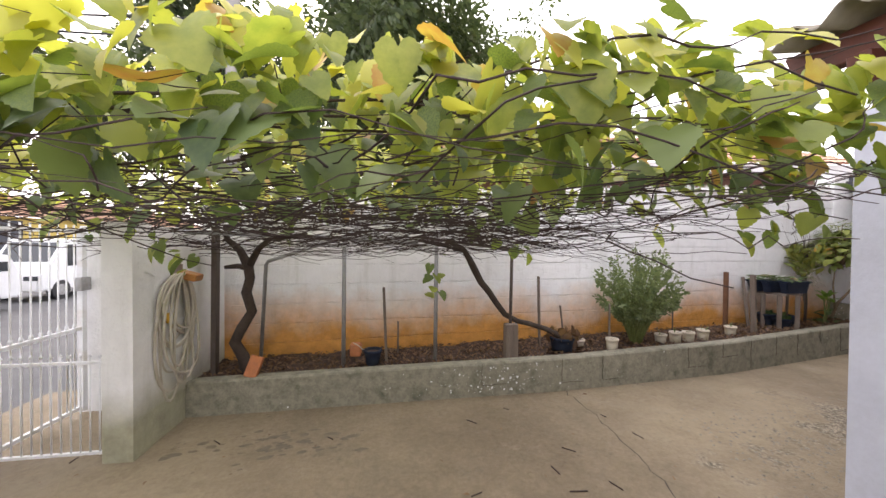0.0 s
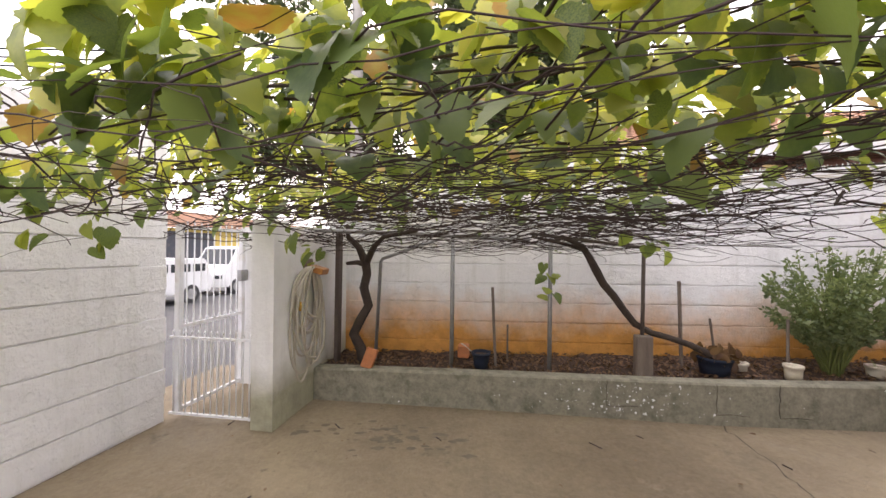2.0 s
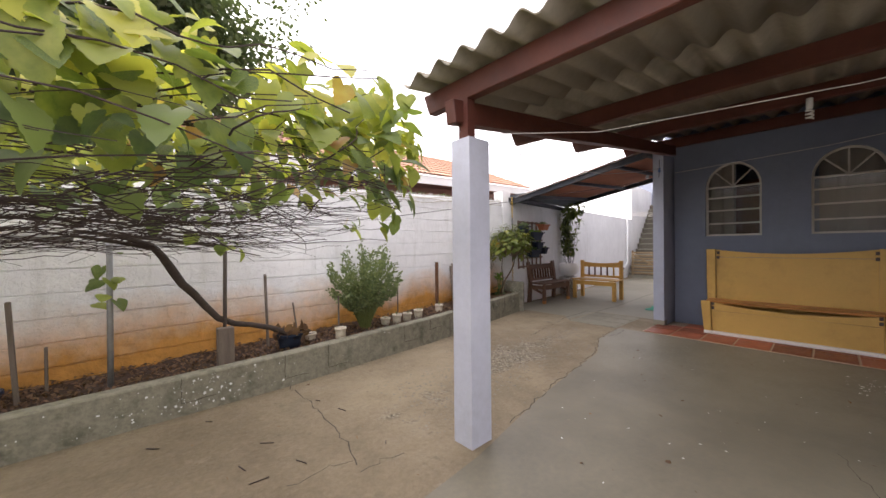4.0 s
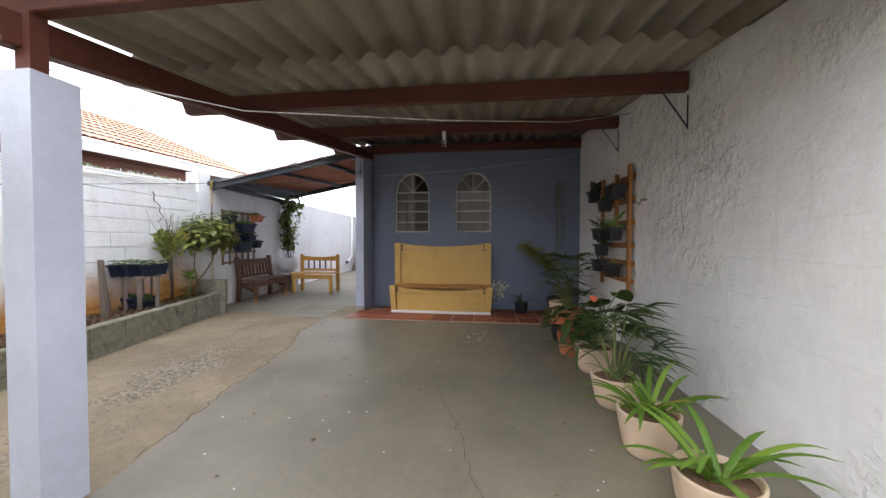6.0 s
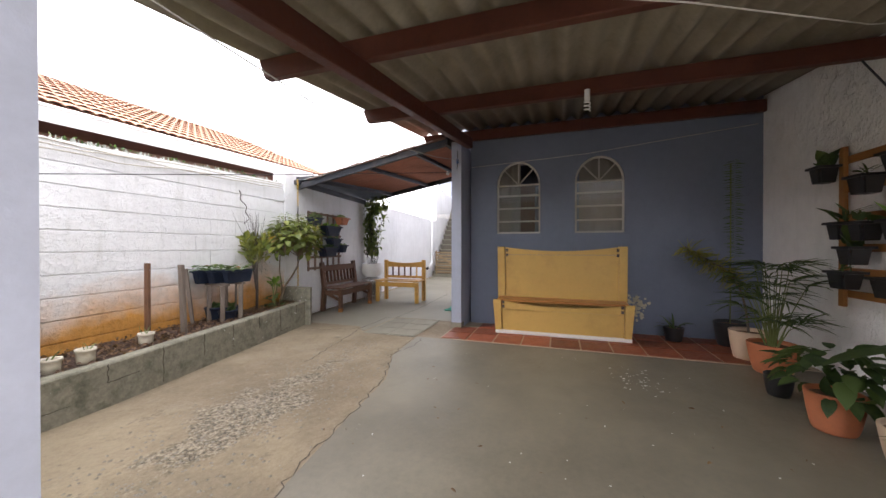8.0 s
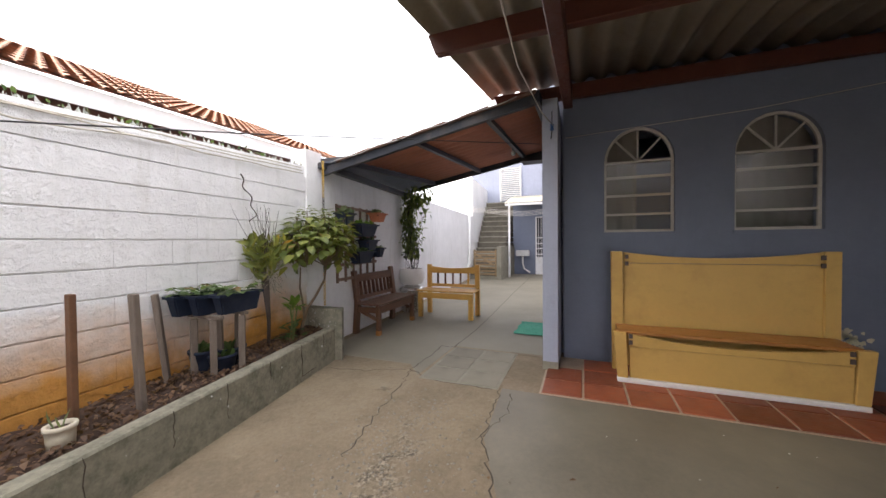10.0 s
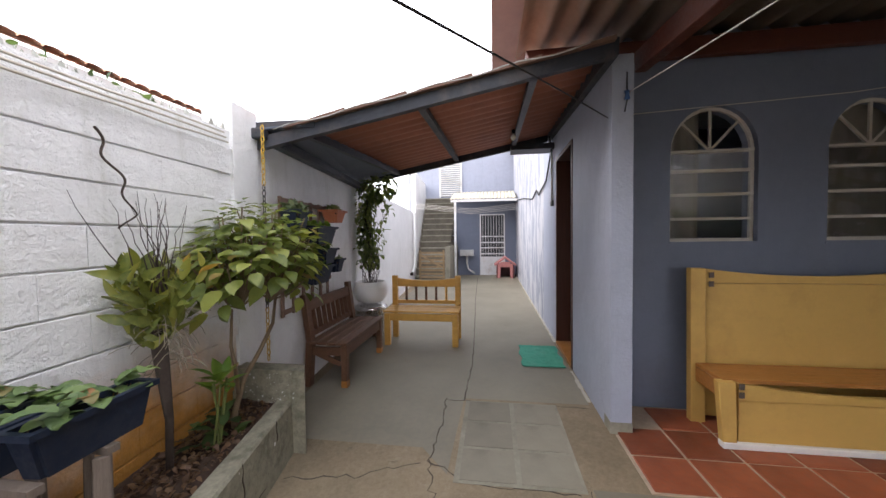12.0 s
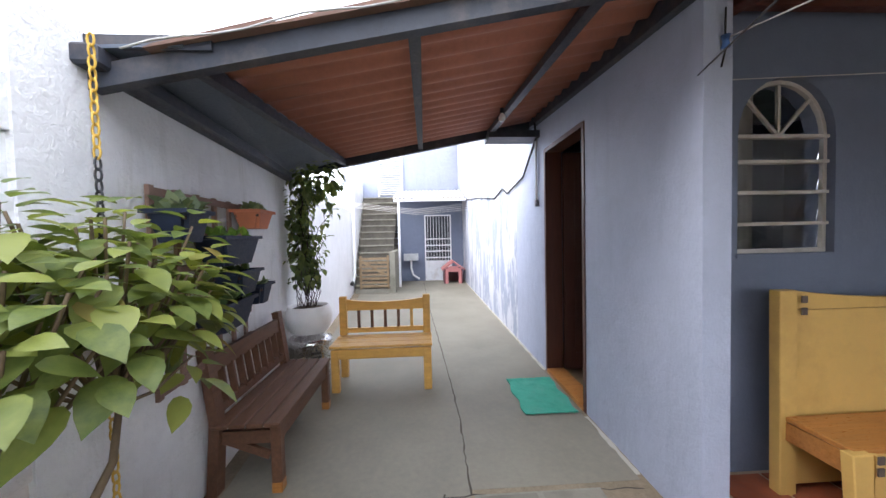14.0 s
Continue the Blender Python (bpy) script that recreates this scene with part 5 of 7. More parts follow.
p = floor_pot(3.52, -0.66, 0.15, 0.21, BEIGE, "beige pot of long arching strap leaves by the white wall")
strap_leaves(p, 20, 0.18, 0.44, 0.014, LIME_LEAF)
p = floor_pot(3.99, -0.62, 0.15, 0.22, BEIGE, "beige pot of strap-leaved plant mulched with bark")
strap_leaves(p, 26, 0.19, 0.42, 0.0125, LIME_LEAF, (0.35, 1.6))
p = floor_pot(4.52, -0.64, 0.15, 0.20, BEIGE, "beige pot with a lady palm of narrow dark fronds")
fan_palm(p, 24, 0.17, 0.50, DARK_LEAF, 0.26, 0.25, 7)
p = floor_pot(5.14, -0.69, 0.155, 0.21, BEIGE, "beige pot with broad round leaves and a red anthurium")
bm = bmesh.new()
fr = []
for k in range(13):
    a = rnd(0, math.tau)
    t = Vector((0.08 + math.cos(a) * rnd(0.06, 0.22), -0.12 + math.sin(a) * rnd(0.06, 0.22), rnd(0.38, 0.70)))
    tube(bm, [(0, 0, 0.18), (t.x * 0.5, t.y * 0.5, t.z * 0.75), t], 0.005, 5, False)
    fr.append(leaf_frame(t, (math.cos(a), math.sin(a), rnd(-0.5, 0.2)), (0.2, 0.3, 1), rnd(0.17, 0.25)))
part("stem_mass", bm, GREEN_STEM, p)
for m in fr:
    leaves("broad_leaf", "round", [m], DARK_LEAF, p, 0.15, 0.15)
leaves("flower", "round", [leaf_frame((0.10, -0.04, 0.58), (0.3, 0.5, 0.4), (-0.4, 0.6, 0.7), 0.06)], RED_FLOWER, p, 0.1, 0.1, "red waxy flower")
leaves("flower", "round", [leaf_frame((-0.06, 0.04, 0.50), (-0.3, 0.5, 0.4), (-0.4, 0.6, 0.7), 0.055)], RED_FLOWER, p, 0.1, 0.1, "red waxy flower")
p = floor_pot(5.56, -0.60, 0.13, 0.22, TERRA, "terracotta pot crowded with dark green leaves")
fr = []
for k in range(90):
    v = unit()
    q = Vector((v.x * 0.22, v.y * 0.20, 0.33 + v.z * 0.14))
    fr.append(leaf_frame(q, Vector((v.x, v.y, rnd(-0.6, 0.3))), v + Vector((0, 0, 0.8)), rnd(0.09, 0.16), 0.8))
tagged(leaves("foliage", "ovate", fr, DARK_LEAF, p), kind="stuff")
p = floor_pot(6.05, -0.58, 0.085, 0.15, BLACK, "small empty black pot on the concrete floor")
p = floor_pot(6.60, -0.80, 0.17, 0.245, TERRA, "terracotta pot with a tall lady palm")
fan_palm(p, 30, 0.20, 0.74, DARK_LEAF, 0.26, 0.26, 7)
p = floor_pot(6.96, -0.79, 0.155, 0.27, BEIGE, "beige pot with a yellowing bent dracaena")
bm = bmesh.new()
stem = [(0, 0, 0.24), (0.0, 0.03, 0.5), (0.02, 0.08, 0.72), (0.03, 0.2, 0.86), (0.05, 0.36, 0.96), (0.06, 0.50, 1.06)]
tube(bm, stem, [0.011, 0.01, 0.009, 0.008, 0.007, 0.005], 6)
part("stem", bm, GREY_WOOD, p)
fr = []
for k in range(230):
    f = 2.0 + 2.99 * k / 230
    q = Vector(stem[int(f)]).lerp(Vector(stem[int(f) + 1]), f % 1)
    v = unit()
    fr.append(leaf_frame(q, v + Vector((0, 0, -0.5)), v.orthogonal(), rnd(0.10, 0.17), 0.75))
tagged(leaves("foliage", "lance", fr, PALM_LEAF, p, 0.3, 0.5, "yellow-green narrow leaves"), kind="stuff")
p = floor_pot(7.42, -0.82, 0.145, 0.26, BLACK, "black pot with a tall thin ladder-leaved cactus")
bm = bmesh.new()
tube(bm, [(0.0, 0, 0.2), (0.02, -0.01, 1.0), (0.05, -0.02, 1.95)], 0.006, 6)
part("stem", bm, GREEN_STEM, p)
fr = []
for k in range(90):
    z = 0.95 + 1.05 * k / 90
    s = -1 if k % 2 else 1
    fr.append(leaf_frame((0.02 + 0.03 * (z - 1), -0.05, z), (rnd(-0.2, 0.2), s, rnd(-0.25, 0.25)), (-1, 0, 0.3), rnd(0.06, 0.11), 0.65))
tagged(leaves("foliage", "lance", fr, DARK_LEAF, p, 0.2, 0.3), kind="stuff")
p = floor_pot(7.44, -0.31, 0.10, 0.16, BLACK, "small black pot of thin arching leaves on the tiles")
strap_leaves(p, 15, 0.13, 0.26, 0.007, DARK_LEAF, (0.6, 2.0), 0.02)

# ---- passage things ----
yb = thing("garden_bench", "small yellow varnished wooden bench with slatted back", "bench")
for x, y, top in ((8.945, 3.43, 0.385), (8.945, 4.25, 0.385), (9.30, 3.43, 0.80), (9.30, 4.25, 0.80)):
    bm = bmesh.new()
    bar(bm, (x, y, 0), (x, y, top), 0.07, 0.055, (1, 0, 0))
    bevelled(bm, 0.006)
    part("leg", bm, YELLOW_WOOD, yb)
for k in range(3):
    bm = bmesh.new()
    box(bm, 8.905 + 0.125 * k, 9.025 + 0.125 * k, 3.385, 4.295, 0.40, 0.422)
    bevelled(bm, 0.005)
    part("seat_board", bm, YELLOW_WOOD, yb)
bm = bmesh.new()
box(bm, 8.925, 8.95, 3.46, 4.22, 0.30, 0.385)
bevelled(bm, 0.004)
part("apron", bm, YELLOW_WOOD, yb)
bm = bmesh.new()
board(bm, 3.46, 4.22, 0.66, 0.77, 9.285, 0.03, 0.03, 0.0, 12)
part("top_rail", bm, YELLOW_WOOD, yb)
bm = bmesh.new()
box(bm, 9.285, 9.315, 3.46, 4.22, 0.44, 0.485)
part("lower_rail", bm, YELLOW_WOOD, yb)
for k in range(5):
    bm = bmesh.new()
    y = 3.58 + 0.13 * k
    bar(bm, (9.30, y, 0.48), (9.30, y, 0.67), 0.028, 0.018, (1, 0, 0))
    part("slat", bm, DARK_WOOD if k else YELLOW_WOOD, yb)

db = thing("wooden_bench", "dark weathered wooden bench along the white wall", "bench")
for x in (7.75, 8.66):
    bm = bmesh.new()
    bar(bm, (x, 4.26, 0), (x, 4.26, 0.37), 0.055, 0.06, (1, 0, 0))
    bevelled(bm, 0.006)
    leg = part("front_leg", bm, DARK_WOOD, db)
    bm = bmesh.new()
    bar(bm, (x, 4.26, 0.0), (x, 4.26, 0.065), 0.058, 0.063, (1, 0, 0))
    bevelled(bm, 0.006)
    part("worn_tip", bm, SEAT_WOOD, leg, "bare orange worn leg tip")
    bm = bmesh.new()
    bar(bm, (x, 4.30, 0.20), (x, 4.57, 0.31), 0.022, 0.04)
    part("brace", bm, DARK_WOOD, db)
    bm = bmesh.new()
    bar(bm, (x, 4.60, 0), (x, 4.57, 0.40), 0.055, 0.075, (1, 0, 0))
    bar(bm, (x, 4.57, 0.38), (x, 4.625, 0.80), 0.05, 0.07, (1, 0, 0))
    part("back_leg", bm, DARK_WOOD, db)
    bm = bmesh.new()
    bar(bm, (x, 4.28, 0.31), (x, 4.58, 0.31), 0.03, 0.07)
    part("side_rail", bm, DARK_WOOD, db)
for k in range(4):
    bm = bmesh.new()
    box(bm, 7.70, 8.71, 4.225 + 0.092 * k, 4.310 + 0.092 * k, 0.375 - 0.002 * (k % 2), 0.397)
    bevelled(bm, 0.005)
    part("seat_board", bm, DARK_WOOD, db)
bm = bmesh.new()
box(bm, 7.78, 8.63, 4.245, 4.27, 0.27, 0.36)
part("apron", bm, DARK_WOOD, db)
bm = bmesh.new()
bar(bm, (7.78, 4.613, 0.70), (8.63, 4.613, 0.70), 0.028, 0.10)
bm.verts.ensure_lookup_table()
part("top_rail", bm, DARK_WOOD, db)
bm = bmesh.new()
bar(bm, (7.78, 4.583, 0.45), (8.63, 4.583, 0.45), 0.026, 0.05)
part("lower_rail", bm, DARK_WOOD, db)
for k in range(8):
    bm = bmesh.new()
    x = 7.86 + 0.098 * k
    bar(bm, (x, 4.583, 0.46), (x, 4.610, 0.66), 0.014, 0.04, (0, 1, 0))
    part("slat", bm, DARK_WOOD, db)

drum = thing("steel_drum", "polished stainless washing-machine drum used as plant stand", "drum", pose(9.34, 4.60, 0))
bm = bmesh.new()
lathe(bm, [(0, 0), (0.185, 0), (0.19, 0.02), (0.19, 0.33), (0.215, 0.35), (0.22, 0.37), (0.21, 0.395), (0.17, 0.415), (0.12, 0.42), (0.11, 0.44), (0, 0.44)], sides=40)
part("drum_body", bm, STEEL, drum)
bm = bmesh.new()
for a in range(6):
    for k in range(5):
        an = math.pi + 0.35 + 0.09 * a
        bar(bm, (0.191 * math.cos(an), 0.191 * math.sin(an), 0.10 + 0.045 * k), (0.191 * math.cos(an + 0.05), 0.191 * math.sin(an + 0.05), 0.10 + 0.045 * k), 0.004, 0.022)
tagged(part("perforation", bm, BLACK, drum, "dark perforated holes"), kind="stuff")
cp = thing("climbing_plant", "climbing plant in a white ribbed round pot on a drum", "potted plant", pose(9.34, 4.60, 0.44))
bm = bmesh.new()
prof = [(0, 0), (0.10, 0), (0.12, 0.01)]
for k in range(1, 37):
    f = k / 36
    prof.append((0.12 + 0.105 * math.sin(math.pi * (0.08 + 0.72 * f)) ** 0.8 + 0.0025 * (k % 2), 0.01 + 0.27 * f))
prof += [(0.185, 0.28), (0.175, 0.27), (0.17, 0.24)]
lathe(bm, prof, sides=40)
part("pot_body", bm, WHITE_CERAMIC, cp, "white pot ribbed all round")
bm = bmesh.new()
lathe(bm, [(0.175, 0.245), (0, 0.255)], sides=20)
part("potting_soil", bm, SOIL, cp)
bm = bmesh.new()
fr = []
for k in range(22):
    a = rnd(0, math.tau)
    pts, q = [], Vector((rnd(-0.08, 0.08), rnd(-0.08, 0.08), 0.24))
    for s in range(12):
        pts.append(q.copy())
        q += Vector((rnd(-0.05, 0.05) - q.x * 0.10, rnd(-0.06, 0.06) - q.y * 0.08 - (0.03 if s > 8 else 0), rnd(0.06, 0.145)))
        if s > 1:
            for j in range(3):
                v = unit()
                fr.append(leaf_frame(q + v * rnd(0.01, 0.07), v + Vector((0, 0, -0.7)), v + Vector((0, 0, 0.5)), rnd(0.05, 0.095)))
    tube(bm, pts, 0.0035, 4, False)
for k in range(170):
    v = unit()
    q = Vector((v.x * 0.18, v.y * 0.24 - 0.12, 1.52 + v.z * 0.17))
    fr.append(leaf_frame(q, v + Vector((0, 0, -0.8)), v + Vector((0, 0, 0.5)), rnd(0.05, 0.09)))
part("stem_mass", bm, TWIG, cp)
tagged(leaves("foliage", "ovate", fr, CLIMBER_LEAF, cp, 0.3, 0.3, "dull green climbing leaves"), kind="stuff")

# lattice with planters on the passage wall
YAW = math.degrees(math.atan(0.0845))
lw = thing("wall_trellis", "grey-brown wooden trellis with planters on the passage wall", "trellis", pose(7.38, wall_y(7.38) - 0.002, 0, 0, 0, YAW))
for k in range(6):
    bm = bmesh.new()
    bar(bm, (0.02 + 0.178 * k, -0.012, 0.68), (0.02 + 0.178 * k, -0.012, 1.62), 0.035, 0.016, (0, 1, 0))
    part("upright", bm, GREY_LATTICE, lw)
for k in range(6):
    bm = bmesh.new()
    bar(bm, (-0.02, -0.03, 0.72 + 0.174 * k), (0.95, -0.03, 0.72 + 0.174 * k), 0.016, 0.035)
    part("rail", bm, GREY_LATTICE, lw)
for x, z, w, h, mat, lab, leafm, n, s, kind in (
        (7.42, 1.37, 0.20, 0.14, NAVY, "navy pot of succulents on the trellis", GREY_LEAF, 60, 0.07, "ovate"),
        (7.86, 1.24, 0.46, 0.16, NAVY, "long navy planter on the trellis", LIME_LEAF, 40, 0.06, "ovate"),
        (8.22, 1.45, 0.26, 0.12, TERRA, "terracotta-red planter of trailing succulents on the trellis", GREY_LEAF, 70, 0.06, "ovate"),
        (8.20, 0.96, 0.18, 0.13, NAVY, "navy pot with a trailing plant on the trellis", GREY_LEAF, 26, 0.05, "small"),
        (7.78, 0.90, 0.42, 0.15, NAVY, "long navy planter low on the trellis", DARK_LEAF, 30, 0.07, "ovate"),
        (7.95, 1.06, 0.30, 0.14, NAVY, "navy planter on the trellis", DARK_LEAF, 20, 0.06, "ovate")):
    ob = square_pot("wall_planter", x, wall_y(x) - 0.125, z, w, 0.16, h, mat, lab, leafm, n, s, kind, "planters on the trellis", 0.72)
    ob.rotation_euler = (0, 0, radians(YAW))

bm = bmesh.new()
n = 14
grid = [[bm.verts.new((8.39 + 0.62 * i / n, 2.29 + 0.41 * j / n + 0.012 * math.sin(i * 0.9) * (1 if j in (0, n) else 0), 0.008 + 0.006 * noise.noise((i * 0.7, j * 0.7, 2)) + (0.012 if i == n else 0))) for j in range(n + 1)] for i in range(n + 1)]
for i in range(n):
    for j in range(n):
        bm.faces.new((grid[i][j], grid[i + 1][j], grid[i + 1][j + 1], grid[i][j + 1]))
r = bmesh.ops.extrude_face_region(bm, geom=bm.faces[:])
bmesh.ops.translate(bm, vec=(0, 0, 0.008), verts=[v for v in r["geom"] if isinstance(v, bmesh.types.BMVert)])
tagged(part("door_mat", bm, MAT_GREEN), "sea-green woven mat curled at the door side", "mat")

# house door, standing open
door = thing("door_1", "dark brown wooden door standing open into the house", "door", kind="structure")
for x in (8.395, 9.217):
    bm = bmesh.new()
    box(bm, x - 0.02, x + 0.02, HY - 0.155, HY + 0.006, 0.0, 2.20)
    part("jamb", bm, DOOR_WOOD, door)
bm = bmesh.new()
box(bm, 8.415, 9.197, HY - 0.155, HY + 0.006, 2.165, 2.205)
part("head", bm, DOOR_WOOD, door)
bm = bmesh.new()
box(bm, 8.41, 9.20, HY - 0.158, HY + 0.01, 0.0, 0.035)
part("threshold", bm, SEAT_WOOD, door, "worn orange threshold")
bm = bmesh.new()
box(bm, 9.15, 9.19, HY - 0.93, HY - 0.16, 0.04, 2.15)
part("door_leaf", bm, DOOR_WOOD, door)
for z0, z1 in ((0.2, 0.95), (1.1, 2.0)):
    bm = bmesh.new()
    box(bm, 9.138, 9.152, HY - 0.84, HY - 0.26, z0, z1)
    bevelled(bm, 0.005)
    part("door_panel", bm, DOOR_WOOD, door)

# ---- gate and hose ----
gate = thing("iron_gate", "white iron gate of upright bars closing the street side", "gate", pose(0.26, 0, 0))
GX = -1.0
for y in (3.02, 3.58):
    bm = bmesh.new()
    bar(bm, (GX, y, 0.03), (GX, y, 1.28), 0.035, 0.035, (1, 0, 0))
    part("gate_post", bm, WHITE_STEEL, gate)
for z in (0.06, 0.60, 1.26):
    bm = bmesh.new()
    bar(bm, (GX, 3.02, z), (GX, 3.58, z), 0.02, 0.022)
    part("gate_rail", bm, WHITE_STEEL, gate)
for k in range(9):
    y = 3.075 + 0.056 * k
    bm = bmesh.new()
    tube(bm, [(GX, y, 0.05), (GX, y, 1.30)], 0.0048, 6)
    part("gate_bar", bm, WHITE_STEEL, gate)
    bm = bmesh.new()
    lathe(bm, [(0, 0), (0.011, 0.008), (0.009, 0.022), (0, 0.045)], (GX, y, 0.61), 8)
    part("finial", bm, WHITE_STEEL, gate)
bm = bmesh.new()
box(bm, GX + 0.005, GX + 0.045, 3.52, 3.60, 0.86, 0.95)
bevelled(bm, 0.004)
part("gate_lock", bm, GALV, gate, "grey steel lock box")
barrier = thing("low_barrier", "low grille of thin bars across the gateway", "barrier", pose(0.26, 0, 0))
for z in (0.05, 0.54):
    bm = bmesh.new()
    bar(bm, (-1.03, 2.99, z), (-0.44, 3.0, z), 0.018, 0.014)
    part("barrier_rail", bm, WHITE_STEEL, barrier)
for k in range(13):
    x = -1.01 + 0.046 * k
    bm = bmesh.new()
    tube(bm, [(x, 2.995, 0.04), (x, 2.995, 0.57)], 0.004, 6)
    lathe(bm, [(0, 0), (0.009, 0.006), (0, 0.03)], (x, 2.995, 0.565), 8)
    part("barrier_bar", bm, WHITE_STEEL, barrier)
solid("wall_gate", slab(-0.79, -0.145, 3.63, 3.75, -0.1, 1.30), WHITE, "white wall closing the gateway niche", "wall")
lb = thing("pillar_lock", "grey steel lock plate on the white gate wall", "lock", pose(0.26, 0, 0))
bm = bmesh.new()
box(bm, -0.66, -0.55, 3.612, 3.628, 0.84, 0.93)
bevelled(bm, 0.003)
part("lock_plate", bm, GALV, lb)
bm = bmesh.new()
box(bm, -0.62, -0.585, 3.60, 3.614, 0.865, 0.905)
part("keyhole", bm, DARK_STEEL, lb)

hose = thing("garden_hose", "coiled pale garden hose hung on a wooden block", "hose", pose(0.26, 0, 0))
bm = bmesh.new()
random.seed(4)
pts = []
for k in range(330):
    a = k * math.tau / 30
    turn = k / 30
    ry, rz = 0.165 + 0.06 * math.sin(turn * 1.9), 0.285 + 0.10 * math.sin(turn * 2.7 + 1) + 0.03 * math.sin(k * 0.31)
    cy, cz = 3.34 + 0.03 * math.sin(turn * 3.1), 0.99 - rz
    pts.append((-0.262 + 0.022 * math.sin(turn * 2.3 + 0.8) + 0.008 * math.cos(a), cy + ry * math.sin(a) * (0.7 + 0.3 * (1 - math.cos(a)) / 2), cz + rz * math.cos(a)))
pts += [(-0.25, 3.47, 0.50), (-0.24, 3.47, 0.36), (-0.24, 3.42, 0.30), (-0.245, 3.37, 0.30)]
tube(bm, pts, 0.0085, 6)
part("hose_coil", bm, HOSE, hose)
bm = bmesh.new()
bar(bm, (-0.28, 3.40, 0.985), (-0.17, 3.40, 0.955), 0.10, 0.045)
bevelled(bm, 0.005)
part("hanger_block", bm, SEAT_WOOD, hose, "red-brown wooden block")
bm = bmesh.new()
box(bm, -0.286, -0.268, 3.29, 3.40, 0.92, 1.05)
bevelled(bm, 0.004)
part("backing_board", bm, GREY_WOOD, hose)
bm = bmesh.new()
tube(bm, [(-0.255, 3.22, 0.70), (-0.255, 3.22, 0.76)], 0.013, 8)
part("hose_nozzle", bm, plain("yellow_plastic", (0.62, 0.36, 0.03), 0.4), hose, "yellow nozzle")

# ---- east end of the planter ----
def plank_leg(x, y, z0, z1, w=0.055):
    bm = bmesh.new()
    bar(bm, (x, y, z0), (x + rnd(-0.012, 0.012), y + rnd(-0.012, 0.012), z1), w, w * 0.5)
    bevelled(bm, 0.003)
    return bm


stand = thing("plant_stand", "rough stand of weathered stakes carrying planters", "stand")
for x, y in ((5.61, 4.18), (5.58, 4.33), (5.72, 4.26), (5.77, 4.12), (5.86, 4.30)):
    part("post", plank_leg(x, y, 0.18, 0.655, 0.042), GREY_WOOD, stand)
for x in (5.62, 5.80):
    bm = bmesh.new()
    bar(bm, (x, 4.11, 0.667), (x, 4.42, 0.667), 0.035, 0.022)
    part("cross_board", bm, GREY_WOOD, stand)
stake(5.45, 4.36, 0.15, 0.84, 0.05, GREY_WOOD, (-0.05, 0.05), "leaning weathered stake at the planter rim")
STRAW = leaf_mat("strawberry_leaf", (0.085, 0.15, 0.055), (0.17, 0.235, 0.09), (0.34, 0.12, 0.06), through_light=0.25)
for x0, y in ((5.78, 4.165), (5.70, 4.285), (5.63, 4.385)):
    ob = square_pot("planter_box", x0, y, 0.68, 0.33, 0.085, 0.135, NAVY, "navy plastic planter box of strawberry plants", None, group="navy planter boxes on stakes", taper=0.84, yaw=3.5)
    fr = []
    for k in range(15):
        c = Vector((rnd(-0.17, 0.16), rnd(-0.05, 0.05), 0.115 + rnd(0.01, 0.07)))
        for j in range(3):
            a = j * 2.1 + k
            fr.append(leaf_frame(c, (math.cos(a), math.sin(a), rnd(-0.2, 0.4)), (rnd(-0.3, 0.3), rnd(-0.3, 0.3), 1), rnd(0.035, 0.06), 1.0))
    tagged(leaves("foliage", "round", fr, STRAW, ob, 0.2, 0.3, "grey-green strawberry leaves"), kind="stuff")
    bm = bmesh.new()
    for k in range(40):
        q = Vector((rnd(-0.15, 0.15), rnd(-0.03, 0.03), 0.106))
        tube(bm, [q, q + Vector((rnd(-0.03, 0.03), rnd(-0.012, 0.012), rnd(0.004, 0.03)))], 0.0015, 4, False)
    tagged(part("dry_stalks", bm, DRY_LEAF, ob, "dry reddish stalks and mulch"), kind="stuff")
for x, y, r, h in ((5.66, 4.35, 0.09, 0.17), (5.80, 4.28, 0.10, 0.16), (5.70, 4.22, 0.085, 0.14)):
    ob = small_pot("plant_pot", x, y, 0.255, r * 0.75, r, h, NAVY, "dark blue pot standing under the planter stand")
    leaves("seedling", "ovate", [leaf_frame((rnd(-0.04, 0.04), rnd(-0.04, 0.04), h * 0.85), (rnd(-1, 1), rnd(-1, 1), 1), unit(), rnd(0.04, 0.09)) for i in range(10)], DARK_LEAF, ob)


def rosette(ob, centre, n, length, mat, width=1.0, up=(0.1, 1.6), kind="ovate", spread=0.06):
    fr = []
    for k in range(n):
        a = rnd(0, math.tau)
        d = Vector((math.cos(a), math.sin(a), rnd(*up)))
        fr.append(leaf_frame(Vector(centre) + Vector((rnd(-spread, spread), rnd(-spread, spread), rnd(-spread, spread))), d, Vector((0, 0, 1)) - d * 0.3, length * rnd(0.6, 1.15), width))
    return tagged(leaves("foliage", kind, fr, mat, ob), kind="stuff")


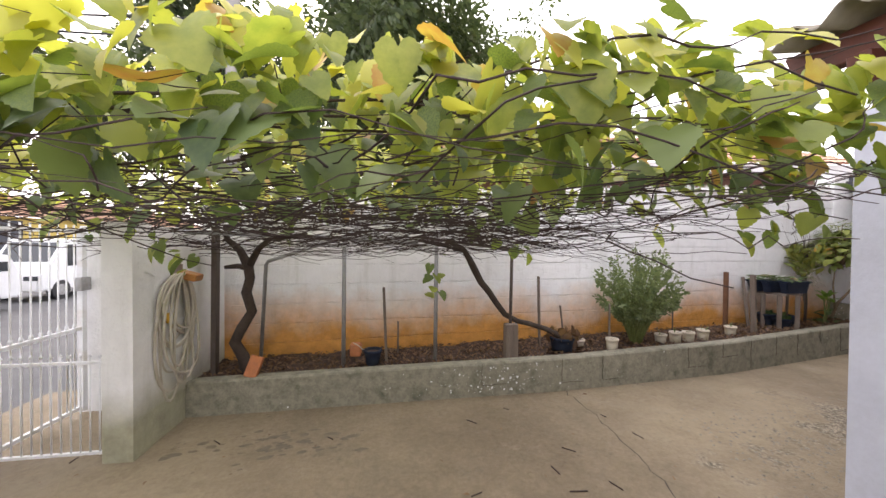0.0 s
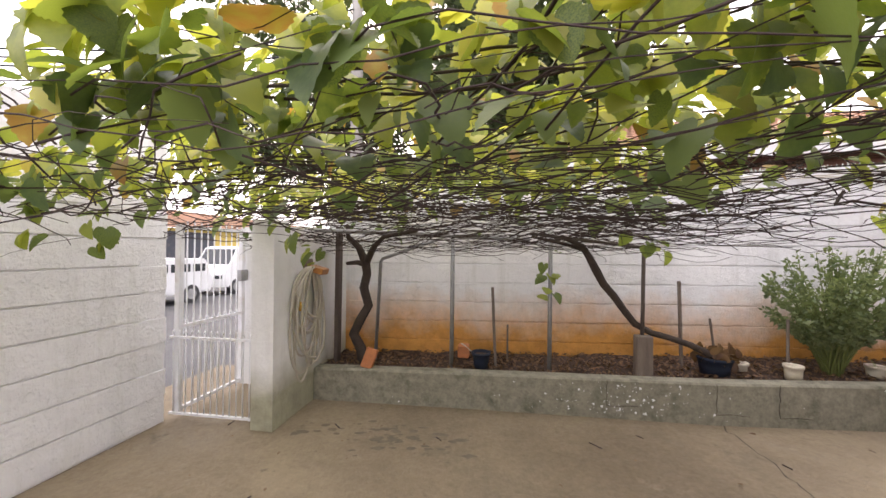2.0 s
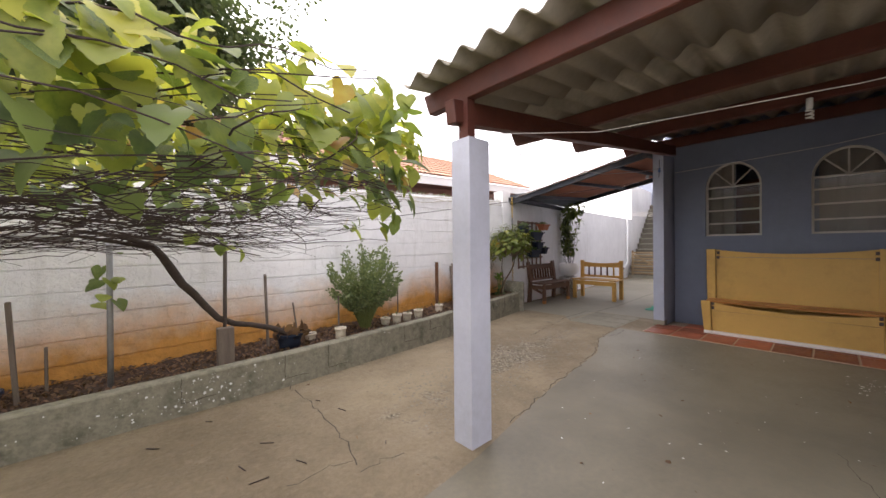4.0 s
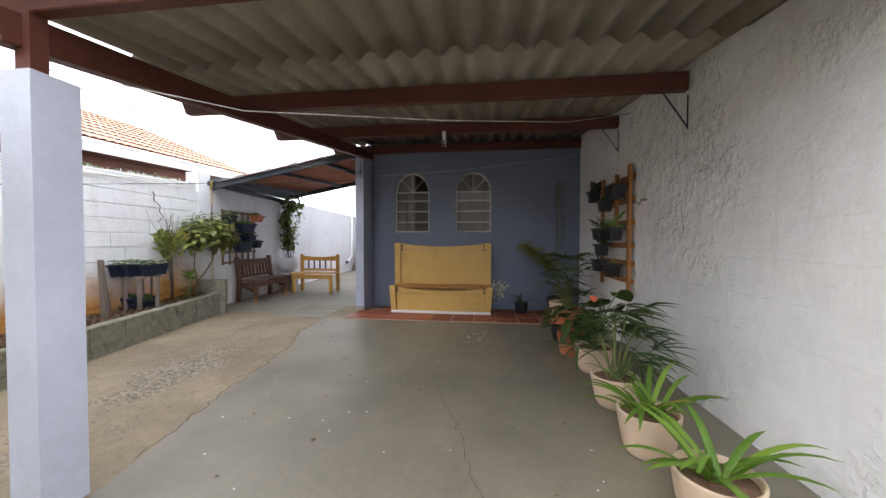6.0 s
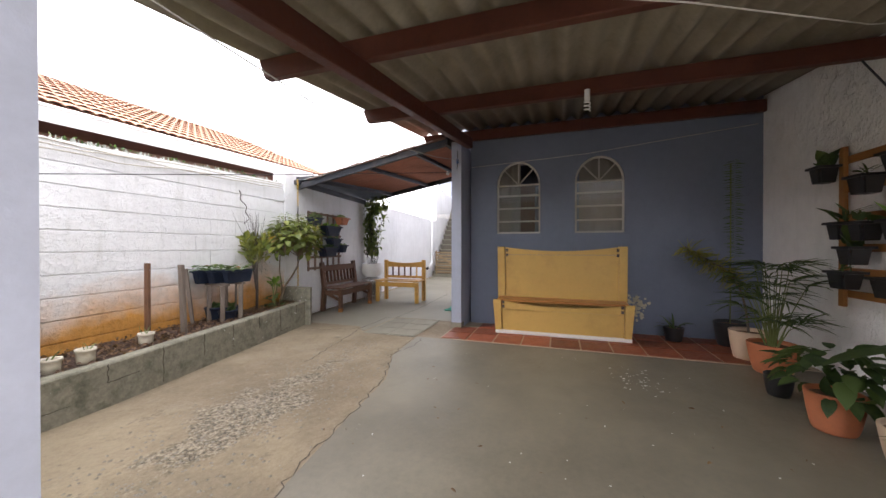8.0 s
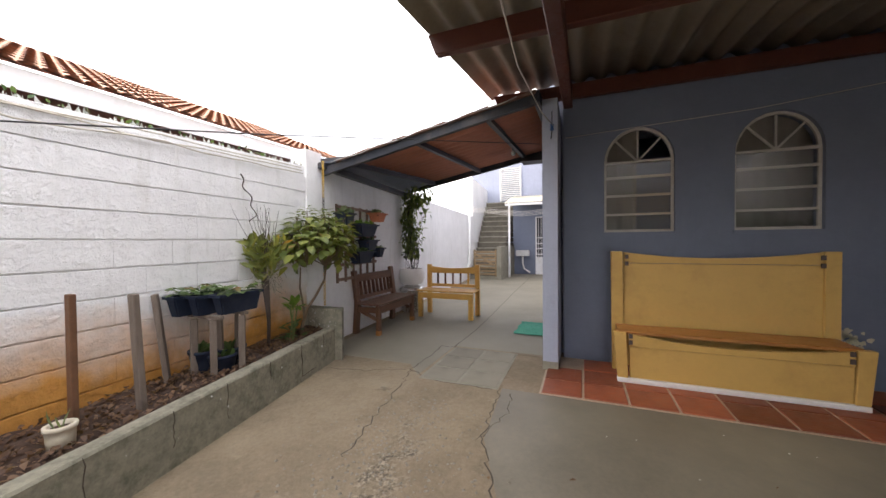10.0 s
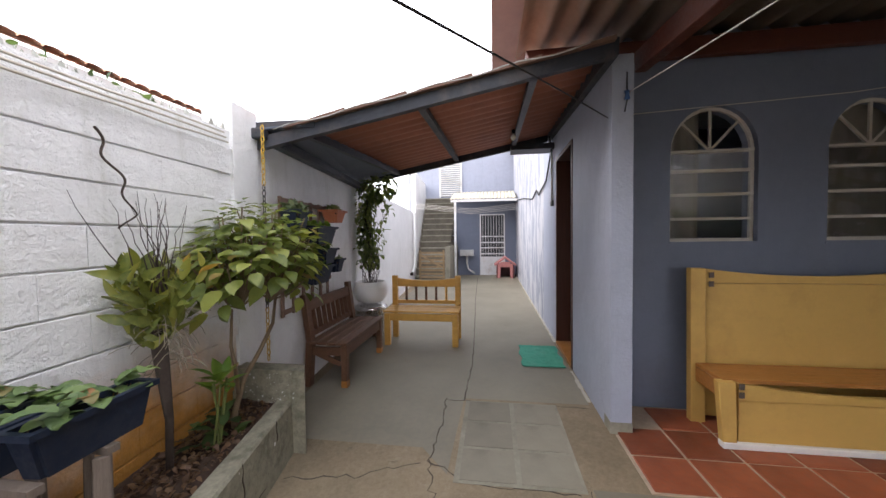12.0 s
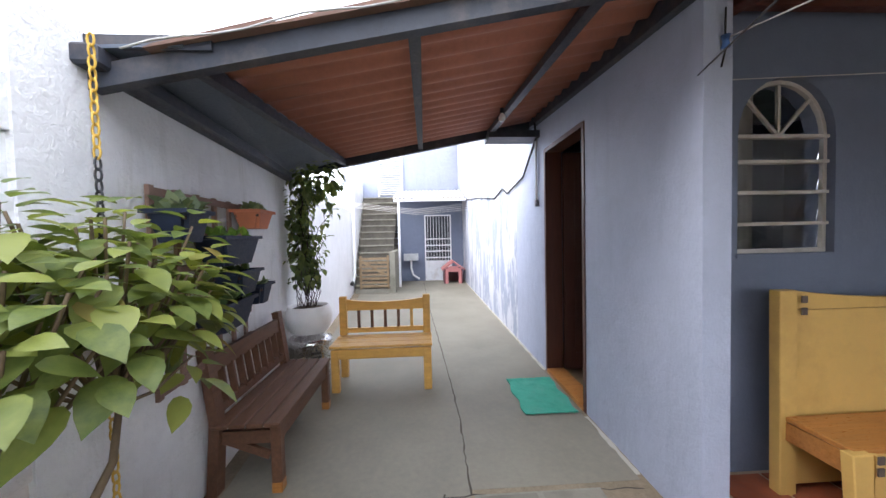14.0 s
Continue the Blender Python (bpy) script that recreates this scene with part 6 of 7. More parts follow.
orch = thing("orchid", "yellow-green orchid clump tied on a stump", "orchid", pose(6.20, 4.36, 0.22))
bm = bmesh.new()
tube(bm, [(0, 0, 0), (0.01, 0.0, 0.3), (-0.01, 0.02, 0.70)], [0.014, 0.016, 0.034], 9)
part("stump", bm, BARK, orch, "dark stump")
fr = []
for k in range(22):
    a = rnd(0, math.tau)
    base = Vector((rnd(-0.07, 0.06), rnd(-0.06, 0.05), 0.60 + rnd(0, 0.06)))
    d = Vector((math.cos(a) * 0.42, math.sin(a) * 0.3 - 0.05, 1)).normalized()
    for j in range(9):
        q = base + d * (0.02 + 0.037 * j)
        s = unit()
        fr.append(leaf_frame(q, d * 1.0 + s * 0.8, s.orthogonal() + Vector((0, 0, 0.4)), rnd(0.07, 0.12), 0.50))
tagged(leaves("foliage", "ovate", fr, YELLOW_LEAF, orch), kind="stuff")
bm = bmesh.new()
for k in range(40):
    q = Vector((rnd(-0.05, 0.07), rnd(-0.06, 0.05), rnd(0.55, 0.78)))
    pts = [q]
    d = Vector((rnd(-1, 1), rnd(-1, 0.6), rnd(-0.6, 0.6))).normalized()
    for s in range(5):
        q = q + d * 0.032
        d = (d + Vector((rnd(-0.3, 0.3), rnd(-0.3, 0.3), -0.25))).normalized()
        pts.append(q)
    tube(bm, pts, 0.0016, 3, False)
tagged(part("root_mass", bm, plain("dry_air_root", (0.30, 0.26, 0.19), 0.8), orch, "pale tangled air roots"), kind="stuff")
bm = bmesh.new()
for k in range(16):
    q = Vector((rnd(-0.05, 0.05), rnd(-0.02, 0.06), 0.85))
    lean = Vector((rnd(-0.05, 0.03), rnd(-0.01, 0.008), 0))
    pts = []
    for s in range(8):
        pts.append(q.copy())
        q += lean * 0.5 + Vector((rnd(-0.02, 0.02), rnd(-0.008, 0.008), rnd(0.04, 0.07)))
    tube(bm, pts, [0.0028 - 0.0003 * s for s in range(8)], 4, False)
tagged(part("dry_shoot_mass", bm, TWIG, orch, "fine bare dry shoots"), kind="stuff")
bm = bmesh.new()
hook = []
for k in range(40):
    f = k / 39
    hook.append((-0.15 + 0.16 * f + 0.018 * math.sin(f * 17) - 0.07 * max(0.0, f - 0.85) / 0.15, 0.10 + 0.01 * math.sin(f * 9), 1.50 - 0.38 * f))
tube(bm, hook, [0.0055 - 0.002 * k / 39 for k in range(40)], 6)
part("bent_stem", bm, BARK, orch, "dark bent stem against the wall")
brom = thing("bromeliad", "clump of broad yellow-green leaves in the soil", "plant", pose(6.42, 4.24, 0.24))
rosette(brom, (0.02, 0.08, 0.34), 16, 0.12, LIME_LEAF, 0.6, (0.3, 1.8), spread=0.05)
rosette(brom, (0.0, 0.10, 0.10), 16, 0.11, DARK_LEAF, 0.7, (0.0, 1.2), spread=0.08)
bm = bmesh.new()
for k in range(5):
    tube(bm, [(0.02 * k - 0.04, 0.08, -0.02), (rnd(-0.06, 0.06), rnd(0.03, 0.12), 0.36)], 0.005, 5, False)
part("stem_mass", bm, GREEN_STEM, brom)

poin = thing("poinsettia", "large green poinsettia shrub rising from the planter", "shrub", pose(6.62, 4.34, 0.2))
bm = bmesh.new()
tube(bm, [(-0.05, 0.02, 0.0), (-0.06, 0.0, 0.18), (-0.01, -0.02, 0.34), (0.08, -0.05, 0.46), (0.16, -0.08, 0.60), (0.18, -0.09, 0.76)], [0.017, 0.016, 0.014, 0.012, 0.010, 0.008], 7)
tube(bm, [(-0.04, -0.01, 0.27), (-0.07, -0.02, 0.42), (-0.12, -0.04, 0.55), (-0.13, -0.06, 0.74)], [0.011, 0.009, 0.008, 0.006], 7)
tips = []
random.seed(11)
for k in range(66):
    a, e = k * 2.399, 1.0 - 1.32 * (k + 0.5) / 66
    c = math.sqrt(max(0.0, 1 - e * e)) * rnd(0.85, 1.05)
    t = Vector((0.14 + 0.40 * c * math.cos(a), -0.03 + 0.25 * c * math.sin(a), 0.97 + 0.27 * e + rnd(-0.09, 0.08)))
    t.y = min(t.y, 0.15)
    tips.append(t)
    hub = Vector((0.16 if t.x > 0.05 else -0.10, -0.08, 0.74))
    tube(bm, [hub, hub.lerp(t, 0.5) + Vector((0, 0, -0.03)), t], [0.006, 0.005, 0.004], 5, False)
tagged(part("branch_mass", bm, plain("brown_branch", (0.16, 0.115, 0.07), 0.8, var=0.3, scale=20), poin, "brown bent branches"), kind="stuff")
fr = []
for t in tips:
    out = (t - Vector((0.14, -0.06, 0.72))).normalized()
    for j in range(10):
        a = j * 2.399 + rnd(-0.4, 0.4)
        lvl = j / 10
        flat = Vector((math.cos(a), math.sin(a), 0))
        d = flat * 0.8 + out * 0.45 + Vector((0, 0, 0.05 - 1.05 * lvl))
        fr.append(leaf_frame(t + Vector((0, 0, 0.04 - 0.15 * lvl)) + flat * (0.012 + 0.045 * lvl), d, Vector((0, 0, 0.6)) + out * 1.0 + flat * 0.4, rnd(0.082, 0.122) * (0.62 + 0.5 * lvl), rnd(0.82, 1.02)))
tagged(leaves("foliage", "ovate", fr, POINS_LEAF, poin, 0.16, 0.28, "pointed mid-green leaves"), kind="stuff")

# plastic chain leading rain water down from the gutter
chain = thing("rain_chain", "black and yellow plastic chain hanging from the gutter", "chain")
CH_Y = plain("yellow_chain_plastic", (0.58, 0.36, 0.05), 0.4, var=0.1)
for k in range(44):
    z = 2.00 - 0.0345 * k
    bm = bmesh.new()
    ax = Vector((1, 0, 0)) if k % 2 else Vector((0, 1, 0))
    ring = [Vector((6.99, 4.44, z)) + ax * (0.0105 * math.cos(q * math.tau / 10)) + Vector((0, 0, (0.021 if 0 < q < 5 or q > 5 else 0.021) * math.sin(q * math.tau / 10))) for q in range(11)]
    tube(bm, ring, 0.0036, 5, False)
    part("chain_link", bm, CH_Y if k < 11 or k > 33 else BLACK, chain)

# ---- wall top: broken glass, wire and creeper ----
bm = bmesh.new()
random.seed(21)
for k in range(520):
    x = rnd(2.5, 6.9)
    y, z = wall_y(x) + rnd(0.02, 0.16), wall_top(x) - 0.01
    h, w = rnd(0.015, 0.06), rnd(0.01, 0.025)
    d = Vector((rnd(-1, 1), rnd(-1, 1), 0)).normalized()
    vs = [bm.verts.new(Vector((x, y, z)) + d * w), bm.verts.new(Vector((x, y, z)) - d * w), bm.verts.new((x + rnd(-0.01, 0.01), y + rnd(-0.01, 0.01), z + h)), bm.verts.new((x + d.y * w, y - d.x * w, z))]
    for f in ((0, 1, 2), (1, 3, 2), (3, 0, 2)):
        bm.faces.new([vs[i] for i in f])
tagged(part("wall_shards", bm, plain("cloudy_shards", (0.42, 0.43, 0.38), 0.4, var=0.3, scale=30, dirt=(0.16, 0.16, 0.12))), "cloudy shards and rubble set along the wall top", "wall shards", kind="stuff")
bm = bmesh.new()
for r in range(3):
    pts = [(2.4 + 0.22 * k, wall_y(2.4 + 0.22 * k) - 0.012 - 0.012 * r, wall_top(2.4 + 0.22 * k) - 0.03 - 0.03 * r + 0.035 * noise.noise((k * 0.4, r * 3.0, 0))) for k in range(21)]
    tube(bm, pts, 0.005, 5)
tagged(part("creeper_stems", bm, HOSE), "dry pale creeper stems along the wall top", "creeper", kind="stuff")
tagged(leaves("wall_weeds", "small", [leaf_frame((rnd(4.4, 6.6), 0, 1.0), unit() + Vector((0, 0, 0.6)), unit(), rnd(0.02, 0.05)) for k in range(70)], DARK_LEAF), "small weeds sprouting along the wall top", "weeds", kind="stuff")
wd = bpy.data.objects["wall_weeds"]
for v in wd.data.vertices:
    v.co.y += wall_y(v.co.x) + 0.05
    v.co.z += wall_top(v.co.x) - 1.0 + 0.03 * noise.noise((v.co.x * 9, 0, 0)) + 0.02
pole("line_wire", [(7.285, HY + 0.02, 2.03), (6.43, 2.69, 1.875), (5.26, 3.32, 1.67), (4.08, 3.94, 1.485), (3.1, wall_y(3.1) - 0.012, 1.37)], 0.0032, CABLE, "thin dark wire strung from the house pier to the white wall", "wire", 5)
pole("wall_cable", [(9.33, HY + 0.06, 2.5), (9.4, HY + 0.03, 2.35), (9.9, HY + 0.02, 2.05), (10.7, HY + 0.02, 1.95), (11.0, HY + 0.02, 2.06), (11.6, HY + 0.02, 1.98), (13.5, HY + 0.02, 2.2), (15.4, HY + 0.03, 2.36)], 0.012, CABLE, "black cable looping along the house wall", "cable", 6)
ins = thing("line_insulator", "blue and black line clamp hung on the corner pier", "clamp", pose(7.265, 2.15, 2.16))
bm = bmesh.new()
lathe(bm, [(0, 0.03), (0.018, 0.025), (0.012, 0), (0.018, -0.025), (0, -0.03)], sides=10)
part("insulator", bm, plain("blue_plastic", (0.05, 0.12, 0.3), 0.4), ins)
bm = bmesh.new()
tube(bm, [(0, 0, 0.14), (0.004, 0, 0.0), (0, 0, -0.03), (0.01, 0.01, -0.10)], 0.004, 5)
part("hanger_wire", bm, BLACK, ins)
pl = thing("passage_lamp", "small white bulb under the passage roof", "lamp", pose(8.75, 2.76, cover_z(2.76) - 0.03))
bm = bmesh.new()
lathe(bm, [(0, 0.02), (0.018, 0.02), (0.018, -0.02), (0, -0.02)], sides=12)
part("socket", bm, DARK_STEEL, pl)
bm = bmesh.new()
lathe(bm, [(0.012, -0.02), (0.03, -0.05), (0.03, -0.07), (0.015, -0.09), (0, -0.095)], sides=14)
part("bulb", bm, bulb, pl)
pipe = thing("wall_pipe", "white plastic pipe with a cap beside the door", "pipe")
bm = bmesh.new()
tube(bm, [(9.42, HY + 0.02, 1.72), (9.42, HY + 0.02, 2.42)], 0.014, 8)
part("pipe_run", bm, WHITE_PAINT, pipe)
bm = bmesh.new()
tube(bm, [(9.42, HY + 0.02, 1.66), (9.42, HY + 0.02, 1.73)], 0.022, 8)
part("pipe_cap", bm, GALV, pipe)

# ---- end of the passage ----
# the risers' shade is put into a colour darker than the treads
RISER_SHADE = plain("shaded_riser_concrete", (0.14, 0.125, 0.10), rough=0.9, var=0.3, scale=5, bumps=0.4)
stairs = thing("concrete_stairs", "steep worn concrete stairs rising to the rear house", "stairs", kind="structure")
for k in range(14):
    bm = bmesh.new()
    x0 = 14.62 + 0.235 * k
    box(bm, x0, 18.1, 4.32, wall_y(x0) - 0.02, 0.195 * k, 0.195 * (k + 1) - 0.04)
    step = part("step", bm, RISER_SHADE, stairs)
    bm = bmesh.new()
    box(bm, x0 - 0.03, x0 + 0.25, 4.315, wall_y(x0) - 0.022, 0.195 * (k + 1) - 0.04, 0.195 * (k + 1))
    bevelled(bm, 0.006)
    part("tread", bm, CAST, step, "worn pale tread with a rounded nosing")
bm = bmesh.new()
box(bm, 14.5, 14.62, 4.28, wall_y(14.5) - 0.03, 0.0, 0.10)
part("kerb", bm, CAST, stairs)
solid("stair_wall", slab(14.45, 16.69, 4.18, 4.31, -0.05, 1.02), CAST, "low grey concrete wall beside the stairs", "wall")
LOG = plain("pale_peeled_logs", (0.30, 0.215, 0.125), 0.8, var=0.3, scale=9, bumps=0.4)
sg = thing("slat_gate", "weathered wooden slat gate closing the stairs", "gate")
for k in range(8):
    bm = bmesh.new()
    bar(bm, (14.50, 4.33, 0.17 + 0.098 * k), (14.50, 5.06, 0.17 + 0.098 * k + rnd(-0.01, 0.01)), 0.02, 0.055)
    part("slat", bm, LOG, sg)
for y in (4.36, 5.03):
    bm = bmesh.new()
    bar(bm, (14.52, y, 0.10), (14.52, y, 0.93), 0.05, 0.025, (1, 0, 0))
    part("stile", bm, LOG, sg)
bm = bmesh.new()
bar(bm, (14.48, 4.40, 0.45), (14.48, 5.0, 0.80), 0.015, 0.06)
part("brace", bm, LOG, sg)

aw = thing("awning", "cream corrugated awning on white posts over the wash place", "awning")
CREAM_SHEET = plain("cream_roof_sheet", (0.62, 0.57, 0.45), 0.6, var=0.1, dirt=(0.4, 0.35, 0.27))
part("awning_sheet", corrugated(15.45, 16.95, 2.30, 4.28, lambda x, y: 2.44 + 0.26 * (x - 15.45), 0.11, 0.014), CREAM_SHEET, aw)
bm = bmesh.new()
bar(bm, (15.48, 2.26, 2.39), (15.48, 4.26, 2.39), 0.05, 0.07)
part("awning_beam", bm, WHITE_STEEL, aw)
bm = bmesh.new()
bar(bm, (15.5, 4.13, 0.0), (15.5, 4.13, 2.37), 0.06, 0.06, (1, 0, 0))
part("awning_post", bm, WHITE_STEEL, aw)
for k in range(4):
    pole("washing_line", [(15.3 - 0.1 * k, 2.26, 2.25 - 0.06 * k), (15.1 - 0.1 * k, 3.6, 2.10 - 0.05 * k), (14.9, wall_y(14.9) - 0.02, 2.28 - 0.04 * k)], 0.006, ROPE, "white washing line strung across the passage", "washing line", 4)
gd = thing("door_2", "white grille door at the end of the passage", "door", kind="structure")
for y in (2.62, 3.41):
    bm = bmesh.new()
    bar(bm, (16.69, y, 0.0), (16.69, y, 2.04), 0.04, 0.05, (1, 0, 0))
    part("door_stile", bm, WHITE_STEEL, gd)
for z in (0.02, 0.28, 0.55, 0.72, 0.92, 1.10, 1.30, 2.03):
    bm = bmesh.new()
    bar(bm, (16.69, 2.62, z), (16.69, 3.41, z), 0.03, 0.035)
    part("door_rail", bm, WHITE_STEEL, gd)
for k in range(8):
    bm = bmesh.new()
    bar(bm, (16.70, 2.70 + 0.09 * k, 0.02), (16.70, 2.70 + 0.09 * k, 2.03), 0.014, 0.014, (1, 0, 0))
    part("door_bar", bm, WHITE_STEEL, gd)
bm = bmesh.new()
box(bm, 16.72, 16.74, 2.64, 3.40, 0.0, 0.62)
part("door_panel", bm, WHITE_STEEL, gd)
# the room's shade behind the grille is put into this wall's near-black colour
solid("wall_rear_inner", slab(17.9, 18.0, 2.2, 4.3, -0.1, 2.7), plain("shaded_interior_plaster", (0.05, 0.055, 0.065), 0.8), "room wall behind the grille door, coloured dark for shade", "wall")
sink = thing("wash_sink", "grey laundry sink on the rear wall", "sink", pose(16.55, 3.86, 0.66))
bm = bmesh.new()
box(bm, -0.14, 0.14, -0.22, 0.22, 0.0, 0.20)
bmesh.ops.delete(bm, geom=[f for f in bm.faces if f.calc_center_median().z > 0.19], context="FACES")
bmesh.ops.solidify(bm, geom=bm.faces[:], thickness=0.03)
part("basin", bm, plain("grey_basin", (0.46, 0.47, 0.47), 0.5), sink)
bm = bmesh.new()
tube(bm, [(0, 0, 0.0), (0, 0, -0.25), (0, -0.05, -0.45), (0, -0.25, -0.58)], 0.03, 8)
part("drain_pipe", bm, WHITE_PAINT, sink)
dh = thing("dog_kennel", "dark red and pink plastic dog kennel", "kennel", pose(16.15, 2.62, 0.0))
KEN = plain("dark_red_plastic", (0.10, 0.03, 0.035), 0.5, var=0.1)
for y in (-0.27, 0.23):
    bm = bmesh.new()
    box(bm, -0.3, 0.3, y, y + 0.04, 0, 0.42)
    part("side_panel", bm, KEN, dh)
bm = bmesh.new()
box(bm, 0.26, 0.3, -0.23, 0.23, 0, 0.42)
part("back_panel", bm, KEN, dh)
for s in (-1, 1):
    bm = bmesh.new()
    bar(bm, (0.0, s * 0.33, 0.40), (0.0, s * 0.0, 0.64), 0.68, 0.04)
    part("roof_panel", bm, PINK, dh)
bm = bmesh.new()
box(bm, -0.30, -0.27, -0.23, -0.15, 0, 0.44)
box(bm, -0.30, -0.27, 0.15, 0.23, 0, 0.44)
box(bm, -0.30, -0.27, -0.15, 0.15, 0.34, 0.5)
part("front_panel", bm, PINK, dh)
lou = thing("window_3", "white louvred shutter in the upper rear wall", "window", kind="structure")
bm = bmesh.new()
for y in (4.14, 4.94):
    box(bm, 18.04, 18.1, y, y + 0.06, 2.80, 4.2)
part("shutter_frame", bm, WHITE_PAINT, lou)
for k in range(17):
    bm = bmesh.new()
    bar(bm, (18.06, 4.20, 2.86 + 0.078 * k), (18.06, 4.94, 2.86 + 0.078 * k), 0.05, 0.03, (0.5, 0, 1))
    part("louvre", bm, WHITE_PAINT, lou)
solid("stair_parapet", prism([(15.2, wall_y(15.2) + 0.01), (18.1, wall_y(18.1) + 0.01), (18.1, wall_y(18.1) + 0.16), (15.2, wall_y(15.2) + 0.16)], 1.9, 3.3), WHITE, "white parapet beside the stairs", "wall")
ds = thing("drain_pipe", "pale downpipe bending along the passage wall", "pipe")
bm = bmesh.new()
tube(bm, [(14.4, wall_y(14.4) - 0.05, 2.2), (14.4, wall_y(14.4) - 0.05, 0.5), (13.9, wall_y(13.9) - 0.05, 0.35)], 0.04, 8)
part("pipe_run", bm, WHITE_PAINT, ds)
bm = bmesh.new()
tube(bm, [(13.9, wall_y(13.9) - 0.05, 0.35), (13.8, wall_y(13.8) - 0.05, 0.33)], 0.045, 8)
part("pipe_mouth", bm, BLACK, ds)
solid("house_upper_eave", slab(10.3, 17.0, HY - 0.3, HY + 0.75, 5.4, 5.5), BROWN_WALL, "brown eave of the upper storey", "roof")
solid("house_upper_roof", slab(7.8, 18.3, -6.0, HY - 0.02, 5.38, 5.42), FIBRE, "flat grey roof of the upper storey", "roof")

# ---- neighbouring house ----
nb = thing("neighbour_house", "neighbouring house with orange clay-tile roof and white fascia", "house")
EA, EB = Vector((2.2, 5.7, 2.41)), Vector((10.6, 6.4, 2.80))
bm = bmesh.new()
bar(bm, EA + Vector((0, 0.04, -0.10)), EB + Vector((0, 0.04, -0.10)), 0.05, 0.17)
part("fascia", bm, WHITE_PAINT, nb, "white fascia board")
bm = bmesh.new()
box(bm, 2.6, 10.4, 6.75, 6.95, -0.75, 2.7)
part("wall", bm, BROWN_WALL, nb, "brown plastered wall")
bm = bmesh.new()
vs = [bm.verts.new(p) for p in (EA + Vector((0, 0.02, -0.19)), EB + Vector((0, 0.02, -0.19)), EB + Vector((0, 0.7, -0.15)), EA + Vector((0, 1.2, -0.1)))]
bm.faces.new(vs)
bmesh.ops.solidify(bm, geom=bm.faces[:], thickness=0.02)
part("soffit", bm, BROWN_WALL, nb)
along = (EB - EA)
rise = Vector((-0.05, 0.90, 0.38)).normalized()
bm = bmesh.new()
vs = [bm.verts.new(p) for p in (EA, EB, EB + rise * 3.4, EA + rise * 3.4)]
bm.faces.new(vs)
bmesh.ops.solidify(bm, geom=bm.faces[:], thickness=0.03)
part("roof", bm, TERRACOTTA_ROOF, nb, "orange clay tiles")
roofdeck = bm = bmesh.new()
cols, rows_ = 62, 10
u = along.normalized()
nrm = u.cross(rise).normalized()
for j in range(rows_):
    for i in range(cols):
        c0 = EA + u * (along.length * (i + 0.5) / cols) + rise * (0.36 * j - 0.05) + nrm * 0.025
        c1 = c0 + rise * 0.40 + nrm * -0.022
        prev = None
        for c, rr in ((c0, 0.068), (c1, 0.060)):
            ring = [bm.verts.new(c + u * (rr * math.cos(math.pi * q / 5)) + nrm * (rr * 0.42 * math.sin(math.pi * q / 5))) for q in range(6)]
            if prev:
                for q in range(5):
                    bm.faces.new((prev[q], prev[q + 1], ring[q + 1], ring[q])).smooth = True
            prev = ring
tagged(part("roof_tiles", bm, TERRACOTTA_ROOF, nb, "rows of orange clay roof tiles"), kind="stuff")

# ---- street ----
solid("road", slab(-15.0, -4.6, -60, 60, -0.9, -0.70), ASPHALT, "grey asphalt street", "road")
bm = bmesh.new()
for i in range(2):
    x0, x1, za, zb = ((-1.04, -4.6, -0.02, -0.62), (-4.6, -4.75, -0.62, -0.62))[i]
    vs = [bm.verts.new(p) for p in ((x0, -60, za), (x1, -60, zb), (x1, 60, zb), (x0, 60, za), (x0, -60, -1.0), (x1, -60, -1.0), (x1, 60, -1.0), (x0, 60, -1.0))]
    for f in ((0, 1, 2, 3), (4, 7, 6, 5), (0, 4, 5, 1), (1, 5, 6, 2), (2, 6, 7, 3), (3, 7, 4, 0)):
        bm.faces.new([vs[k] for k in f])
solid("pavement", bm, ASPHALT, "dusty concrete pavement outside the gate", "pavement")
opp = thing("opposite_house", "low house across the street with yellow wall and orange roof", "house")
bm = bmesh.new()
box(bm, -18.4, -18.0, 2, 40, -0.8, 2.4)
part("wall", bm, plain("yellow_plaster", (0.55, 0.42, 0.12), 0.8), opp, "yellow plastered wall")
bm = bmesh.new()
box(bm, -18.02, -17.95, 6.5, 22.0, -0.8, 2.2)
part("garage_door", bm, DARK_STEEL, opp)
bm = bmesh.new()
vs = [bm.verts.new(p) for p in ((-17.5, 1.5, 2.4), (-17.5, 40, 2.4), (-21.5, 40, 3.9), (-21.5, 1.5, 3.9))]
bm.faces.new(vs)
bmesh.ops.solidify(bm, geom=bm.faces[:], thickness=0.1)
part("roof", bm, TERRACOTTA_ROOF, opp)
CAR_WHITE = plain("white_car_paint", (0.75, 0.76, 0.77), 0.25, var=0.03, bumps=0.0, spec=0.5)
CAR_GLASS = plain("dark_car_glass", (0.02, 0.025, 0.03), 0.08, var=0.1, bumps=0.0, spec=0.6)


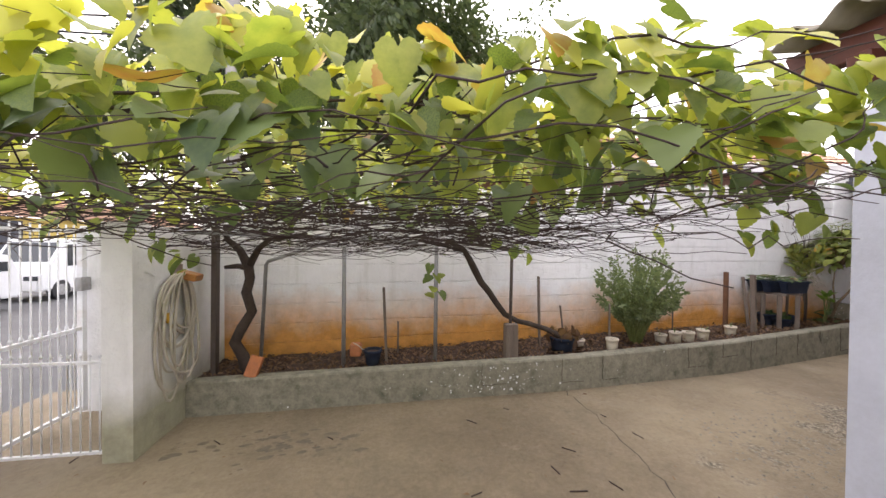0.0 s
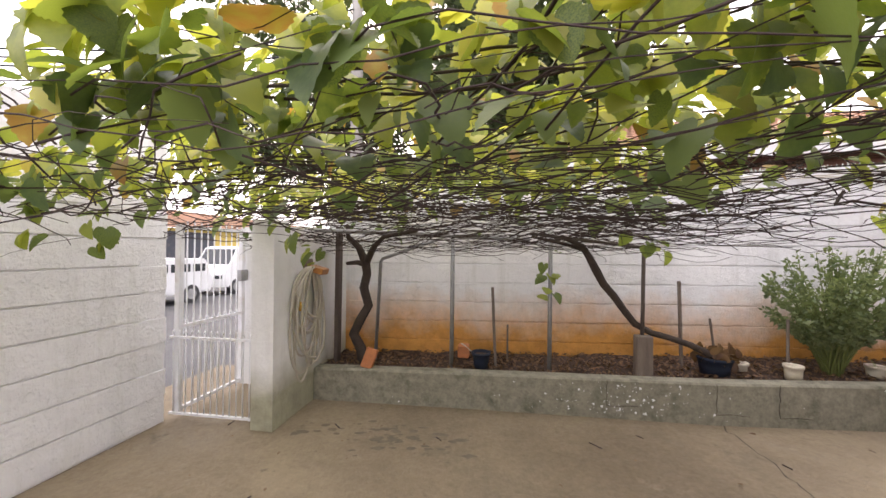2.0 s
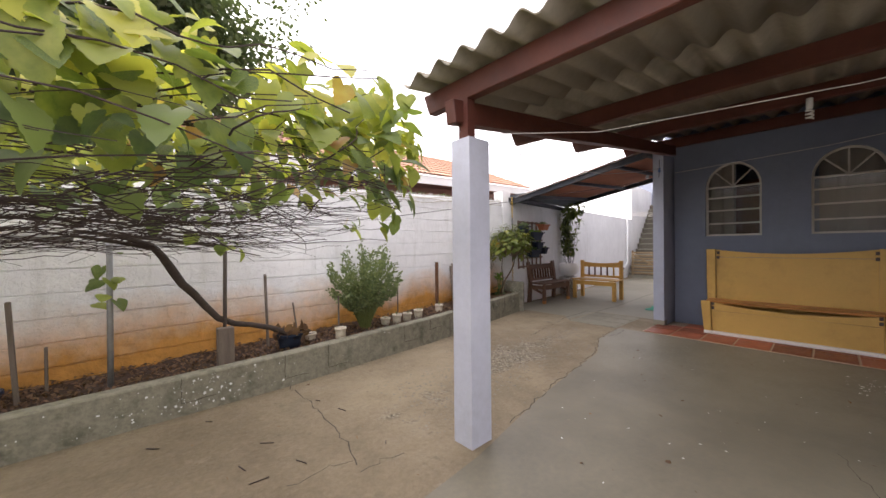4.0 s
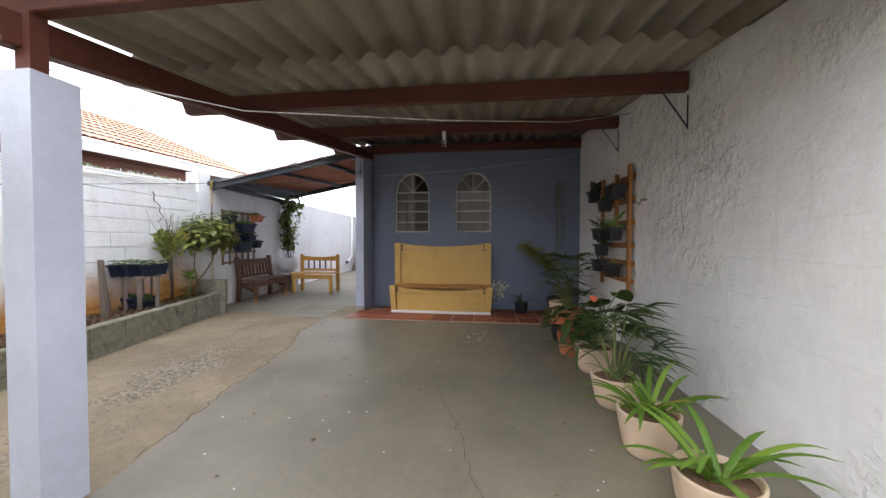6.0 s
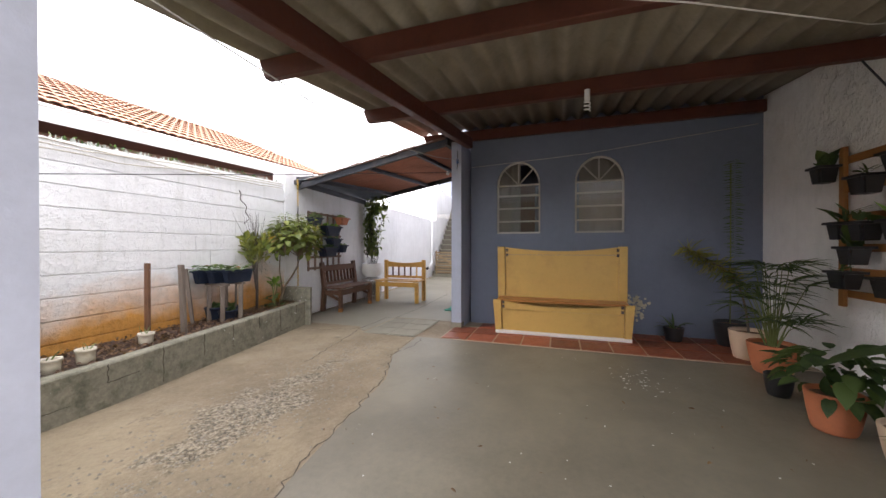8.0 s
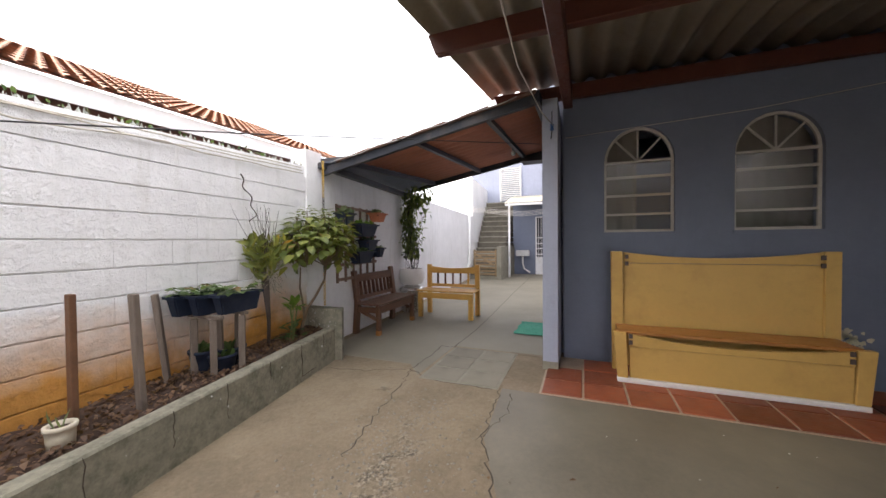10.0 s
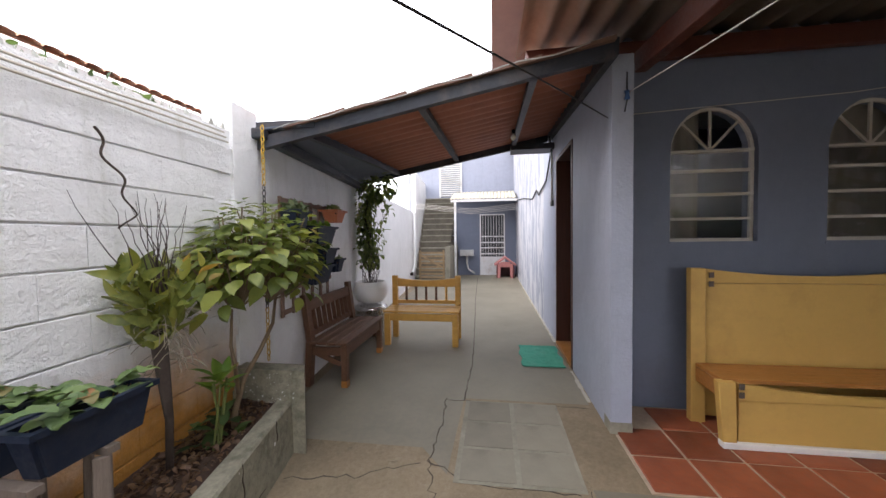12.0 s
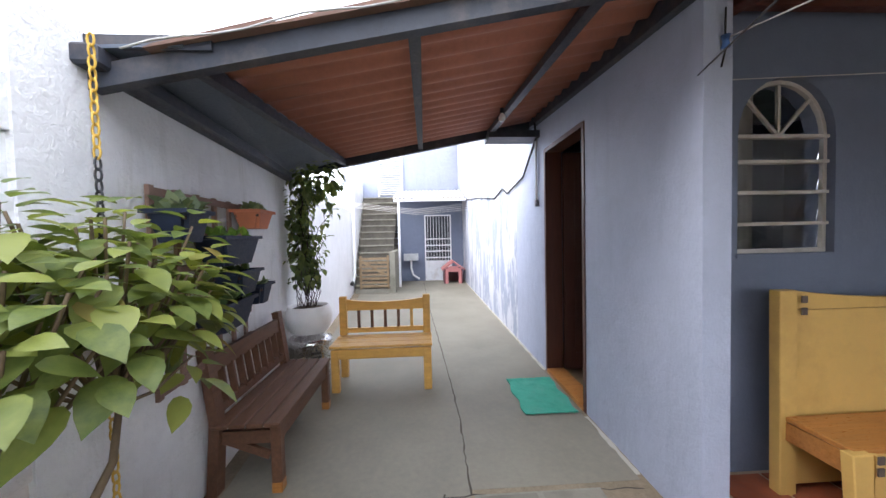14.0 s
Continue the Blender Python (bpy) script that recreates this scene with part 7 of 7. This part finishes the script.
def car(name, label, y0, length, height, xside, bonnet):
    """A parked vehicle along y; its side faces the yard."""
    ob = thing(name, label, "car", pose(xside - 0.85, y0, -0.70))
    prof = [(0.0, 0.32), (0.0, 0.78), (0.10, 0.92), (bonnet, 1.02), (bonnet + 0.55, height - 0.05), (bonnet + 0.8, height), (length - 0.25, height), (length - 0.03, height - 0.45), (length, 0.75), (length, 0.32)]
    bm = bmesh.new()
    l = [bm.verts.new((-0.82, y, z)) for y, z in prof]
    r = [bm.verts.new((0.82, y, z)) for y, z in prof]
    bm.faces.new(l)
    bm.faces.new(r)
    for k in range(len(prof)):
        bm.faces.new((l[k], l[(k + 1) % len(prof)], r[(k + 1) % len(prof)], r[k]))
    bmesh.ops.bevel(bm, geom=bm.edges[:], offset=0.05, segments=2, affect="EDGES", clamp_overlap=True)
    part("body", bm, CAR_WHITE, ob)
    for a, b in ((bonnet + 0.62, bonnet + 1.35), (bonnet + 1.45, length - 0.9), (length - 0.8, length - 0.3)):
        bm = bmesh.new()
        bar(bm, (0.825, a, (1.02 + height - 0.14) / 2), (0.825, b, (1.02 + height - 0.14) / 2), 0.012, height - 1.24)
        bevelled(bm, 0.004)
        part("side_window", bm, CAR_GLASS, ob)
    bm = bmesh.new()
    bar(bm, (0, bonnet + 0.06, 1.08), (0, bonnet + 0.5, height - 0.12), 1.4, 0.03)
    part("windscreen", bm, CAR_GLASS, ob)
    for y in (0.75, length - 0.85):
        for x in (-0.74, 0.74):
            bm = bmesh.new()
            ring = [(0.30, -0.1), (0.31, 0.0), (0.30, 0.1)]
            tube(bm, [(x - 0.09, y, 0.31), (x + 0.095, y, 0.31)], 0.31, 20)
            wh = part("wheel", bm, BLACK, ob)
            bm = bmesh.new()
            tube(bm, [(x - 0.1, y, 0.31), (x + 0.108, y, 0.31)], 0.18, 14)
            part("rim", bm, GALV, wh)
    bm = bmesh.new()
    box(bm, 0.45, 0.80, -0.02, 0.03, 0.66, 0.80)
    part("headlight", bm, CAR_GLASS, ob)
    return ob


car("van", "white van parked along the street", 13.0, 4.8, 1.95, -9.3, 0.35)
car("parked_car", "white car parked along the street", 8.1, 4.0, 1.5, -8.9, 0.95)

# ---- trees beyond the wall ----
def tree(name, x, y, height, radius, n_leaf, label, seed, bare=False):
    random.seed(seed)
    ob = thing(name, label, "tree", pose(x, y, -0.75))
    bm = bmesh.new()
    tube(bm, [(0, 0, 0), (0.05, 0, height * 0.2), (0, 0.1, height * 0.42)], [0.22, 0.18, 0.14], 10)
    ends = []
    for k in range(15):
        a, e = k * 2.399, rnd(0.3, 1.1)
        p, d, r = Vector((0, 0.05, height * rnd(0.25, 0.42))), Vector((math.cos(a) * math.cos(e), math.sin(a) * math.cos(e), math.sin(e))), 0.09
        pts, rs = [p], [r]
        for s in range(6):
            d = (d + Vector((rnd(-0.35, 0.35), rnd(-0.35, 0.35), rnd(-0.1, 0.3)))).normalized()
            p = p + d * radius * 0.23
            r *= 0.68
            pts.append(p)
            rs.append(r)
            if s > 1:
                ends.append(p)
                for j in range(3):
                    q, dd = p.copy(), (d + unit() * 0.9).normalized()
                    sp = [q]
                    for m in range(4):
                        q = q + dd * radius * 0.10
                        dd = (dd + unit() * 0.4).normalized()
                        sp.append(q)
                    ends += sp[1:]
                    tube(bm, sp, [r * 0.5, r * 0.4, r * 0.3, r * 0.2, r * 0.12], 4, False)
        tube(bm, pts, rs, 6, False)
    part("trunk", bm, BARK, ob)
    fr = []
    for k in range(n_leaf):
        c = random.choice(ends)
        v = unit()
        fr.append(leaf_frame(c + v * radius * rnd(0.02, 0.17), v + Vector((0, 0, -0.6)), v.orthogonal(), rnd(0.09, 0.17), 0.9))
    tagged(leaves("crown", "small", fr, TREE_LEAF, ob, 0.2, 0.3, "dull grey-green leaves"), kind="stuff")
    return ob


tree("tree", -0.5, 8.8, 7.4, 3.6, 62000, "large dull-leaved tree rising behind the white wall", 5)
tree("tree", 2.4, 10.2, 6.6, 3.2, 11000, "thin-leaved half-bare tree behind the wall", 9)
pl = thing("utility_pole", "grey concrete utility pole behind the wall", "pole")
bm = bmesh.new()
tube(bm, [(-0.9, 6.2, -0.75), (-0.9, 6.2, 7.5)], [0.11, 0.08], 10)
part("shaft", bm, plain("pole_concrete", (0.30, 0.29, 0.27), 0.85), pl)
bm = bmesh.new()
bar(bm, (-1.7, 6.2, 6.6), (-0.1, 6.2, 6.6), 0.09, 0.09)
part("cross_arm", bm, GREY_WOOD, pl)
for k in range(4):
    pole("street_cable", [(-9, 4.0 + 0.1 * k, 3.6 + 0.12 * k), (-2.5, 4.4, 3.0 + 0.12 * k), (-0.9, 6.15, 4.0 + 0.3 * k)], 0.012, CABLE, "dark street cable running to the utility pole", "cable", 5)

# ---- floor wear: cracks, joints, rubble ----
def crack(name, pts, w, label, seed=1, jag=0.02, mat=None):
    """A thin dark crack lying in the floor, jagged along its length."""
    random.seed(seed)
    path = []
    for (xa, ya), (xb, yb) in zip(pts, pts[1:]):
        n = max(2, int(math.hypot(xb - xa, yb - ya) / 0.045))
        for k in range(n):
            f = k / n
            path.append(Vector((xa + (xb - xa) * f + rnd(-jag, jag), ya + (yb - ya) * f + rnd(-jag, jag), 0.0015)))
    bm = bmesh.new()
    prev = None
    for i, p in enumerate(path):
        d = path[min(i + 1, len(path) - 1)] - path[max(i - 1, 0)]
        s = Vector((-d.y, d.x, 0)).normalized() * (w * rnd(0.35, 1.0) / 2)
        pr = (bm.verts.new(p + s), bm.verts.new(p - s))
        if prev:
            bm.faces.new((prev[0], pr[0], pr[1], prev[1]))
        prev = pr
    return tagged(part(name, bm, mat or CRACK), label, "crack", kind="structure")


CRACK = plain("dirt_filled_crack", (0.075, 0.06, 0.045), 0.95, var=0.3, scale=20)
PATCH = plain("lighter_repair_mortar", (0.44, 0.41, 0.35), 0.85, var=0.2, scale=6, bumps=0.4)
crack("floor_crack", [(2.76, 3.53), (2.78, 3.0), (2.72, 2.43), (2.67, 2.17)], 0.0088, "dark jagged crack across the concrete floor", 2)
crack("floor_crack", [(2.67, 2.17), (2.81, 2.19), (2.94, 2.14)], 0.0066, "dark jagged crack across the concrete floor", 3)
crack("floor_crack", [(2.69, 2.30), (2.51, 2.33), (2.31, 2.30)], 0.0055, "dark jagged crack across the concrete floor", 4)
crack("floor_crack", [(3.6, 1.95), (4.17, 2.06), (4.8, 2.15), (5.43, 2.22), (6.0, 2.45), (6.75, 2.5)], 0.0099, "dark jagged crack across the concrete floor", 5)
crack("floor_crack", [(4.6, 0.55), (4.0, 0.35), (3.4, 0.2)], 0.004, "fine crack in the carport floor", 6)
crack("floor_joint", [(7.62, 3.22), (8.4, 3.20), (9.1, 3.22), (12.0, 3.35), (16.5, 3.5)], 0.014, "dirt-filled joint running down the passage floor", 7, 0.006)
crack("floor_joint", [(7.62, 3.35), (7.60, 2.24)], 0.012, "dirt-filled joint across the passage floor", 8, 0.008)
crack("floor_joint", [(7.64, 3.36), (7.2, 3.34), (6.86, 3.36), (6.70, 3.10), (6.69, 2.5)], 0.012, "dirt-filled joint across the passage floor", 9, 0.012)
crack("floor_joint", [(6.86, 3.36), (6.50, 3.27), (6.13, 3.21), (5.5, 3.1)], 0.011, "fine crack beside the planter", 10, 0.02)
crack("floor_joint", [(6.62, 4.10), (6.69, 3.69), (6.86, 3.36)], 0.010, "fine crack from the planter to the passage", 13, 0.02)
crack("floor_crack", [(6.68, 2.40), (6.37, 2.37), (5.9, 2.5)], 0.008, "fine crack by the tile patch", 14, 0.02)
crack("mortar_strip", [(7.70, 2.255), (8.38, 2.255)], 0.04, "pale mortar strip along the house wall foot", 11, 0.004, PATCH)
crack("mortar_strip", [(9.25, 2.25), (12.0, 2.25), (16.6, 2.25)], 0.04, "pale mortar strip along the house wall foot", 12, 0.004, PATCH)
bm = bmesh.new()
random.seed(31)
for k in range(1500):
    t = random.random()
    x, y = 3.3 + 3.0 * t + rnd(-0.25, 0.25), 2.55 + 0.35 * t + random.gauss(0, 0.24)
    if y > front_y(x) - 0.1:
        continue
    r = rnd(0.004, 0.013)
    vs = [bm.verts.new((x + r * rnd(0.6, 1.2) * a, y + r * rnd(0.6, 1.2) * b, 0.0)) for a, b in ((1, 0), (0, 1), (-1, 0), (0, -1))]
    top = bm.verts.new((x, y, r * 0.6))
    for q in range(4):
        bm.faces.new((vs[q], vs[(q + 1) % 4], top))
tagged(part("loose_grit", bm, plain("grey_grit", (0.24, 0.215, 0.17), 0.9, var=0.4, scale=40)), "loose grit on the eroded concrete", "grit", kind="stuff")
fr = []
for k in range(110):
    x, y = rnd(-0.9, 6.2), rnd(-0.6, 3.5)
    if y < front_y(x) - 0.05:
        fr.append(leaf_frame((x, y, 0.004), (rnd(-1, 1), rnd(-1, 1), 0.05), (rnd(-0.3, 0.3), rnd(-0.3, 0.3), 1), rnd(0.015, 0.04), rnd(0.3, 1)))
tagged(leaves("fallen_leaves", "ovate", fr, DRY_LEAF, None, 0.3, 0.2), "dry leaves fallen on the concrete floor", "fallen leaves", kind="stuff")
bm = bmesh.new()
for k in range(26):
    x, y, a = rnd(-0.4, 3.0), rnd(1.2, 3.3), rnd(0, math.tau)
    L = rnd(0.03, 0.09)
    tube(bm, [(x, y, 0.004), (x + L * math.cos(a), y + L * math.sin(a), 0.005)], 0.003, 4)
tagged(part("fallen_twigs", bm, TWIG), "short dry twigs fallen on the concrete floor", "fallen twigs", kind="stuff")

# open joints between the planter's blocks
random.seed(61)
for x in (2.06, 2.74, 3.12, 4.02, 4.42, 4.80, 5.18, 5.52, 5.90, 6.28, 6.62):
    bm = bmesh.new()
    top = rim_z(x) - 0.004
    drop = top * rnd(0.35, 0.98)
    pts = [(x + rnd(-0.006, 0.006), front_y(x) + 0.001, top - drop * k / 7) for k in range(8)]
    if random.random() < 0.5:
        zz = top - drop
        pts += [(x + 0.05 * k, front_y(x + 0.05 * k) + 0.001, zz + rnd(-0.006, 0.006)) for k in range(1, 5)]
    tube(bm, pts, [rnd(0.0012, 0.0035) for k in pts], 5)
    tagged(part("block_joint", bm, CRACK), "dark open joint in the planter blockwork", "joint", kind="structure")

# flaked paint on the planter and on the house front
bm = bmesh.new()
random.seed(41)


def flake(bm, p, ux, uz, r):
    n = random.randint(5, 8)
    vs = [bm.verts.new(Vector(p) + Vector(ux) * (r * rnd(0.4, 1.2) * math.cos(q * math.tau / n)) + Vector(uz) * (r * rnd(0.4, 1.2) * math.sin(q * math.tau / n))) for q in range(n)]
    bm.faces.new(vs)


for k in range(170):
    x = random.gauss(2.11, 0.28) if random.random() < 0.75 else rnd(-0.2, 6.8)
    if 0.01 < x < 6.8:
        z = rnd(0.02, rim_z(x) - 0.02)
        flake(bm, (x, front_y(x) - 0.0015, z), (1, 0.03 if x < 2.5 else 0.12, 0), (0, 0, 1), rnd(0.001, 0.0055) if k % 6 else rnd(0.006, 0.013))
for k in range(45):
    y = rnd(4.16, 4.5)
    flake(bm, (6.828, y, rnd(0.27, 0.49)), (0, 1, 0), (0, 0, 1), rnd(0.002, 0.008))
tagged(part("flaked_paint", bm, WHITE_PAINT), "flakes of old white paint on the planter wall", "flaked paint", kind="stuff")
bm = bmesh.new()
for k in range(60):
    flake(bm, (HX - 0.0015, 0.02 + random.gauss(0, 0.05), 0.34 + random.gauss(0, 0.08)), (0, 1, 0), (0, 0, 1), rnd(0.008, 0.03))
tagged(part("bare_plaster", bm, plain("cream_plaster", (0.55, 0.50, 0.36), 0.8)), "cream plaster bared where the blue paint flaked", "flaked paint", kind="stuff")

# splashes of paint and mud on the concrete
bm = bmesh.new()
random.seed(71)
for k in range(110):
    near_mark = k % 2
    x, y = (6.05 + random.gauss(0, 0.14), 0.31 + random.gauss(0, 0.09)) if near_mark else (rnd(3.4, 6.6), rnd(-0.4, 1.9))
    flake(bm, (x, y, 0.0026), (1, 0, 0), (0, 1, 0), rnd(0.003, 0.012 if near_mark else 0.009))
tagged(part("paint_specks", bm, WHITE_PAINT), "specks of spilt white paint on the carport floor", "paint specks", kind="stuff")
bm = bmesh.new()
for k in range(70):
    flake(bm, (0.72 + random.gauss(0, 0.22), 3.05 + random.gauss(0, 0.10), 0.0012 + 0.00003 * k), (1, 0.1, 0), (0, 0.5, 0), rnd(0.01, 0.055))
tagged(part("mud_stains", bm, plain("dried_mud", (0.17, 0.138, 0.10), 0.9, var=0.3, scale=14)), "dried mud stains on the concrete before the planter", "mud stains", kind="stuff")

# ---- pieces: wall blocks and floor tiles ----
def block_mesh(w, h, d, mat, ends=False, round_off=0.003):
    bm = bmesh.new()
    box(bm, -w / 2, w / 2, -d, 0, -h / 2, h / 2)
    bmesh.ops.bevel(bm, geom=[e for e in bm.edges if all(v.co.y < -d * 0.5 for v in e.verts) and (ends or abs(e.verts[0].co.z - e.verts[1].co.z) < 1e-4)], offset=round_off, segments=1, affect="EDGES")
    return mesh_of("block", bm, mat)


random.seed(51)
CH, BL = 0.166, 0.335
bmn = [block_mesh(BL + 0.004, CH - 0.008, d, WHITE_EARTH) for d in (0.013, 0.0136)]
bmj = block_mesh(BL - 0.0022, CH - 0.008, 0.013, WHITE_EARTH, True)
count = 0
for r in range(1, 12):
    z = 0.012 + CH * (r + 0.5)
    k = 0
    x = 0.01 + (0.0 if r % 2 else -BL / 2)
    while x < 6.75:
        xc = x + BL / 2
        if 0.16 < xc < 6.74 and z + CH / 2 < wall_top(xc) + 0.012:
            ob = new("block", bmj if xc > 5.3 and r < 8 and random.random() < 0.45 else bmn[k % 2])
            ob.parent = wall_north
            ob.matrix_world = pose(xc, wall_y(xc) + 0.012 + 0.0, z + 0.006 * (xc - 2) * 0.5, 0, -0.17, YAW)
        x += BL
        k += 1
bmw = [block_mesh(BL + 0.004, CH - 0.007, d, WHITE) for d in (0.012, 0.0126)]
for r in range(0, 10):
    z = 0.012 + CH * (r + 0.5)
    y = 2.965 - (0.0 if r % 2 else BL / 2)
    k = 0
    while y > 0.2:
        ob = new("block", bmw[k % 2])
        ob.parent = wall_west
        ob.matrix_world = pose(-0.792, y - BL / 2, z, 0, 0, 90)
        y -= BL
        k += 1
wall_south = bpy.data.objects["wall_south"]
bms = [block_mesh(0.404, 0.1998, d, ROUGH, False, 0.0008) for d in (0.005, 0.0056)]
for r in range(12):
    x = 2.62 - (0.0 if r % 2 else 0.2)
    k = 0
    while x < 7.4:
        if x > 2.61:
            ob = new("block", bms[k % 2])
            ob.parent = wall_south
            ob.matrix_world = pose(x + 0.2, -1.211, 0.10 + 0.2 * r, 0, 0, 180)
        x += 0.40
        k += 1
tf = thing("tile_floor", "strip of worn terracotta floor tiles before the house", "tile floor", kind="structure")
bm = bmesh.new()
box(bm, 6.74, HX - 0.002, -1.205, 2.10, -0.02, 0.006)
box(bm, 6.74, 7.26, 2.10, 2.21, -0.02, 0.006)
part("grout_bed", bm, GROUT, tf)
bm = bmesh.new()
box(bm, -0.143, 0.143, -0.143, 0.143, 0, 0.007)
bmesh.ops.bevel(bm, geom=[e for e in bm.edges if all(v.co.z > 0.005 for v in e.verts)], offset=0.004, segments=1, affect="EDGES")
tm = mesh_of("tile", bm, TILE)
for i in range(3):
    for j in range(11):
        y = 2.05 - 0.302 * j
        if i > 1 and j == 0:
            continue
        ob = new("tile", tm)
        ob.parent = tf
        ob.matrix_world = pose(6.893 + 0.302 * i, y, 0.006 + rnd(0, 0.0015), rnd(-0.2, 0.2), rnd(-0.2, 0.2), 0)
wt = thing("tile_patch", "patch of grey-white tiles set in the concrete", "tile patch", kind="structure")
bm = bmesh.new()
box(bm, 6.70, 7.62, 2.52, 3.20, -0.02, 0.0025)
part("mortar_bed", bm, CAST, wt)
bm = bmesh.new()
box(bm, -0.137, 0.137, -0.15, 0.15, 0, 0.004)
gm = mesh_of("tile", bm, GREY_TILE)
for i in range(3):
    for j in range(2):
        ob = new("tile", gm)
        ob.parent = wt
        ob.matrix_world = pose(6.86 + 0.303 * i, 2.69 + 0.33 * j, 0.002, 0, 0, rnd(-1, 1))
